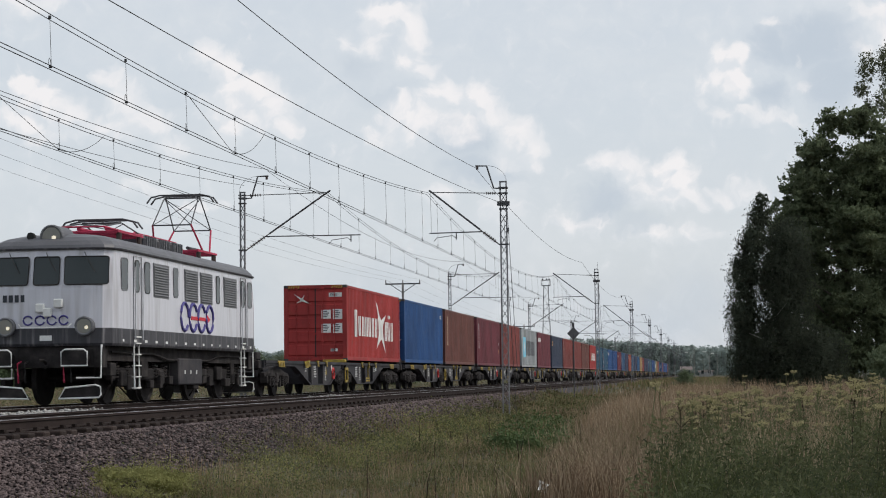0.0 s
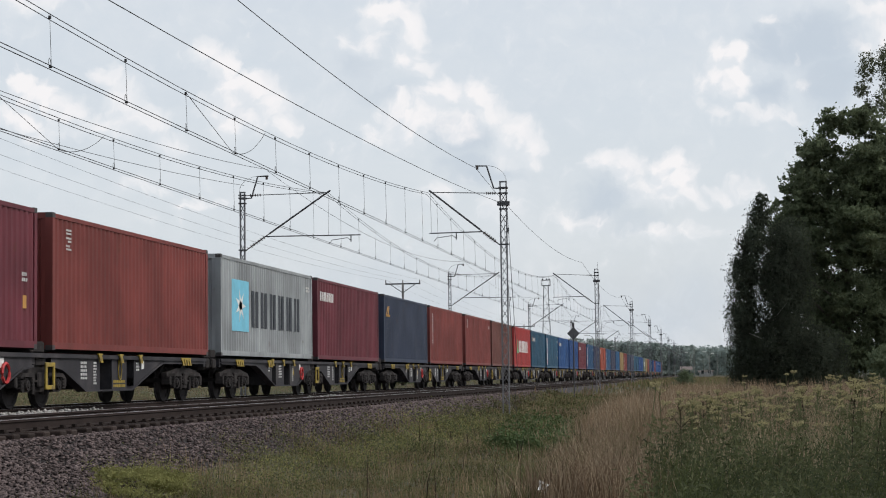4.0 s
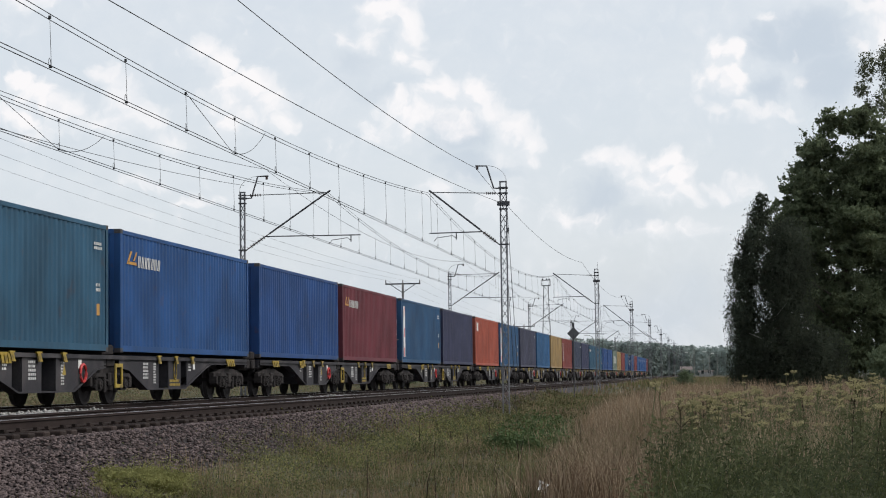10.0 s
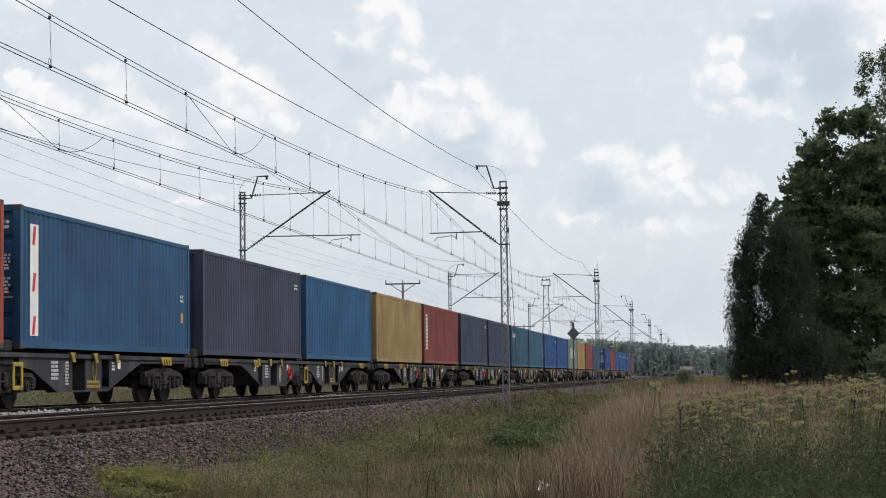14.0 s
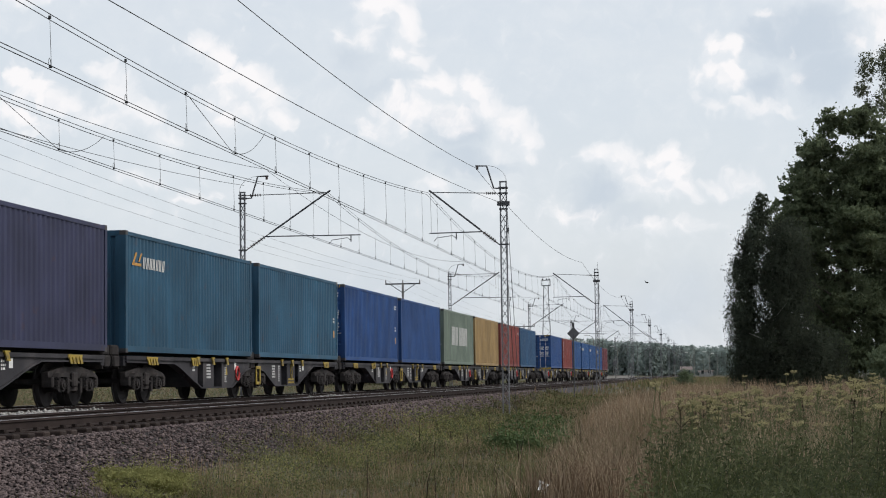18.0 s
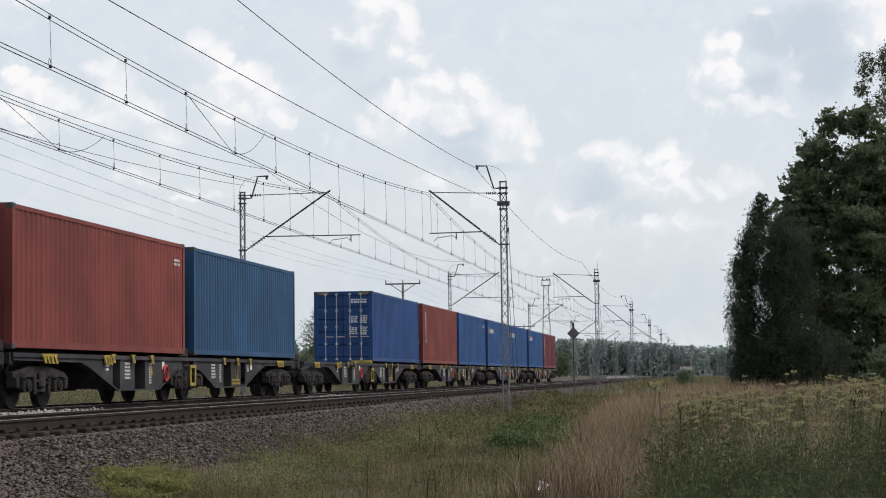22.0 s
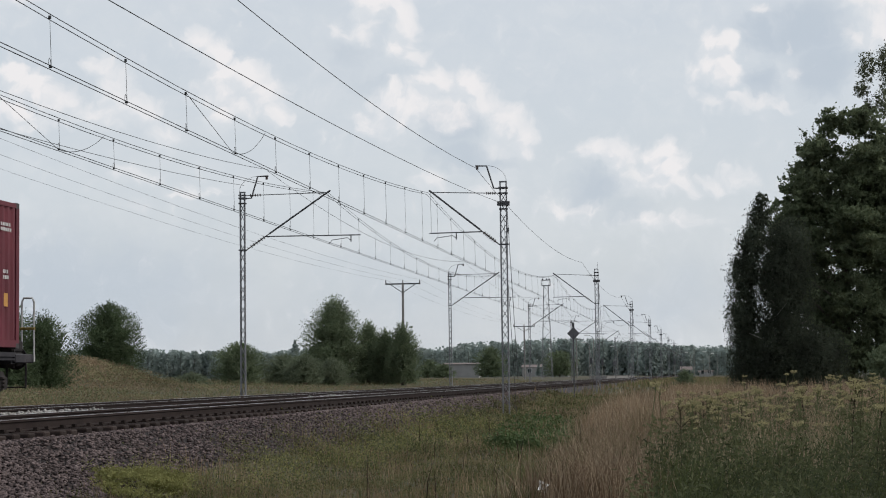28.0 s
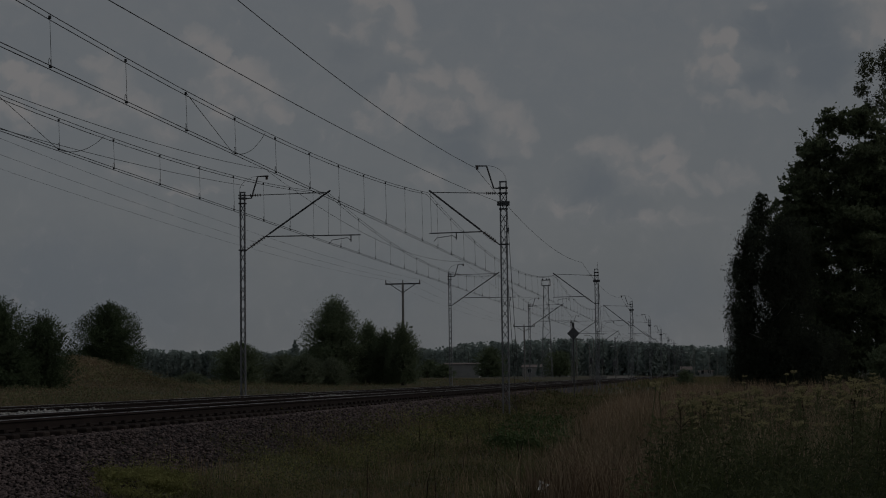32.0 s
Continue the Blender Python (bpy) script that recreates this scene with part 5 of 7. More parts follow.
def crown_points(n, lobes, tight=0.11, upright=False, hang=0.0):
    """Points in a crown made of lobes (x, y, z, rx, ry, rz), denser towards the skin, in clumps, with shoots or hanging strands."""
    w = np.array([l[3] * l[4] * l[5] for l in lobes]) ** 0.75
    which = rng.choice(len(lobes), n // 9, p=w / w.sum())
    L = np.array(lobes)[which]
    d = rng.normal(size=(len(L), 3))
    d /= np.linalg.norm(d, axis=1)[:, None]
    r = rng.uniform(0.3, 1.0, len(L)) ** 0.5
    c = L[:, :3] + d * r[:, None] * L[:, 3:]
    size = tight * L[:, 3:].mean(1)[:, None]
    sets = [(c[:, None] + rng.normal(size=(len(L), 9, 3)) * size[:, None] * np.array([1.2, 1.2, 0.6])).reshape(-1, 3)]
    if upright or hang:
        m = len(L) // 3
        way = d[:m] * np.array([0.9, 0.9, 0.4]) + np.array([0, 0, 0.6]) if upright else d[:m] * 0.15 + np.array([0, 0, -1.0])
        long = (L[:m, 3:].max(1) * rng.uniform(0.1, 0.6, m) if upright else hang * rng.uniform(0.3, 1.0, m))[:, None, None]
        s = (L[:m, :3] + d[:m] * L[:m, 3:] * 0.95)[:, None] + way[:, None] * long * np.linspace(0, 1, 10)[None, :, None]
        sets.append(s.reshape(-1, 3) + rng.normal(0, 0.025, (m * 10, 3)))
    return np.concatenate(sets)


def core_points(n, lobes):
    """Points deep inside the lobes, for the leaves that close the crown."""
    w = np.array([l[3] * l[4] * l[5] for l in lobes])
    L = np.array(lobes)[rng.choice(len(lobes), n, p=w / w.sum())]
    d = rng.normal(size=(n, 3))
    d /= np.linalg.norm(d, axis=1)[:, None]
    return L[:, :3] + d * (rng.uniform(0, 1, n) ** 0.4 * 0.72)[:, None] * L[:, 3:]


BARK = surf("grey_brown_bark", (0.09, 0.075, 0.06), 0.9, 0, 0.4, 3, 25, 0.6)
BIRCH_BARK = surf("pale_birch_bark", (0.35, 0.33, 0.30), 0.8, 0, 0.4, 4, 20, 0.4, second=(0.04, 0.04, 0.04), mix=0.6, stretch=(1, 1, 4))


def trunk_bm(h, r, limbs, lean=0.0, seed=1, spread=0.5):
    rr = random.Random(seed)
    bm = tube(B(), [(lean * t * t + 0.06 * math.sin(5 * t), 0.05 * math.sin(7 * t), h * t - 0.3) for t in np.linspace(0, 1, 7)], r, 8)
    for v in bm.verts:
        k = max(0.12, 1 - (v.co.z + 0.3) / h)
        v.co.x = lean * (1 - k) ** 2 + (v.co.x - lean * (1 - k) ** 2) * k
        v.co.y *= k
    for k in range(limbs):
        t = 0.25 + 0.7 * k / limbs
        a = rr.uniform(0, 6.28)
        L = h * spread * (1.05 - t) * rr.uniform(0.7, 1.2)
        p = Vector((lean * t * t, 0, h * t))
        q = p + Vector((math.cos(a) * L, math.sin(a) * L, L * rr.uniform(0.3, 0.8)))
        rod(bm, p, q, r * 0.38 * (1.1 - t), 6, r * 0.06)
    return bm


def plant(name, x, y, z, height, half, n, leaf, mat, label, category, lobes=None, bark=BARK, trunk=0.1, limbs=8, bottom=0.0, droop=0.0, seed=1, group="", lean=0.0, core=0.16):
    t = empty(name, pose(x, y, z))
    part("trunk", trunk_bm(height * 0.8, trunk, limbs, lean, seed, half / height * 1.3), bark, t)
    if lobes is None:
        r = random.Random(seed)
        lobes = []
        for k in range(26):
            u = (k + 0.5) / 26
            a = 2.4 * k + r.uniform(-0.4, 0.4)
            w = half * math.sqrt(max(0.06, 1 - ((u - 0.4) / 0.63) ** 2)) * r.uniform(0.85, 1.12)
            lobes.append((math.cos(a) * w * 0.62, math.sin(a) * w * 0.62, bottom + (height - bottom) * (0.06 + 0.84 * u), half * 0.36, half * 0.36, (height - bottom) * 0.11))
    crown = part("crown", leaf_mesh("crown", crown_points(n, lobes, 0.11, category == "bush" or half > 3, 0.9 if droop else 0.0), leaf, 0.5, mat, droop), mat, t)
    if core:
        part("inner_leaves", leaf_mesh("inner_leaves", core_points(int(n * core), lobes), leaf * 2.4, 0.4, mat, 0, 0.8), mat, crown)
    return tagged(t, label, category, group)


OAK = leafy("dark_oak_leaves", (0.112, 0.138, 0.083), (0.168, 0.196, 0.112), 0.5, 0.45, 0.4)
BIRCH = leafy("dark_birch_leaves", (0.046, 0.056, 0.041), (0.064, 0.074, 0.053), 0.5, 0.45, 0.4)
POPLAR = leafy("grey_green_leaves", (0.115, 0.130, 0.085), (0.16, 0.17, 0.11), 0.5, 0.3)
BUSH = leafy("olive_bush_leaves", (0.130, 0.165, 0.100), (0.175, 0.210, 0.125), 0.5, 0.4, 0.45, 0.7)
BUSH_DARK = leafy("deep_green_bush_leaves", (0.080, 0.110, 0.060), (0.104, 0.136, 0.074), 0.5, 0.4, 0.45, 0.7)
WILLOW = leafy("grey_willow_leaves", (0.145, 0.175, 0.115), (0.18, 0.205, 0.135), 0.5, 0.25, 0.45)
# distance haze is put into this colour: paler and bluer than near needles
HAZED_PINE = leafy("haze_paled_pine_needles", (0.285, 0.335, 0.315), (0.335, 0.385, 0.355), 0.4, 0.2, 0.5, 0.11)
FERN = leafy("fresh_green_leaves", (0.060, 0.092, 0.040), (0.100, 0.138, 0.058), 0.5, 0.3)
TANSY = leafy("dull_yellow_flowers", (0.42, 0.38, 0.205), (0.31, 0.28, 0.155), 0.5, 0.25, 0.4)
GOLDEN = leafy("yellow_green_herb", (0.185, 0.192, 0.074), (0.28, 0.27, 0.108), 0.5, 0.3, 0.4)


def shoot_points(n, bottom, height, half, seed, peak=0.42, spikes=0.16):
    """Leaves along shoots that fan out from the stems of a bush to an uneven outline; peak: where it is widest."""
    r = np.random.default_rng(seed)
    k = n // 18
    v = r.uniform(0.0, 1.0, k) ** 0.8
    a = r.uniform(0, 2 * math.pi, k)
    p = r.uniform(0, 6.28, 4)
    wide = np.where(v < peak, np.sqrt(np.clip(1 - ((v - peak) / (peak + 0.3)) ** 2, 0, 1)), np.clip(1 - ((v - peak) / (1.0 - peak)) ** 2, 0, 1) ** 0.62)
    lump = 1 + 0.06 * np.sin(3 * a + 4 * v + p[0]) + 0.06 * np.sin(5 * a - 9 * v + p[1]) + 0.05 * np.sin(14 * v + 2 * a + p[2])
    w = half * wide * lump * (0.94 - spikes * 0.5 + 1.5 * spikes * r.uniform(0, 1, k) ** 2)
    tall = height - bottom
    tip = np.stack([np.cos(a) * w, np.sin(a) * w, bottom + tall * np.clip(v * (1 - spikes * 0.2 + spikes * 0.6 * r.uniform(0, 1, k) ** 2), 0, 1.06)], 1)
    root = np.stack([np.cos(a) * w * 0.2, np.sin(a) * w * 0.2, bottom + tall * np.clip(v - r.uniform(0.18, 0.42, k), 0.02, 1)], 1)
    t = r.uniform(0.3, 1.0, (k, 18, 1))
    bend = np.sin(t * math.pi) * 0.08 * half
    pts = root[:, None] * (1 - t) + tip[:, None] * t + np.concatenate([np.zeros((k, 18, 2)), bend], 2)
    return (pts + r.normal(0, 0.035 * half ** 0.5, pts.shape) * (1.25 - t)).reshape(-1, 3)


def bush(x, y, z, height, half, n, leaf, mat, label, seed, peak=0.42, spikes=0.16, group="bushes beyond the track"):
    t = empty("bush", pose(x, y, z))
    stems = B()
    r = random.Random(seed)
    for k in range(9):
        a, w = 0.7 * k, half * r.uniform(0.15, 0.5)
        rod(stems, (0.1 * math.cos(a), 0.1 * math.sin(a), -0.3), (w * math.cos(a), w * math.sin(a), height * r.uniform(0.45, 0.75)), 0.045, 6, 0.012)
    part("stems", stems, BARK, t)
    crown = part("crown", leaf_mesh("crown", shoot_points(n, -0.35, height, half, seed, peak, spikes), leaf, 0.5, mat, 0.0, 0.5), mat, t)
    lobes = [(0, 0, height * u, half * w, half * w, height * 0.16) for u, w in ((0.18, 0.8), (0.38, 0.9), (0.58, 0.72), (0.76, 0.45))]
    part("inner_leaves", leaf_mesh("inner_leaves", core_points(int(n * 0.22), lobes), leaf * 2.2, 0.4, mat, 0, 0.8), mat, crown)
    return tagged(t, label, "bush", group)


# the two big trees and the taller one behind them
lobes = [(-1.1, 0, 1.5, 0.75, 1.0, 1.4), (-1.15, 0, 3.2, 0.75, 1.0, 1.3), (-1.1, 0, 4.8, 0.7, 1.0, 1.0), (-0.75, 0, 6.0, 0.65, 0.9, 0.9), (-0.5, 0, 7.0, 0.5, 0.6, 0.7), (-0.4, 0, 7.7, 0.32, 0.35, 0.4), (0.3, 0, 2.0, 1.4, 1.4, 1.8), (0.4, 0, 4.5, 1.3, 1.3, 1.9), (0.6, 0, 6.0, 0.9, 1.0, 1.1), (1.5, 0, 1.4, 1.4, 1.4, 1.4), (-0.6, 0, 0.7, 1.2, 1.2, 0.7), (0.8, 0, 0.7, 1.4, 1.2, 0.7)]
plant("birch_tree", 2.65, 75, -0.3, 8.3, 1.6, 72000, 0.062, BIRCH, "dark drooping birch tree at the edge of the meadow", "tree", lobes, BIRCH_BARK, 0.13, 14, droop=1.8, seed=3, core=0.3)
lobes = [(-2.3, 0, 7.0, 0.95, 1.2, 0.95), (-1.7, 0, 6.3, 1.4, 1.6, 1.4), (-1.6, 0, 8.2, 0.8, 1.2, 0.8), (-2.2, 0, 4.4, 1.2, 1.4, 1.4), (-1.9, 0, 5.4, 1.2, 1.5, 1.5), (-1.7, 0.3, 7.5, 0.95, 1.2, 0.9), (-1.3, 0, 8.9, 1.1, 1.4, 0.9), (-0.95, 0, 10.1, 0.85, 1.2, 0.8), (-0.45, 0, 11.2, 0.6, 0.8, 0.65), (0.7, 0.2, 11.1, 0.9, 1.3, 0.7), (-0.6, 0, 3.6, 1.8, 2.0, 2.2), (0.6, 0.3, 6.6, 2.0, 2.2, 2.3),
         (1.6, 0, 3.4, 2.1, 2.0, 2.5), (1.0, 0, 9.2, 1.4, 1.8, 1.6), (2.4, 0, 9.3, 1.4, 2.0, 1.8), (3.4, 0.3, 6.0, 2.0, 2.0, 2.6), (0.0, 0, 1.6, 2.2, 1.8, 1.4), (3.2, 0, 2.0, 2.0, 1.8, 1.8), (1.4, 0.2, 8.0, 1.5, 1.7, 1.3), (0.2, 0.1, 9.0, 1.1, 1.3, 1.1), (-0.3, 0.2, 7.4, 1.5, 1.6, 1.3)]
lobes = [(x, y, z, a * 0.80, b * 0.80, c * 0.80) for x, y, z, a, b, c in lobes] + split_lobes(lobes, 30)
plant("oak_tree", 5.7, 78, -0.3, 11.8, 3.2, 140000, 0.092, OAK, "large dark green oak tree at the edge of the meadow", "tree", lobes, BARK, 0.3, 16, seed=5, core=0.32)
lobes = [(-0.5, 0, 15.0, 0.45, 0.8, 0.9), (-0.75, 0, 14.0, 0.4, 0.7, 0.45), (-0.5, 0, 13.2, 0.35, 0.6, 0.35), (0.5, 0, 15.2, 0.6, 0.9, 1.0), (0.4, 0, 13.4, 0.7, 1.0, 0.9), (0.2, 0, 11.6, 0.5, 0.8, 0.7), (0.6, 0, 9.8, 1.2, 1.4, 1.4)]
plant("poplar_tree", 8.2, 88, -0.3, 16.2, 1.2, 12000, 0.09, POPLAR, "tall thin grey-green tree rising behind the oak", "tree", lobes, BARK, 0.2, 18, seed=9, core=0.05)
plant("elder_bush", 6.0, 62, -0.45, 1.9, 1.1, 6000, 0.08, BUSH, "olive-green bush at the foot of the trees", "bush", seed=11, trunk=0.04)

# bushes beyond the far track: x, y, base, height, half width, leaves, leaf size, widest at, spikes
DEEP, OLIVE, GREY = (BUSH_DARK, "dense dark green bush beyond the railway"), (BUSH, "olive-green leafy bush beyond the railway"), (WILLOW, "low grey-green willow bush beyond the railway")
THICKETS = [(DEEP, -34.0, 86, -0.1, 4.7, 2.2, 30000, 0.08, 0.45, 0.2), (DEEP, -32.3, 87.5, 0.0, 3.9, 1.75, 22000, 0.08, 0.45, 0.22), (DEEP, -32.6, 84, -0.2, 2.6, 1.6, 15000, 0.08, 0.4, 0.2),
            (DEEP, -35.72, 108, 0.55, 4.75, 2.42, 46000, 0.08, 0.5, 0.10), (OLIVE, -34.6, 135, 0.1, 3.2, 2.3, 22000, 0.10, 0.5, 0.12), (GREY, -32.0, 139, 0.1, 2.3, 2.3, 15000, 0.09, 0.45, 0.2),
            (GREY, -29.9, 136, 0.1, 2.25, 1.9, 15000, 0.09, 0.4, 0.12), (GREY, -28.2, 138, 0.1, 2.0, 1.5, 12000, 0.09, 0.4, 0.12), (GREY, -33.4, 118, -0.1, 1.1, 1.6, 9000, 0.07, 0.4, 0.2)]
GROVE = [(OLIVE, -30.35, 150, 0.2, 6.9, 3.3, 46000, 0.105, 0.22, 0.2), (OLIVE, -27.9, 152, 0.2, 5.0, 1.7, 20000, 0.105, 0.35, 0.24), (OLIVE, -26.3, 151, 0.2, 4.3, 1.5, 18000, 0.105, 0.4, 0.28),
         (OLIVE, -24.7, 150, 0.2, 4.7, 1.7, 22000, 0.105, 0.42, 0.28), (OLIVE, -1.82, 150, -0.4, 1.3, 0.95, 7000, 0.07, 0.4, 0.3), (OLIVE, -63.0, 420, 0.4, 4.2, 3.2, 6000, 0.24, 0.4, 0.15),
         (OLIVE, -46.6, 400, 0.4, 6.6, 4.2, 9000, 0.25, 0.5, 0.12), (OLIVE, -34.0, 430, 0.4, 6.0, 4.6, 9000, 0.25, 0.5, 0.12), (OLIVE, -55.5, 390, 0.4, 3.0, 3.0, 5000, 0.22, 0.4, 0.15)]
for k, ((m, words), x, y, z, h, w, n, s, peak, spikes) in enumerate(THICKETS + GROVE):
    bush(x, y, z, h, w, n, s, m, words, 20 + k, peak, spikes)


def spruce(x, y, z, h, w, seed):
    t = empty("spruce_tree", pose(x, y, z))
    part("trunk", rod(B(), (0, 0, -0.3), (0, 0, h), 0.12, 6, 0.02), BARK, t)
    u = rng.uniform(0, 1, 2400) ** 1.2
    a = rng.uniform(0, 6.28, 2400)
    r = w * (1 - u) * rng.uniform(0.3, 1.0, 2400) * (0.75 + 0.25 * np.sin(u * 60))
    # needles share the far wood's colour, paled for haze
    part("crown", leaf_mesh("crown", np.stack([r * np.cos(a), r * np.sin(a), 0.3 + u * (h - 0.3)], 1), 0.3, 0.4, HAZED_PINE, 0.6), HAZED_PINE, t)
    return tagged(t, "small spruce tree in the far fields, needles paled for haze", "tree", "far spruces")


spruce(-53.9, 240, 0.4, 5.2, 3.2, 1), spruce(-39.5, 455, 0.4, 5.0, 1.6, 2), spruce(-37.0, 452, 0.4, 5.8, 1.7, 3), spruce(-41.2, 456, 0.4, 3.6, 1.2, 4)

# the wood on the horizon, its haze put into the needle colour
xs_f = rng.uniform(-620, 260, 2400)
ys_f = rng.uniform(880, 1060, 2400)
xs_f[:520], ys_f[:520] = np.linspace(-560, 240, 520) + rng.normal(0, 1.0, 520), rng.uniform(880, 905, 520)
xs_f[520:590], ys_f[520:590] = np.linspace(-46, -14, 70), 930 + 40 * np.sin(np.arange(70) * 2.4)
TOPS_X, TOPS_Z = [-620, -276, -243, -190, -135, -115, -79, -52, -41, -14, 5, 260], [17, 16.2, 14.6, 14.5, 14.3, 17, 18.6, 18.0, 16.8, 14.2, 13.6, 15]
hs_f = np.interp(xs_f * 900 / ys_f, TOPS_X, TOPS_Z) * ys_f / 900 * rng.uniform(0.84, 1.03, 2400)
pts, stems_v, stems_f = [], [], []
for x, y, h in zip(xs_f, ys_f, hs_f):
    m = 220 if y < 905 else 45
    u = rng.uniform(0.0, 1, m) ** 0.85
    a = rng.uniform(0, 6.28, m)
    r = 4.0 * np.sqrt(np.clip(1.05 - u, 0, 1)) * rng.uniform(0.5, 1, m) + 0.2
    pts.append(np.stack([x + r * np.cos(a), y + r * np.sin(a), u * h], 1))
    k = len(stems_v)
    stems_v += [(x - 0.15, y, 0), (x + 0.15, y, 0), (x + 0.05, y, h * 0.9), (x - 0.05, y, h * 0.9)]
    stems_f.append((k, k + 1, k + 2, k + 3))
wood = empty("distant_forest")
part("crowns", leaf_mesh("crowns", np.concatenate(pts), 1.35, 0.4, HAZED_PINE, 0, 0.8), HAZED_PINE, wood)
part("stems", raw_mesh("stems", stems_v, stems_f, BARK), BARK, wood)
tagged(wood, "pine forest along the horizon, needles paled for haze", "forest", kind="stuff")


# grass and herbs
def surface_z(x, y):
    """The ground, or the ballast slope where that lies higher."""
    bed_top = np.interp(x, [TRACK_FAR - 3.4, TRACK_FAR - 1.75, TRACK_NEAR + 1.6, TRACK_NEAR + 3.15], [-1.05, -0.27, -0.30, -1.26], -9, -9)
    return np.maximum(ground_z(x, y), bed_top)


def blades(name, x, y, h, w, mat, label, lean=0.35):
    n = len(x)
    z = surface_z(x, y)
    a = rng.uniform(0, 6.28, n)
    dx, dy = np.cos(a) * w * 0.5, np.sin(a) * w * 0.5
    b = rng.uniform(0, 6.28, n)
    k = lean * h * rng.uniform(0.2, 1.4, n)
    lx, ly = np.cos(b) * k, np.sin(b) * k
    p = np.stack([x, y, z - 0.03], 1)
    s = np.stack([dx, dy, np.zeros(n)], 1)
    mid = p + np.stack([lx * 0.3, ly * 0.3, h * 0.6], 1)
    tip = p + np.stack([lx, ly, h], 1)
    v = np.stack([p - s, p + s, mid + s * 0.8, mid - s * 0.8, tip + s * 0.12, tip - s * 0.12], 1).reshape(-1, 3)
    i = np.arange(n) * 6
    f = np.concatenate([np.stack([i, i + 1, i + 2, i + 3], 1), np.stack([i + 3, i + 2, i + 4, i + 5], 1)])
    ob = new(name, raw_mesh(name, v, f, mat))
    return tagged(ob, label, "grass", kind="stuff")


def patch(x, y, f, seed=0.0):
    return np.sin(x * f + seed) * np.cos(y * f * 0.7 + 1.3 * seed) + 0.5 * np.sin((x + y) * f * 2.3 + seed * 2) + 0.35 * np.sin(x * f * 5.1 - y * f * 4.3 + seed)


def bank_limit(y):
    """How far up the ballast slope the grass has crept."""
    return np.interp(y, [20, 28, 34, 60, 100], [-7.5, -8.1, -8.4, -8.65, -8.95])


def scatter(n, xa, xb, ya, yb, keep=None, power=1.6, edge=0.22):
    """Points on the meadow, denser near the lens, in tufts."""
    y = ya + (yb - ya) * rng.uniform(0, 1, n) ** power
    x = rng.uniform(xa, xb, n)
    t = n // 2
    j = rng.integers(0, n, t)
    x[:t], y[:t] = x[j] + rng.normal(0, 0.08, t), y[j] + rng.normal(0, 0.08, t)
    ok = x > bank_limit(y) + rng.normal(0, edge, n) + 0.25 * np.sin(y * 1.3)
    if keep is not None:
        ok &= keep(x, y) + rng.normal(0, 0.25, n) > 0
    return x[ok], y[ok]


def sow(name, n, xa, xb, ya, yb, h0, h1, w, mat, label, keep=None, lean=0.35, power=1.6):
    x, y = scatter(n, xa, xb, ya, yb, keep, power)
    far = np.clip(y / 30.0, 1, 5)
    tall = 0.75 + 0.35 * np.clip(patch(x, y, 1.1, 3.0), -1, 1)
    return blades(name, x, y, rng.uniform(h0, h1, len(x)) * tall, w * far, mat, label, lean)


def herbs(name, n, xa, xb, ya, yb, h, size, mat, label, keep=None, power=1.6, aspect=0.4):
    """Low leafy growth."""
    x, y = scatter(n, xa, xb, ya, yb, keep, power, 0.35)
    far = np.clip(y / 30.0, 1, 4)
    lift = h * rng.uniform(0, 1, len(x)) * (0.65 + 0.5 * np.clip(patch(x, y, 1.6, 5.0), -1, 1))
    me = leaf_mesh(name, np.stack([x, y, surface_z(x, y) + lift], 1), 1.0, 0.0, mat, -0.3, aspect)
    co = np.empty(len(me.vertices) * 3, np.float32)
    me.vertices.foreach_get("co", co)
    co = co.reshape(-1, 4, 3)
    c = co.mean(1, keepdims=True)
    co = c + (co - c) * (size * far * rng.uniform(0.6, 1.4, len(x)))[:, None, None]
    me.vertices.foreach_set("co", co.ravel())
    me.update()
    return tagged(new(name, me), label, "wild herbs", kind="stuff")


GRASS_OLIVE = leafy("olive_grass", (0.122, 0.124, 0.054), (0.178, 0.165, 0.082), 0.5, 0.45, 0.3)
GRASS_GREEN = leafy("green_grass", (0.064, 0.084, 0.034), (0.098, 0.115, 0.047), 0.5, 0.4, 0.4)
GRASS_DRY = leafy("dry_straw_grass", (0.315, 0.240, 0.160), (0.43, 0.335, 0.235), 0.5, 0.35, 0.3)
GRASS_RUST = leafy("reddish_dry_grass", (0.215, 0.150, 0.095), (0.295, 0.215, 0.140), 0.5, 0.35, 0.3)
HERB_GREEN = leafy("dull_green_herb", (0.082, 0.094, 0.046), (0.125, 0.135, 0.068), 0.5, 0.5, 0.4)
HERB_DARK = leafy("dark_green_herb", (0.050, 0.062, 0.033), (0.084, 0.098, 0.050), 0.5, 0.4, 0.4)
HERB_OLIVE = leafy("olive_brown_herb", (0.126, 0.115, 0.054), (0.178, 0.150, 0.082), 0.5, 0.5, 0.25)
HERB_GREY = leafy("grey_dry_herb", (0.13, 0.112, 0.088), (0.19, 0.165, 0.135), 0.5, 0.4, 0.25)
DEAD = leafy("dead_brown_stalk", (0.030, 0.022, 0.018), (0.055, 0.040, 0.030), 0.5, 0.3, 0.1)

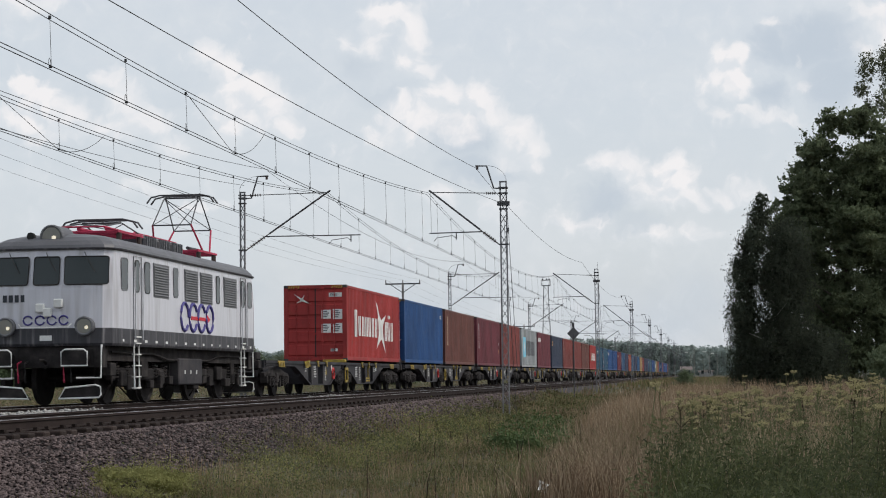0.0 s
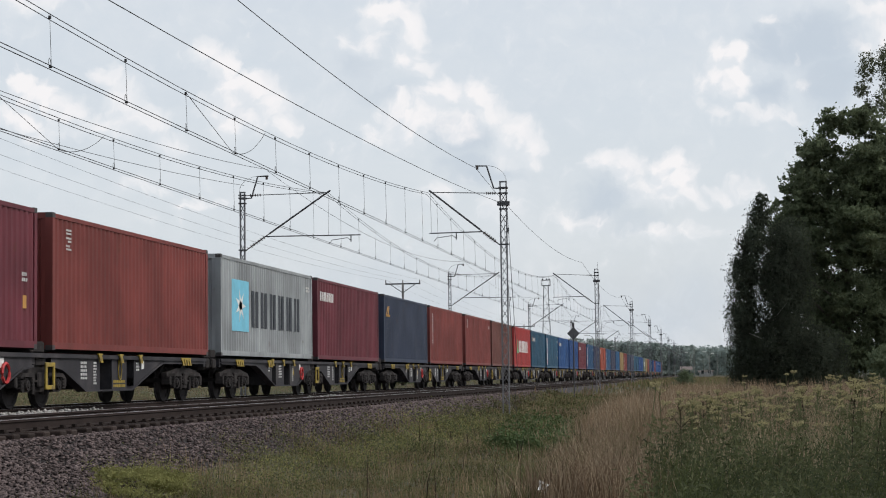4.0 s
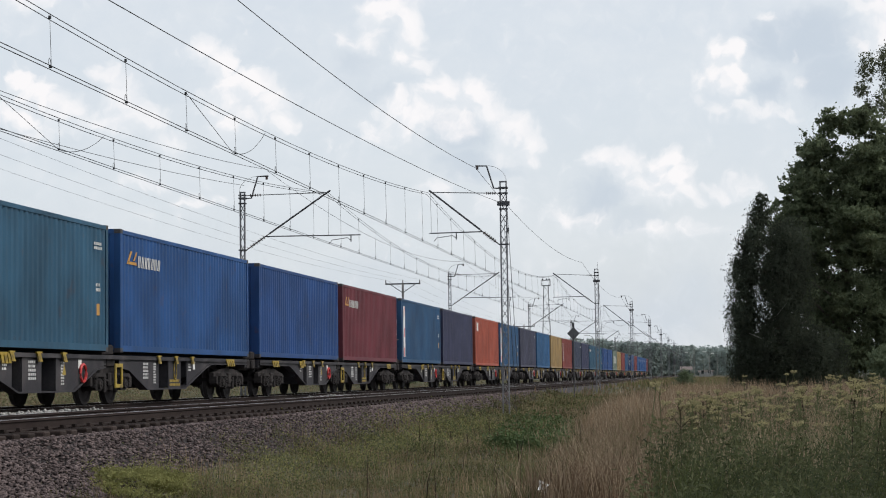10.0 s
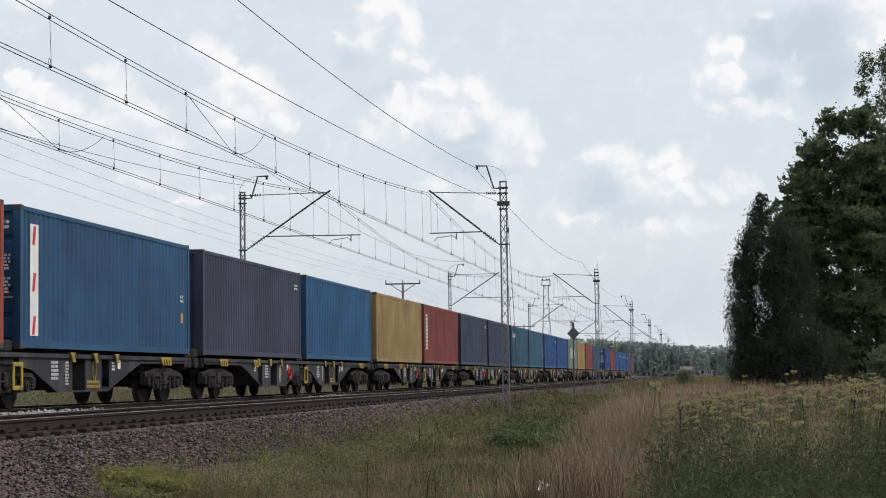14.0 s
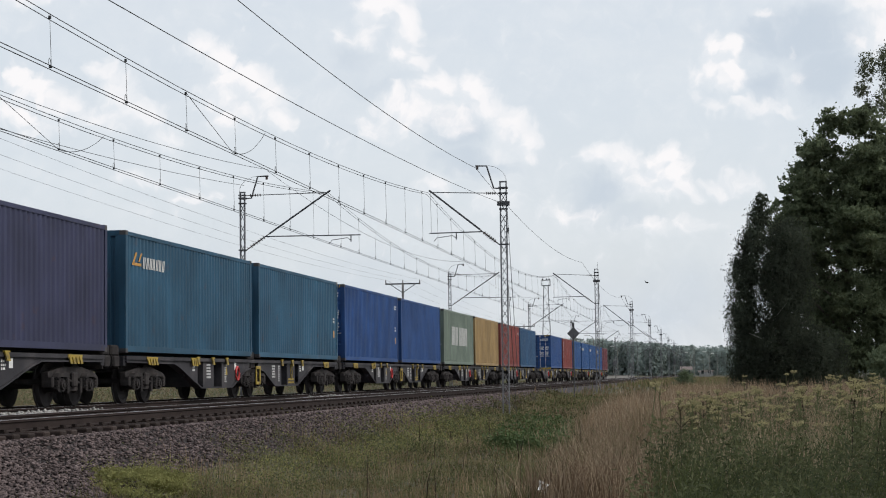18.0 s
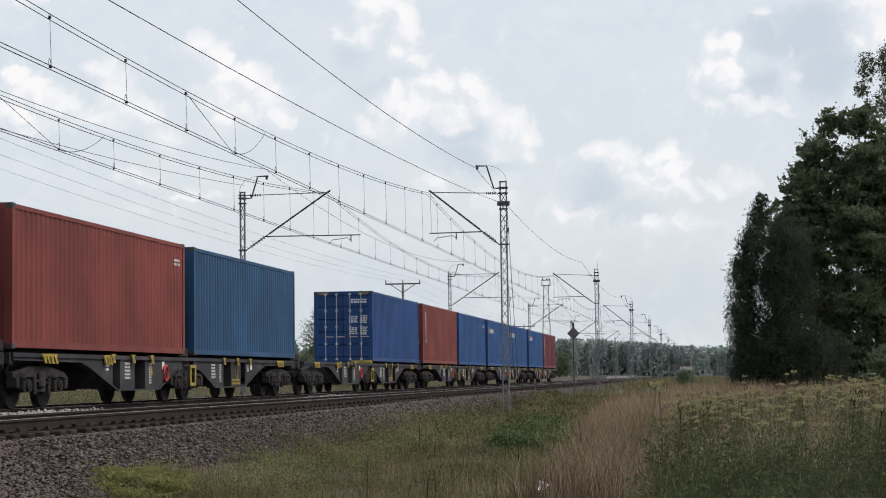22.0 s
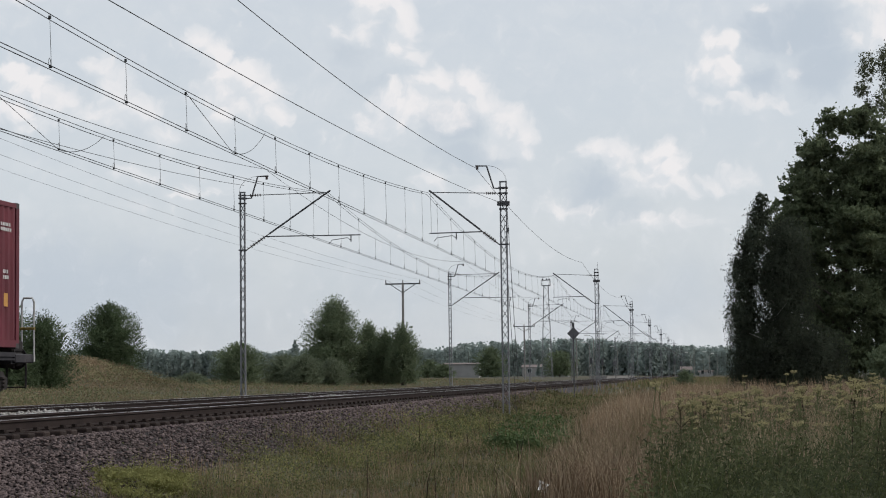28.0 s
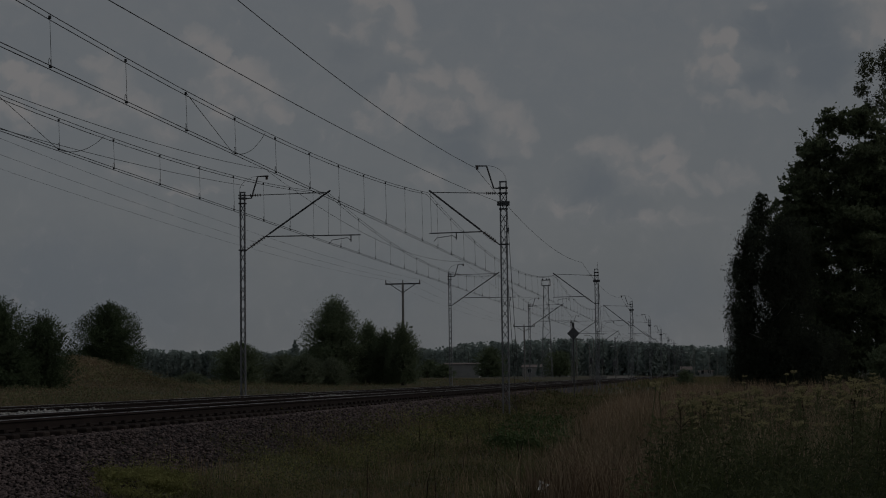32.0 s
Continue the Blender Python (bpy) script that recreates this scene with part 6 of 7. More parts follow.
BROWN_STALK = leafy("brown_dry_stalks", (0.135, 0.092, 0.060), (0.215, 0.150, 0.098), 0.5, 0.4, 0.3)
PALE_STALK = leafy("pale_dry_stalks", (0.31, 0.238, 0.16), (0.45, 0.355, 0.25), 0.5, 0.35, 0.3)
tan_strip = lambda x, y: 0.52 - 0.004 * (y - 22) + 0.2 * np.sin(y * 0.7) - abs(x + 1.2 + 0.036 * (y - 22))
herbs("ditch_herbs", 90000, -9.0, -2.0, 19, 110, 0.20, 0.036, HERB_OLIVE, "low olive-brown herbs covering the ditch")
herbs("ditch_herbs", 70000, -9.0, -2.0, 19, 110, 0.24, 0.042, HERB_GREEN, "low green herbs in patches in the ditch", lambda x, y: patch(x, y, 0.9) - 0.05)
herbs("ditch_herbs", 16000, -8.0, -2.0, 19, 70, 0.22, 0.036, HERB_GREY, "greyish dry herbs in the ditch", lambda x, y: patch(x, y, 0.7, 6.0) - 0.45)
herbs("yellow_herbs", 30000, -9.2, -5.0, 24, 60, 0.32, 0.03, GOLDEN, "yellow-green flowering herbs in patches on the bank", lambda x, y: patch(x, y, 0.75, 2.6) - 0.35)
herbs("yellow_herbs", 26000, -8.7, -5.2, 27, 62, 0.55, 0.034, GOLDEN, "tall yellow-green herbs along the foot of the ballast", lambda x, y: 0.9 - abs(x - bank_limit(y) - 1.1) + 0.4 * patch(x, y, 0.9, 1.7))
herbs("ditch_herbs", 22000, -8.7, -4.6, 26, 66, 0.5, 0.040, HERB_GREEN, "tall green herbs along the foot of the ballast", lambda x, y: 0.8 - abs(x - bank_limit(y) - 1.5) + 0.5 * patch(x, y, 0.8, 4.1))
sow("rusty_grass", 9000, -9.0, -5.0, 24, 60, 0.2, 0.5, 0.007, GRASS_RUST, "rust-brown seed grass on the bank", lambda x, y: patch(x, y, 0.8, 5.0) - 0.5)
sow("ditch_grass", 50000, -9.0, -1.8, 19, 110, 0.10, 0.30, 0.008, GRASS_OLIVE, "olive-green uncut grass in the trackside ditch")
sow("ditch_grass", 26000, -9.0, -1.8, 19, 110, 0.12, 0.36, 0.009, GRASS_GREEN, "fresh green grass in the trackside ditch", lambda x, y: patch(x, y, 0.8) - 0.2)
sow("dry_grass", 9000, -8.0, -2.0, 19, 80, 0.25, 0.5, 0.006, GRASS_DRY, "sparse pale dry grass stalks on the bank", lambda x, y: patch(x, y, 0.6, 2.0) - 0.5, 0.3)
sow("rusty_grass", 20000, -8.6, -2.0, 22, 120, 0.15, 0.42, 0.008, GRASS_RUST, "reddish brown dry grass in the ditch", lambda x, y: patch(x, y, 0.5, 4.0) - 0.35)
sow("dry_grass", 32000, -5.0, -0.6, 19, 90, 0.2, 0.7, 0.006, PALE_STALK, "dense pale pinkish dry grass along the bank edge", tan_strip, 0.6, 1.4)
sow("rusty_grass", 30000, -4.2, -0.4, 19, 120, 0.3, 0.6, 0.008, BROWN_STALK, "brown dry grass along the bank edge", lambda x, y: tan_strip(x, y) + 0.2, 0.4, 1.4)
herbs("meadow_herbs", 50000, -0.6, 4.2, 16.5, 36, 0.62, 0.062, HERB_DARK, "dense dark green herbs of the meadow", lambda x, y: 1.4 + 0.5 * patch(x, y, 0.9, 1.0) - 0.06 * (y - 20) + 0.2 * x, 1.2, 0.2)
herbs("meadow_herbs", 54000, -0.75, 6, 16.5, 56, 0.7, 0.058, HERB_GREEN, "green leafy herbs of the meadow", lambda x, y: patch(x, y, 0.8, 2.0) + 0.1, 1.3, 0.3)
sow("meadow_grass", 26000, -0.6, 6, 16.5, 50, 0.35, 0.72, 0.010, GRASS_GREEN, "tall green meadow grass", lambda x, y: patch(x, y, 0.7, 1.0) + 0.3, 0.4, 1.3)
sow("meadow_grass", 26000, -2.2, 10, 30, 120, 0.35, 0.72, 0.009, GRASS_RUST, "tall brown dry meadow grass", None, 0.35, 1.3)
sow("meadow_grass", 14000, -2.2, 10, 26, 120, 0.35, 0.75, 0.008, GRASS_DRY, "tall pale dry meadow grass", lambda x, y: patch(x, y, 0.6, 1.5) + 0.0, 0.4, 1.3)
sow("tall_grass", 16000, -3.6, 10, 48, 76, 0.6, 1.05, 0.008, GRASS_RUST, "tall brown grass before the trees", None, 0.3, 1.0)
sow("tall_grass", 8000, -0.9, 5, 21, 42, 0.6, 1.05, 0.006, PALE_STALK, "tall pale dry stalks among the herbs", lambda x, y: patch(x, y, 0.9, 5.5) + 0.1, 0.35, 1.2)
sow("tall_grass", 3500, -0.9, 5, 24, 46, 0.6, 1.0, 0.007, GRASS_RUST, "tall brown dry stalks among the herbs", None, 0.35, 1.0)
sow("tall_grass", 24000, -3.6, 10, 44, 76, 0.6, 1.05, 0.008, PALE_STALK, "tall pale grass before the trees", lambda x, y: patch(x, y, 0.5, 3.5), 0.3, 1.0)
sow("meadow_grass", 26000, -2.0, 10, 26, 120, 0.3, 0.6, 0.010, GRASS_OLIVE, "olive meadow grass", None, 0.35, 1.3)
sow("distant_grass", 20000, -9.1, 16, 80, 420, 0.25, 0.6, 0.010, GRASS_OLIVE, "distant olive meadow grass", None, 0.3, 1.3)
sow("distant_grass", 15000, -9.0, 16, 80, 420, 0.25, 0.6, 0.010, GRASS_RUST, "distant brown meadow grass", lambda x, y: patch(x, y, 0.15, 1.0), 0.3, 1.3)
sow("dead_stalks", 80, -8.0, -2.5, 22, 60, 0.35, 0.75, 0.014, DEAD, "dark dead plant stalks standing in the ditch", None, 0.15)
sow("bent_stalks", 300, -2.2, 3.5, 19, 32, 0.5, 1.0, 0.008, GRASS_DRY, "long bent dry stalks leaning over the herbs", None, 1.0)


def beyond(name, n, h0, h1, w, mat, label, keep=None):
    y = 50 + 230 * rng.uniform(0, 1, n) ** 1.25
    x = -18.4 - (0.43 * y - 17.0) * rng.uniform(0, 1, n)
    if keep is not None:
        ok = keep(x, y) + rng.normal(0, 0.25, n) > 0
        x, y = x[ok], y[ok]
    blades(name, x, y, rng.uniform(h0, h1, len(x)), w * np.clip(y / 90, 0.8, 3), mat, label, 0.45)


def beyond_herbs(name, n, h, size, mat, label, keep=None, mound=False):
    """Soft leafy growth of the field on the other side of the railway."""
    y = 50 + 200 * rng.uniform(0, 1, n) ** 1.2
    x = -18.6 - (0.43 * y - 17.0) * rng.uniform(0, 1, n)
    if mound:
        x, y = rng.normal(-35.0, 3.2, n), rng.normal(98.5, 5.0, n)
    if keep is not None:
        ok = keep(x, y) + rng.normal(0, 0.25, n) > 0
        x, y = x[ok], y[ok]
    lift = h * rng.uniform(0, 1, len(x)) ** 1.4 * (0.75 + 0.5 * np.clip(patch(x, y, 0.35, 3.0), -1, 1))
    tagged(new(name, leaf_mesh(name, np.stack([x, y, ground_z(x, y) + lift], 1), size, 0.4, mat, -0.2, 0.35)), label, "wild herbs", kind="stuff")


FIELD_OLIVE = leafy("dull_olive_field_grass", (0.138, 0.148, 0.074), (0.180, 0.185, 0.098), 0.5, 0.35, 0.2, 0.25)
FIELD_BROWN = leafy("dull_brown_field_grass", (0.205, 0.152, 0.096), (0.250, 0.192, 0.126), 0.5, 0.35, 0.2, 0.25)
beyond("far_side_grass", 42000, 0.06, 0.26, 0.022, FIELD_OLIVE, "dull olive grass beyond the far track")
beyond("far_side_dry_grass", 40000, 0.08, 0.32, 0.020, FIELD_BROWN, "dull brown dry grass beyond the far track", lambda x, y: patch(x, y, 0.16, 1.0) - 0.1)
beyond_herbs("far_side_herbs", 110000, 0.30, 0.085, FIELD_OLIVE, "low olive herbs beyond the far track", lambda x, y: patch(x, y, 0.2, 4.0) + 0.3)
beyond_herbs("far_side_dry_herbs", 90000, 0.36, 0.08, FIELD_BROWN, "rust-brown seeding herbs beyond the far track", lambda x, y: patch(x, y, 0.22, 1.0) + 0.2)

beyond_herbs("mound_herbs", 22000, 0.45, 0.12, FIELD_BROWN, "rust-brown seeding herbs on the mound beyond the track", lambda x, y: patch(x, y, 0.5, 1.0) + 0.5, True)
beyond_herbs("mound_herbs", 18000, 0.40, 0.13, FIELD_OLIVE, "olive herbs on the mound beyond the track", lambda x, y: patch(x, y, 0.6, 4.0) + 0.3, True)

TANSY_LEAF = leafy("feathery_tansy_leaves", (0.108, 0.124, 0.060), (0.155, 0.165, 0.084), 0.5, 0.4, 0.4)


def head_mesh(seed):
    """A flat-topped cluster of small button flowers on fanned stalklets."""
    r = np.random.default_rng(seed)
    k = 9
    a, d = r.uniform(0, 6.28, k), 0.075 * np.sqrt(r.uniform(0.02, 1, k))
    tops = np.stack([np.cos(a) * d, np.sin(a) * d, 0.012 * r.normal(size=k) - 2.2 * d * d], 1)
    pts = (tops[:, None] + r.normal(size=(k, 14, 3)) * np.array([0.014, 0.014, 0.005])).reshape(-1, 3)
    return leaf_mesh("flower_head", pts, 0.019, 0.3, TANSY, 0, 0.95)


HEADS = [head_mesh(k) for k in range(4)]


def tansy(x, y, h, seed):
    """A tall herb: a stem with side stalks, feathery leaves, and flat heads of flower buttons."""
    r = random.Random(seed)
    t = empty("tansy_plant", pose(x, y, float(ground_z(x, y))))
    lean = r.uniform(-0.12, 0.12)
    bm = tube(B(), [(lean * u * u, 0.03 * math.sin(4 * u), h * u - 0.04) for u in np.linspace(0, 1, 6)], 0.0048, 5)
    tops = [(lean, 0.0, h)]
    for k in range(r.randint(0, 2)):
        a = r.uniform(0, 6.28)
        w = r.uniform(0.08, 0.16)
        tops.append((lean + w * math.cos(a), w * math.sin(a), h - r.uniform(0.02, 0.2)))
        rod(bm, (lean * 0.6, 0, h * 0.76), tops[-1], 0.004, 4)
    for x1, y1, z1 in tops:
        for k in range(6):
            rod(bm, (x1, y1, z1 - 0.07), (x1 + 0.055 * math.cos(k * 1.05), y1 + 0.055 * math.sin(k * 1.05), z1 - 0.004), 0.002, 3)
    part("stem", bm, DEAD if seed % 6 == 0 else TANSY_LEAF, t)
    n = 30
    u = np.sort(rng.uniform(0.03, 0.74, n))
    a = np.arange(n) * 2.4 + rng.uniform(-0.3, 0.3, n)
    long = 0.17 * (1.1 - 0.85 * u)
    q = np.linspace(0.15, 1, 7)
    px_ = (lean * u * u)[:, None] + np.cos(a)[:, None] * long[:, None] * q
    py_ = np.sin(a)[:, None] * long[:, None] * q
    pz_ = (h * u)[:, None] + long[:, None] * (0.55 * q - 0.55 * q * q)
    pts = np.stack([px_, py_, pz_], 2).reshape(-1, 3) + rng.normal(0, 0.007, (n * 7, 3))
    part("leaves", leaf_mesh("leaves", pts, 0.058, 0.35, TANSY_LEAF if seed % 3 else HERB_GREEN, 0.2, 0.28), None, t)
    for k, p in enumerate(tops):
        head = part("flower_head", HEADS[(k + seed) % 4], None, t, "flat dull yellow flower head")
        head.matrix_basis = pose(*p, r.uniform(-15, 15), r.uniform(-15, 15), r.uniform(0, 360)) @ Matrix.Scale(r.uniform(0.7, 1.1), 4)
        head["kind"] = "stuff"
    return tagged(t, "tall herb with flat dull yellow flower heads in the meadow", "wild flower", "tansy in the meadow")


r = random.Random(5)
made = [tansy(0.6, 22 + 0.1 * k, 0.70 + 0.025 * k, k) for k in range(24)]
for k in range(118):
    y = 20.2 + 19 * r.random() ** 1.3
    left = -0.8 + (y - 20) * 0.03
    x = r.uniform(left, 0.115 * y + 0.4)
    o = made[k] if k < 24 else r.choice(made[4:] if x > 1.3 else made[:18])
    m = pose(x, y, float(ground_z(x, y)), 0, 0, r.uniform(0, 360))
    if k < 24:
        o.matrix_basis = m
    else:
        copy_thing(o, m)

plant("yellow_herb_bush", -8.0, 25.0, -1.14, 0.5, 1.08, 14000, 0.026, GOLDEN, "low yellow-green flowering herb at the foot of the ballast", "bush", seed=61, trunk=0.012, limbs=8)
herbs("bramble_leaves", 16000, -8.2, -2.9, 36, 74, 0.42, 0.055, FERN, "fresh green bramble leaves over the ditch", lambda x, y: 1.0 - ((x + 4.4 + 0.075 * (y - 46)) / 1.1) ** 2 - ((y - 52) / 15.0) ** 2, 1.2, 0.6)
plant("bramble_bush", -4.6, 42, -1.3, 0.5, 0.5, 3000, 0.05, FERN, "fresh green bramble patch in the ditch", "bush", seed=62, trunk=0.012)
plant("bramble_bush", -3.9, 40.5, -1.25, 0.42, 0.45, 2400, 0.05, FERN, "low fresh green bramble in the ditch", "bush", seed=63, trunk=0.012)


# ---- surroundings ----
WOOD_POLE = surf("grey_weathered_pole", (0.20, 0.19, 0.18), 0.85, 0, 0.3, 2, 25, 0.3)


def utility_pole(y, h):
    t = empty("utility_pole", pose(-27.9, y, 0))
    part("pole", rod(B(), (0, 0, -0.5), (0, 0, h), 0.14, 10, 0.10), WOOD_POLE, t)
    part("crossarm", box(B(), -1.65, 1.65, -0.06, 0.06, h - 0.18, h - 0.06), DARK_STEEL, t)
    for s in (-1, 1):
        part("brace", rod(B(), (0, 0, h - 0.95), (s * 1.15, 0, h - 0.18), 0.035, 6), DARK_STEEL, t)
    for x in (-1.6, 0, 1.6):
        part("insulator", rod(B(), (x, 0, h - 0.08), (x, 0, h + 0.26), 0.06, 8, 0.035), INSULATOR, t)
    return tagged(t, "grey utility pole with a crossarm beyond the railway", "utility pole", "power line poles")


for y in (55, 170, 285, 400):
    utility_pole(y, 9.35 if y < 200 else 8.3)
for a, b, za, zb in ((55, 170, 10.05, 9.6), (170, 285, 9.6, 8.55), (285, 400, 8.55, 8.55)):
    for x in (-1.6, 0, 1.6):
        single_wire("power_line", -27.9 + x, a, za, -27.9 + x, b, zb, 0.7, 0.006, 16, "thin power line beyond the railway", "power line wires")

# trackside sign, seen from behind
t = empty("trackside_sign", pose(-7.45, 104.5, 0))
part("post", rod(B(), (0, 0, -1.2), (0, 0, 2.85), 0.04, 8), DARK_STEEL, t)
part("board", prism(B(), [(0, 2.53), (0.36, 2.9), (0, 3.27), (-0.36, 2.9)], 1, -0.015, 0.015), surf("sign_back", (0.11, 0.11, 0.115), 0.7), t, "dark diamond-shaped sign board")
part("small_plate", box(B(), -0.06, 0.06, -0.02, 0.02, 3.25, 3.5), DARK_STEEL, t)
tagged(t, "dark diamond sign on a slim steel post beside the track", "sign")

# lattice lighting tower near the station
t = empty("lighting_tower", pose(-30, 350, 0))
for sx in (-1, 1):
    for sy in (-1, 1):
        part("leg", rod(B(), (sx * 1.0, sy * 1.0, 0), (sx * 0.4, sy * 0.4, 17.6), 0.045, 6, 0.035), STEEL, t)
for k in range(14):
    z0, z1 = 17.6 * k / 14, 17.6 * (k + 1) / 14
    w0, w1 = 1.0 - 0.6 * k / 14, 1.0 - 0.6 * (k + 1) / 14
    s = 1 if k % 2 else -1
    for e in (-1, 1):
        part("brace", rod(B(), (s * w0, e * w0, z0), (-s * w1, e * w1, z1), 0.02, 5), STEEL, t)
part("platform", tube(box(B(), -0.8, 0.8, -0.8, 0.8, 17.5, 17.62), [(-0.8, -0.8, 18.6), (0.8, -0.8, 18.6), (0.8, 0.8, 18.6), (-0.8, 0.8, 18.6)], 0.04, 5, True), STEEL, t)
for sx in (-1, 1):
    for sy in (-1, 1):
        part("railing_post", rod(B(), (sx * 0.8, sy * 0.8, 17.6), (sx * 0.8, sy * 0.8, 18.6), 0.04, 5), STEEL, t)
for x in (-0.9, 0.2, 0.9):
    part("floodlight", box(B(), x * 0.7 - 0.12, x * 0.7 + 0.12, -0.12, 0.12, 18.62, 18.9, 0.04), DARK_STEEL, t)
tagged(t, "tall grey lattice lighting tower with a platform", "lighting tower")

WALL = surf("pale_rendered_wall", (0.27, 0.265, 0.255), 0.9, 0, 0.2, 0.5, 10, 0.1)
ROOFING = surf("grey_brown_roofing", (0.16, 0.13, 0.12), 0.8, 0, 0.25, 0.6, 10, 0.2)


def house(x, y, z, w, d, h, pitch, label, windows=3):
    t = empty("house", pose(x, y, z))
    part("wall", box(B(), -w / 2, w / 2, -d / 2, d / 2, -0.5, h), WALL, t)
    part("roof", prism(B(), [(-d / 2 - 0.3, h), (d / 2 + 0.3, h), (0, h + pitch)], 0, -w / 2 - 0.3, w / 2 + 0.3), ROOFING, t)
    for k in range(windows):
        cx = -w / 2 + w * (k + 0.5) / windows
        g = part("window", box(B(), cx - 0.5, cx + 0.5, -d / 2 - 0.03, -d / 2 + 0.02, 0.9, 2.1), GLASS, t)
        part("frame", tube(B(), [(cx - 0.5, -d / 2 - 0.03, 0.9), (cx + 0.5, -d / 2 - 0.03, 0.9), (cx + 0.5, -d / 2 - 0.03, 2.1), (cx - 0.5, -d / 2 - 0.03, 2.1)], 0.05, 4, True), WHITE, g)
    return tagged(t, label, "building", "far buildings")


house(-55.4, 420, 0.4, 8.2, 6, 3.0, 0.35, "low pale shed in the far field", 0)
house(-41.6, 482, 0.4, 12.0, 6, 2.4, 0.7, "low pale house behind spruces")
house(-98.0, 500, 0.5, 6.0, 6, 3.0, 2.2, "small pale house far off beyond the field", 2)
house(-6.4, 560, -0.4, 3.2, 5, 2.2, 1.0, "small pale station house beyond the bush", 2)
house(-0.6, 600, -0.4, 4.4, 5, 1.7, 0.3, "low pale shed by the far station", 2)


def street_lamp(x, y, h, label):
    t = empty("street_lamp", pose(x, y, -0.3))
    part("pole", rod(B(), (0, 0, 0), (0, 0, h), 0.09, 8, 0.06), CONCRETE, t)
    part("arm", tube(B(), [(0, 0, h), (-0.25, 0, h + 0.5), (-0.9, 0, h + 0.75)], 0.05, 6), STEEL, t)
    part("lantern", box(B(), -1.7, -0.8, -0.15, 0.15, h + 0.68, h + 0.85, 0.04), WHITE, t, "white lantern head")
    return tagged(t, label, "street lamp", "station lamps")


for x, y, h in ((-3.0, 420, 6.4), (0.4, 470, 5.6), (2.6, 520, 5.6), (-20.0, 330, 7.2), (-24.5, 390, 7.0), (-21.5, 450, 7.0), (-5.0, 560, 6.5)):
    street_lamp(x, y, h, "pale street lamp by the far station")

# level crossing gear and platform posts by the station
for k, (x, y) in enumerate(((-18.5, 330), (-18.2, 372), (-6.3, 360), (-18.6, 300), (-6.0, 430), (-20.5, 410), (-19.4, 470))):
    t = empty("signal_post", pose(x, y, -0.6))
    part("post", rod(B(), (0, 0, 0), (0, 0, 4.6 if k % 2 else 3.4), 0.055, 8), CONCRETE, t)
    part("head", box(B(), -0.22, 0.22, -0.1, 0.1, 3.0, 4.0, 0.04), DARK_STEEL, t)
    tagged(t, "slim grey signal post with a dark head near the station", "signal", "station signals")
t = empty("station_platform", pose(-21.5, 440, 0))
part("slab", box(B(), -1.6, 1.6, -70, 70, -0.9, 0.35, 0.03), CONCRETE, t)
part("edge", box(B(), 1.4, 1.65, -70, 70, 0.352, 0.4), CONCRETE, t)
tagged(t, "low concrete station platform beside the far track", "platform")

# ---- ballast stones and litter ----
n = 80000
y = 20 + 80 * rng.uniform(0, 1, n) ** 1.7
x = TRACK_NEAR - 1.6 + 4.6 * rng.uniform(0, 1, n) ** 0.7
top = np.interp(x, [TRACK_NEAR - 1.7, TRACK_NEAR + 1.62, TRACK_NEAR + 3.15], [-0.26, -0.28, -1.26])
keep = (x < bank_limit(y) + rng.normal(0.1, 0.25, n)) & ~((abs(abs(x - TRACK_NEAR) - 0.755) < 0.1)) & ~((abs(x - TRACK_NEAR) < 1.32) & (abs((y - 15.0 + 0.3) % 0.6 - 0.3) < 0.14))
x, y, top = x[keep], y[keep], top[keep]
n = len(x)
corner = np.array([(1, 0, 0), (-1, 0, 0), (0, 1, 0), (0, -1, 0), (0, 0, 1), (0, 0, -1)], float)
tri = np.array([(0, 2, 4), (2, 1, 4), (1, 3, 4), (3, 0, 4), (2, 0, 5), (1, 2, 5), (3, 1, 5), (0, 3, 5)])
size = rng.uniform(0.015, 0.042, n) * np.clip(y / 36, 1, 1.7)
q = rng.normal(size=(n, 3, 3))
q, _ = np.linalg.qr(q)
v = (corner * rng.uniform(0.6, 1.25, (n, 6, 1))) @ q * size[:, None, None] * np.array([1.15, 1.15, 0.68])
v = v + np.stack([x, y, top + size * 0.45], 1)[:, None]
f = (np.arange(n)[:, None, None] * 6 + tri[None]).reshape(-1, 3)
stones = new("ballast_stones", raw_mesh("ballast_stones", v.reshape(-1, 3), f, STONE))
tagged(stones, "loose brown-grey crushed stones of the track ballast", "ballast", kind="stuff")
n = 2600
which = rng.integers(0, 5, n)
y = np.where(which < 4, rng.normal(33.8, 1.7, n), rng.normal(62, 2.0, n))
x = rng.normal(-12.72, 0.22, n)
size = rng.uniform(0.03, 0.06, n)
PALE_STONE = surf("fresh_pale_ballast", (0.31, 0.30, 0.285), 0.9, 0, 0.2, 4, 30, 0.3, island=0.3)
q, _ = np.linalg.qr(rng.normal(size=(n, 3, 3)))
v = (corner * rng.uniform(0.6, 1.25, (n, 6, 1))) @ q * size[:, None, None]
v = v + np.stack([x, y, -0.24 + rng.uniform(0, 0.22, n) * np.exp(-((x + 12.72) / 0.3) ** 2)], 1)[:, None]
f = (np.arange(n)[:, None, None] * 6 + tri[None]).reshape(-1, 3)
heap = new("pale_ballast_stones", raw_mesh("pale_ballast_stones", v.reshape(-1, 3), f, PALE_STONE))
tagged(heap, "fresh pale stones heaped between the two tracks", "ballast", kind="stuff")

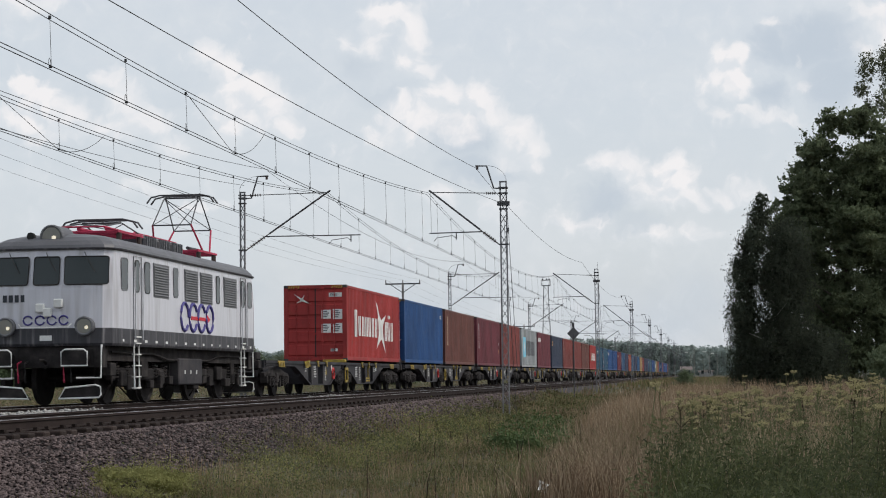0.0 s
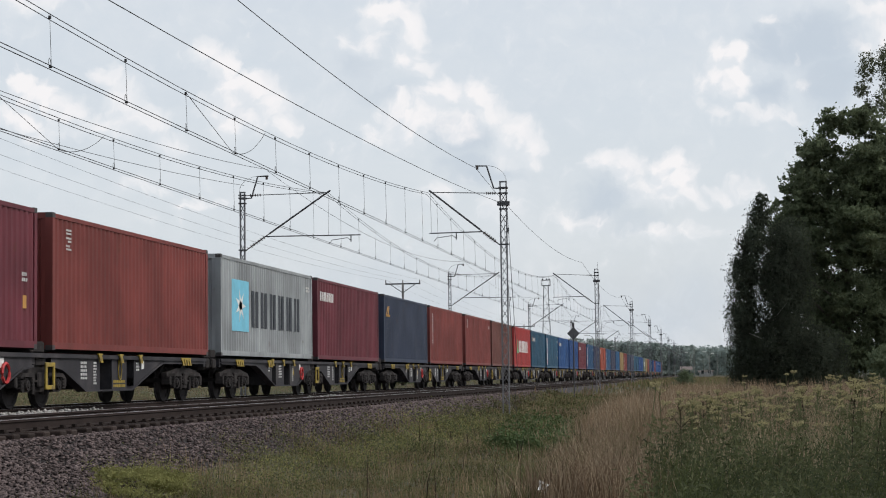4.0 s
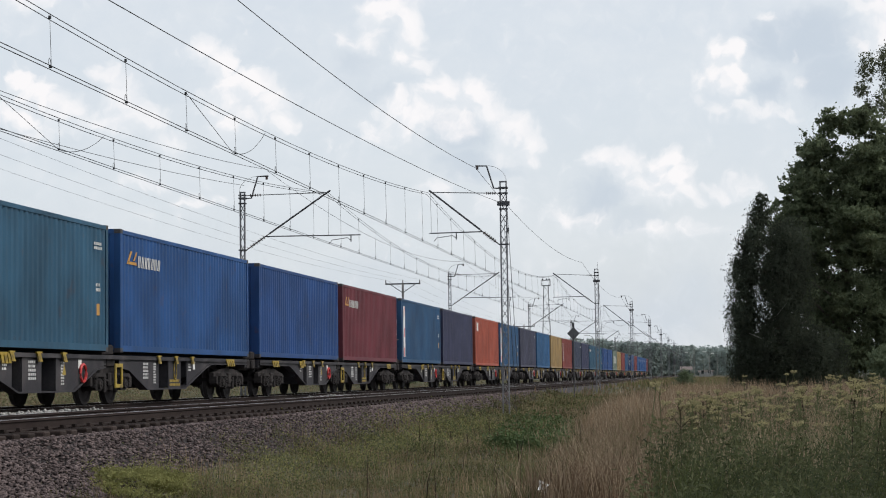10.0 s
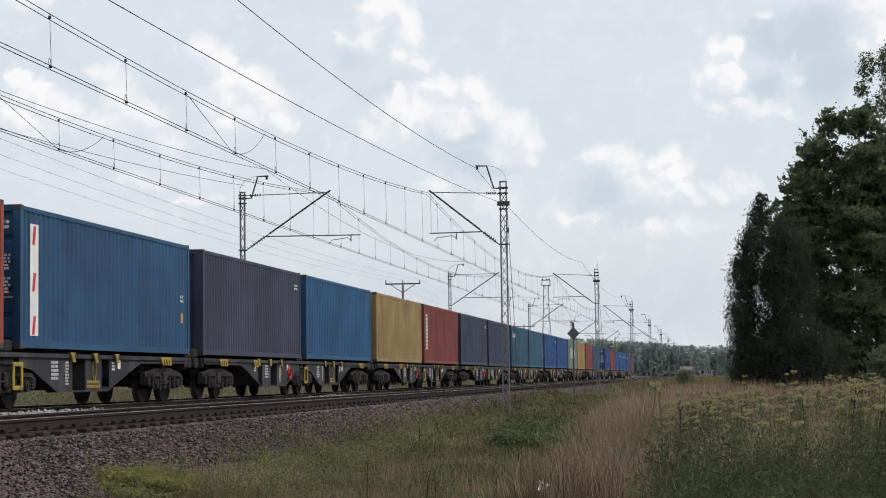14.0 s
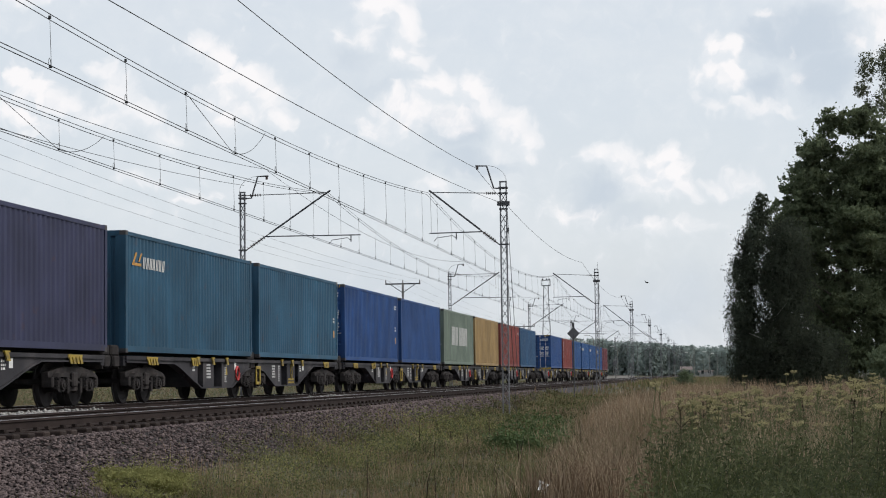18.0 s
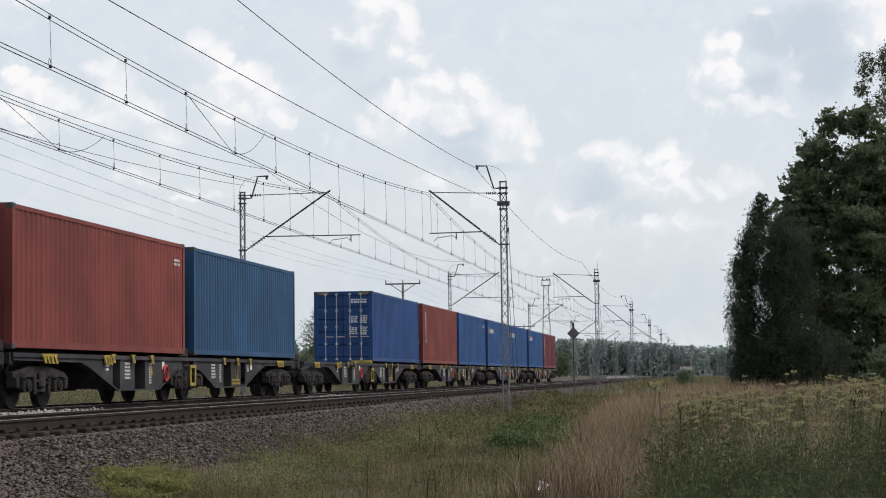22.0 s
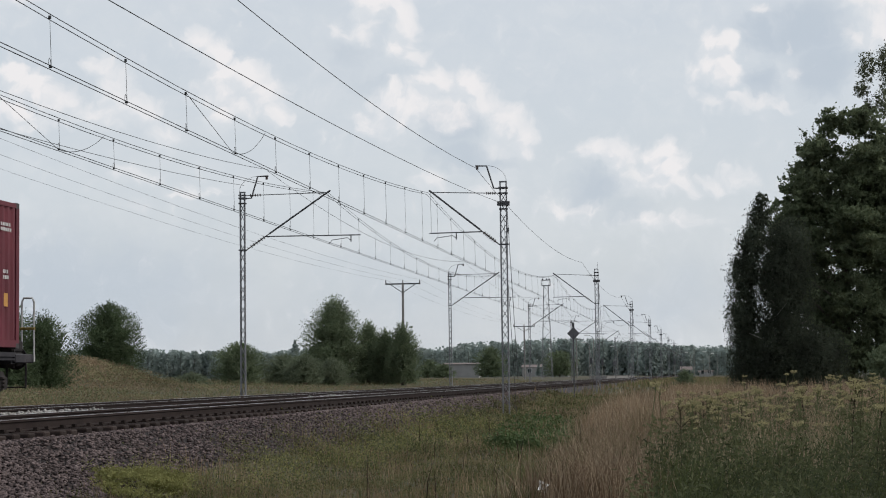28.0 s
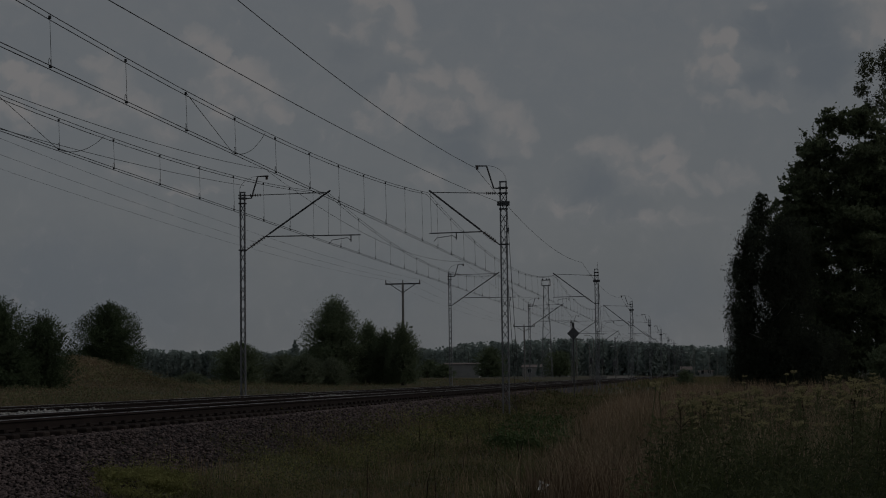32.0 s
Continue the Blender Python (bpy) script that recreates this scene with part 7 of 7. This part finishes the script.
paper = B()
bmesh.ops.create_grid(paper, x_segments=4, y_segments=4, size=0.06)
for vv in paper.verts:
    vv.co.z += 0.03 * math.sin(40 * vv.co.x) * math.cos(33 * vv.co.y)
bmesh.ops.solidify(paper, geom=paper.faces[:], thickness=0.004)
litter = new("paper_scrap", mesh_of("paper_scrap", paper, WHITE))
litter.matrix_basis = pose(-1.81, 20.30, -0.67, 60, 20, 10)
tagged(litter, "crumpled white paper scrap caught in the dry grass", "litter")

track(TRACK_NEAR, 20, 190, "rusty rails on dark wooden sleepers, shiny on top")
track(TRACK_FAR, 30, 120, "rails on wooden sleepers on which the train runs")


# ---- clouds ----
def cloud_field(n, l, coord, blobs, reach=2.0):
    """The strongest of some soft round masses (x, z, half width, half height, weight)."""
    total = None
    for cx, cz, rx, rz, w in blobs:
        at = n.new("ShaderNodeVectorMath")
        at.operation = "MULTIPLY_ADD"
        at.inputs[1].default_value = (1 / rx, 0, 1 / rz)
        at.inputs[2].default_value = (-cx / rx, 0, -cz / rz)
        l.new(coord, at.inputs[0])
        ln = n.new("ShaderNodeVectorMath")
        ln.operation = "LENGTH"
        l.new(at.outputs[0], ln.inputs[0])
        mr = n.new("ShaderNodeMapRange")
        mr.interpolation_type = "SMOOTHSTEP"
        mr.inputs["From Min"].default_value, mr.inputs["From Max"].default_value = reach, 0.1
        mr.inputs["To Max"].default_value = w
        l.new(ln.outputs["Value"], mr.inputs["Value"])
        if total is None:
            total = mr.outputs[0]
        else:
            a = n.new("ShaderNodeMath")
            a.operation = "SMOOTH_MAX"
            a.inputs[2].default_value = 0.2
            l.new(total, a.inputs[0]), l.new(mr.outputs[0], a.inputs[1])
            total = a.outputs[0]
    return total


def cloud_material():
    m, n, l, b = node_mat("cumulus")
    n.remove(b)
    coord = n.new("ShaderNodeTexCoord").outputs["Object"]

    def calc(op, *terms):
        x = n.new("ShaderNodeMath")
        x.operation = op
        for k, v in enumerate(terms):
            if isinstance(v, (int, float)):
                x.inputs[k].default_value = v
            else:
                l.new(v, x.inputs[k])
        return x.outputs[0]

    def step(value, lo, hi, a=0.0, b=1.0):
        x = n.new("ShaderNodeMapRange")
        x.interpolation_type = "SMOOTHSTEP"
        for name, v in zip(("Value", "From Min", "From Max", "To Min", "To Max"), (value, lo, hi, a, b)):
            if isinstance(v, (int, float)):
                x.inputs[name].default_value = v
            else:
                l.new(v, x.inputs[name])
        return x.outputs[0]

    def moved(vec, offset):
        x = n.new("ShaderNodeVectorMath")
        x.inputs[1].default_value = offset
        l.new(vec, x.inputs[0])
        return x.outputs[0]

    def noise_at(vec, scale, detail, rough, out="Fac"):
        z = n.new("ShaderNodeTexNoise")
        z.inputs["Scale"].default_value, z.inputs["Detail"].default_value, z.inputs["Roughness"].default_value = scale, detail, rough
        l.new(vec, z.inputs["Vector"])
        return z.outputs[out]

    def warped(vec):
        """Coordinates stirred at two scales, so that no mass stays round."""
        for scale, amount in ((9.0, 0.055), (30.0, 0.02)):
            c = noise_at(vec, scale, 3, 0.55, "Color")
            x = n.new("ShaderNodeVectorMath")
            x.operation = "MULTIPLY_ADD"
            x.inputs[1].default_value = (amount * 2, 0, amount * 2)
            l.new(c, x.inputs[0]), l.new(moved(vec, (-amount, 0, -amount)), x.inputs[2])
            vec = x.outputs[0]
        return vec

    def density(vec):
        vec = warped(vec)
        puff = n.new("ShaderNodeTexVoronoi")
        puff.feature = "SMOOTH_F1"
        puff.inputs["Scale"].default_value, puff.inputs["Detail"].default_value, puff.inputs["Roughness"].default_value = 20.0, 3.0, 0.55
        puff.inputs["Smoothness"].default_value = 0.5
        l.new(vec, puff.inputs["Vector"])
        field = cloud_field(n, l, vec, CLOUDS)
        lump = calc("MULTIPLY_ADD", puff.outputs["Distance"], -0.30, 0.28)
        grain = calc("MULTIPLY_ADD", noise_at(vec, 24.0, 7, 0.55), 0.40, -0.20)
        return calc("ADD", calc("ADD", field, lump), grain)

    here = density(coord)
    sunward = density(moved(coord, (0.016, 0, 0.018)))
    soft = noise_at(coord, 5.0, 3, 0.5)
    far_edge = step(soft, 0.35, 0.65, 0.7, 1.25)
    white = calc("MULTIPLY", step(here, 0.16, far_edge), 0.84)
    lit = step(calc("SUBTRACT", here, sunward), -0.30, 0.22)
    broad = noise_at(coord, 3.2, 6, 0.55)
    halo = step(calc("ADD", here, calc("MULTIPLY_ADD", broad, 0.9, -0.45)), -0.15, 0.7, 0.0, 0.55)
    streaks = n.new("ShaderNodeMapping")
    streaks.inputs["Scale"].default_value = (1.0, 1.0, 3.2)
    l.new(coord, streaks.inputs[0])
    veil_thin = step(noise_at(streaks.outputs[0], 2.6, 7, 0.58), 0.42, 0.72, 0.0, 0.28)
    grey = step(calc("ADD", cloud_field(n, l, warped(coord), SHADES), calc("MULTIPLY_ADD", broad, 0.8, -0.4)), 0.1, 0.8, 0.0, 0.72)
    out = n.new("ShaderNodeBsdfTransparent").outputs[0]
    for fac, rgb in ((veil_thin, (0.74, 0.765, 0.785)), (halo, (0.745, 0.775, 0.81)), (grey, (0.49, 0.56, 0.645)), (white, None)):
        em = n.new("ShaderNodeEmission")
        if rgb:
            em.inputs[0].default_value = (*rgb, 1)
        else:
            col = n.new("ShaderNodeMixRGB")
            col.inputs[1].default_value, col.inputs[2].default_value = (0.73, 0.76, 0.80, 1), (0.90, 0.875, 0.88, 1)
            l.new(lit, col.inputs[0]), l.new(col.outputs[0], em.inputs[0])
        mx = n.new("ShaderNodeMixShader")
        l.new(fac, mx.inputs[0]), l.new(out, mx.inputs[1]), l.new(em.outputs[0], mx.inputs[2])
        out = mx.outputs[0]
    l.new(out, n["Material Output"].inputs[0])
    return m


# a plane of cumulus 4 km away; its own units are kilometres, x to the right and z up from the horizon straight ahead
CLOUDS_WEST = [(-0.507, 0.704, 0.039, 0.027, 0.95), (-0.468, 0.679, 0.037, 0.034, 0.95), (-0.446, 0.623, 0.049, 0.037, 1.00), (-0.397, 0.622, 0.043, 0.037, 1.00), (-0.366, 0.578, 0.039, 0.043, 1.00), (-0.336, 0.541, 0.027, 0.022, 0.90), (-0.483, 0.598, 0.049, 0.037, 0.75), (-0.422, 0.560, 0.061, 0.030, 0.80)]
CLOUDS_FAR_WEST = [(-0.913, 0.647, 0.030, 0.027, 0.90), (-0.870, 0.616, 0.043, 0.034, 0.90), (-0.925, 0.579, 0.055, 0.037, 0.75), (-0.802, 0.578, 0.049, 0.030, 0.75), (-0.723, 0.645, 0.034, 0.029, 0.85), (-0.686, 0.607, 0.043, 0.043, 0.90), (-0.643, 0.563, 0.055, 0.039, 0.85), (-0.716, 0.552, 0.073, 0.037, 0.75), (-0.588, 0.507, 0.037, 0.030, 0.60), (-0.864, 0.535, 0.073, 0.030, 0.60), (-0.631, 0.415, 0.073, 0.022, 0.62), (-0.520, 0.386, 0.061, 0.018, 0.55), (-0.889, 0.827, 0.073, 0.024, 0.70)]
CLOUDS_TOP = [(-0.118, 0.783, 0.049, 0.030, 1.00), (-0.063, 0.755, 0.037, 0.043, 1.00), (-0.070, 0.699, 0.030, 0.030, 0.95), (-0.034, 0.667, 0.027, 0.024, 0.90), (-0.199, 0.738, 0.015, 0.030, 0.50), (-0.150, 0.731, 0.037, 0.030, 0.70)]
CLOUDS_MIDDLE = [(-0.090, 0.587, 0.043, 0.030, 0.75), (-0.053, 0.550, 0.055, 0.043, 0.85), (0.015, 0.611, 0.043, 0.034, 0.95), (0.076, 0.604, 0.043, 0.039, 1.00), (0.113, 0.560, 0.046, 0.043, 1.00), (0.155, 0.522, 0.043, 0.039, 1.00), (0.191, 0.485, 0.027, 0.034, 0.95), (0.033, 0.542, 0.061, 0.043, 0.80), (-0.115, 0.526, 0.055, 0.037, 0.60), (0.142, 0.473, 0.049, 0.030, 0.70), (-0.006, 0.395, 0.055, 0.030, 0.50), (0.128, 0.356, 0.061, 0.030, 0.50)]
CLOUDS_LOW = [(0.350, 0.454, 0.034, 0.022, 0.85), (0.411, 0.445, 0.055, 0.030, 0.90), (0.491, 0.450, 0.039, 0.030, 1.00), (0.521, 0.413, 0.039, 0.030, 0.95), (0.551, 0.382, 0.030, 0.024, 0.85), (0.460, 0.401, 0.061, 0.034, 0.80), (0.496, 0.370, 0.049, 0.024, 0.70), (0.612, 0.389, 0.043, 0.022, 0.75), (0.674, 0.399, 0.046, 0.024, 0.75), (0.287, 0.336, 0.073, 0.022, 0.50), (0.531, 0.302, 0.110, 0.020, 0.50)]
CLOUDS_EAST = [(0.616, 0.690, 0.022, 0.024, 1.00), (0.644, 0.677, 0.020, 0.030, 1.00), (0.612, 0.640, 0.030, 0.034, 1.00), (0.648, 0.621, 0.022, 0.037, 0.95), (0.587, 0.622, 0.024, 0.030, 0.85), (0.574, 0.579, 0.022, 0.022, 0.60), (0.616, 0.554, 0.030, 0.017, 0.60), (0.696, 0.559, 0.055, 0.015, 0.70), (0.751, 0.552, 0.043, 0.012, 0.60), (0.779, 0.688, 0.015, 0.022, 0.55), (0.798, 0.622, 0.022, 0.020, 0.55), (0.971, 0.729, 0.043, 0.055, 1.00), (0.921, 0.711, 0.027, 0.030, 0.80), (0.720, 0.772, 0.024, 0.012, 0.70), (0.960, 0.779, 0.061, 0.024, 0.90)]
CLOUDS = CLOUDS_WEST + CLOUDS_FAR_WEST + CLOUDS_TOP + CLOUDS_MIDDLE + CLOUDS_LOW + CLOUDS_EAST
SHADES = [(0.406, 0.144, 0.366, 0.085, 0.35), (-0.204, 0.152, 0.366, 0.110, 0.45), (-0.753, 0.159, 0.402, 0.134, 0.60), (0.044, 0.511, 0.061, 0.039, 0.75), (0.056, 0.453, 0.073, 0.030, 0.65), (0.117, 0.436, 0.055, 0.024, 0.60), (0.718, 0.707, 0.043, 0.049, 0.75), (0.811, 0.719, 0.098, 0.061, 0.85), (0.864, 0.631, 0.073, 0.061, 0.85), (0.722, 0.608, 0.037, 0.037, 0.70), (0.361, 0.372, 0.067, 0.043, 0.65), (0.421, 0.325, 0.073, 0.030, 0.50), (-0.175, 0.675, 0.049, 0.037, 0.40), (-0.139, 0.619, 0.073, 0.024, 0.40), (-0.446, 0.579, 0.049, 0.022, 0.30), (-0.802, 0.516, 0.085, 0.022, 0.30), (0.478, 0.710, 0.146, 0.073, 0.25), (0.291, 0.601, 0.146, 0.110, 0.20)]
sheet = B()
bmesh.ops.create_grid(sheet, x_segments=1, y_segments=1, size=1.0, matrix=Matrix.Translation((0, 0, 0.9)) @ pose(0, 0, 0, 90) @ Matrix.Diagonal((3.0, 1.2, 1, 1)))
clouds = new("cloud_backdrop", mesh_of("cloud_backdrop", sheet, cloud_material()))
clouds.scale = (1000, 1000, 1000)
clouds.visible_shadow = False
tagged(clouds, "white cumulus clouds drifting slowly in a pale sky", "clouds", kind="structure")
CLOUD_DIST = 4000.0
AHEAD = math.atan2(13.9932, 98.7761)


# ---- insect ----
fly = empty("butterfly")
WING = surf("mottled_dark_wing", (0.13, 0.13, 0.14), 0.8, 0, 0.5, 60, 300, 0, second=(0.45, 0.45, 0.45), mix=0.7)
part("thorax", rod(B(), (0, -0.012, 0), (0, 0.012, 0), 0.0028, 8, 0.0015), RUBBER, fly)
wings = []
for s in (-1, 1):
    wings.append(part("wing", prism(B(), [(0, -0.004), (s * 0.012, -0.014), (s * 0.024, -0.012), (s * 0.026, -0.004), (s * 0.019, 0.003), (s * 0.021, 0.011), (s * 0.012, 0.016), (s * 0.003, 0.006)], 2, -0.0002, 0.0002), WING, fly))
tagged(fly, "small dark mottled butterfly in flight", "butterfly")


gnat = empty("flying_insect")
part("thorax", rod(B(), (0, -0.008, 0), (0, 0.008, 0), 0.004, 8, 0.002), RUBBER, gnat)
for s in (-1, 1):
    part("wing", prism(B(), [(0, -0.002), (s * 0.016, -0.006), (s * 0.02, 0.0), (s * 0.012, 0.004)], 2, 0.002, 0.0024), WING, gnat)
tagged(gnat, "tiny dark insect in flight over the meadow", "insect")


def ahead(x, y, dist):
    """The place dist metres before the lens, by angles across and up in tangents."""
    m = look(EYE, AIM, -0.7128)
    return m @ Vector((x * dist, y * dist, -dist))


def motions():
    """All that moves: the train, the drifting clouds, the butterfly."""
    times = [0, 4, 8, 12, 16, 20, 24, 28, 32]
    for thing, off, z in MOVING:
        walk(thing, [(t, pose(TRACK_FAR, train_y(t) + off, z)) for t in times])
    right = Vector((math.cos(AHEAD), math.sin(AHEAD), 0))
    home = Vector((-math.sin(AHEAD) * CLOUD_DIST, math.cos(AHEAD) * CLOUD_DIST, 0))
    rows = []
    for t in (0, 16, 32):
        p = home + right * (-23.0 * t / 32) + Vector((0, 0, 33.0 * t / 32))
        rows.append((t, pose(p.x, p.y, p.z, 0, 0, math.degrees(AHEAD))))
    walk(clouds, rows)
    # across the sky from right to left, wings beating
    path = [(0.0, 0.42, -0.06, 4.2), (1.6, 0.29, -0.04, 4.2), (1.8, 0.201, 0.034, 4.2), (1.9, 0.160, 0.0887, 4.2), (2.0, 0.1304, 0.1170, 4.2), (2.1, 0.0868, 0.1228, 4.2), (2.2, 0.0439, 0.1206, 4.2), (2.3, -0.003, 0.1228, 4.2),
            (2.4, -0.0405, 0.1066, 4.2), (2.5, -0.0804, 0.0954, 4.2), (2.6, -0.1036, 0.074, 4.2), (2.7, -0.1094, 0.0427, 4.2), (2.8, -0.1088, 0.001, 4.2), (3.0, -0.118, -0.16, 4.2), (3.3, -0.15, -0.26, 4.2), (32.0, -0.35, -0.26, 4.2)]
    turn = {1.9: (70, 30), 2.0: (75, 60), 2.1: (25, 20), 2.2: (10, 60), 2.3: (70, 40), 2.4: (30, 30), 2.5: (75, 45), 2.6: (60, 60)}
    walk(fly, [(t, Matrix.Translation(ahead(x, y, d)) @ pose(0, 0, 0, turn.get(t, (45, 40))[0]) @ pose(0, 0, 0, 0, 0, turn.get(t, (45, 40))[1])) for t, x, y, d in path])
    beats = [(0.0, 20)] + [(1.7 + 0.1 * k, (10, 25, 70, 5, 10, 65, 20)[k % 7]) for k in range(14)] + [(32.0, 20)]
    for s, wing in zip((-1, 1), wings):
        walk(wing, [(t, pose(0, 0, 0, 0, -s * a, 0)) for t, a in beats])
    path = [(0.0, 0.32, 0.0, 9.0), (16.6, 0.27, 0.03, 9.0), (17.0, 0.1395, 0.0369, 9.0), (17.2, 0.1164, 0.0329, 9.0), (18.0, 0.1097, -0.018, 9.0), (18.5, 0.10, -0.075, 9.0), (19.2, 0.09, -0.14, 9.0), (32.0, 0.12, -0.145, 9.0)]
    walk(gnat, [(t, Matrix.Translation(ahead(x, y, d)) @ pose(0, 0, 0, 10, 15, 60)) for t, x, y, d in path])
    # wheels turn with the wagons' speed
    turned = lambda t: math.degrees((SPEED * t + GAIN * t * t) / 0.475) % 360
    for key in (-0.9, 0.9):
        lead, *rest = [o for o in bpy.data.objects if o.name.split(".")[0] == "wheelset" and o.parent and o.parent.parent in wagons and abs(o.location.y - key) < 0.01]
        walk(lead, [(k / FPS, pose(0, key, 0.475, turned(k / FPS), 0, 0)) for k in range(0, 32 * FPS + 1)])
        for o in rest:
            o.rotation_mode = "QUATERNION"
            o.animation_data_create()
            o.animation_data.action = lead.animation_data.action
            o.animation_data.action_slot = lead.animation_data.action_slot


motions()
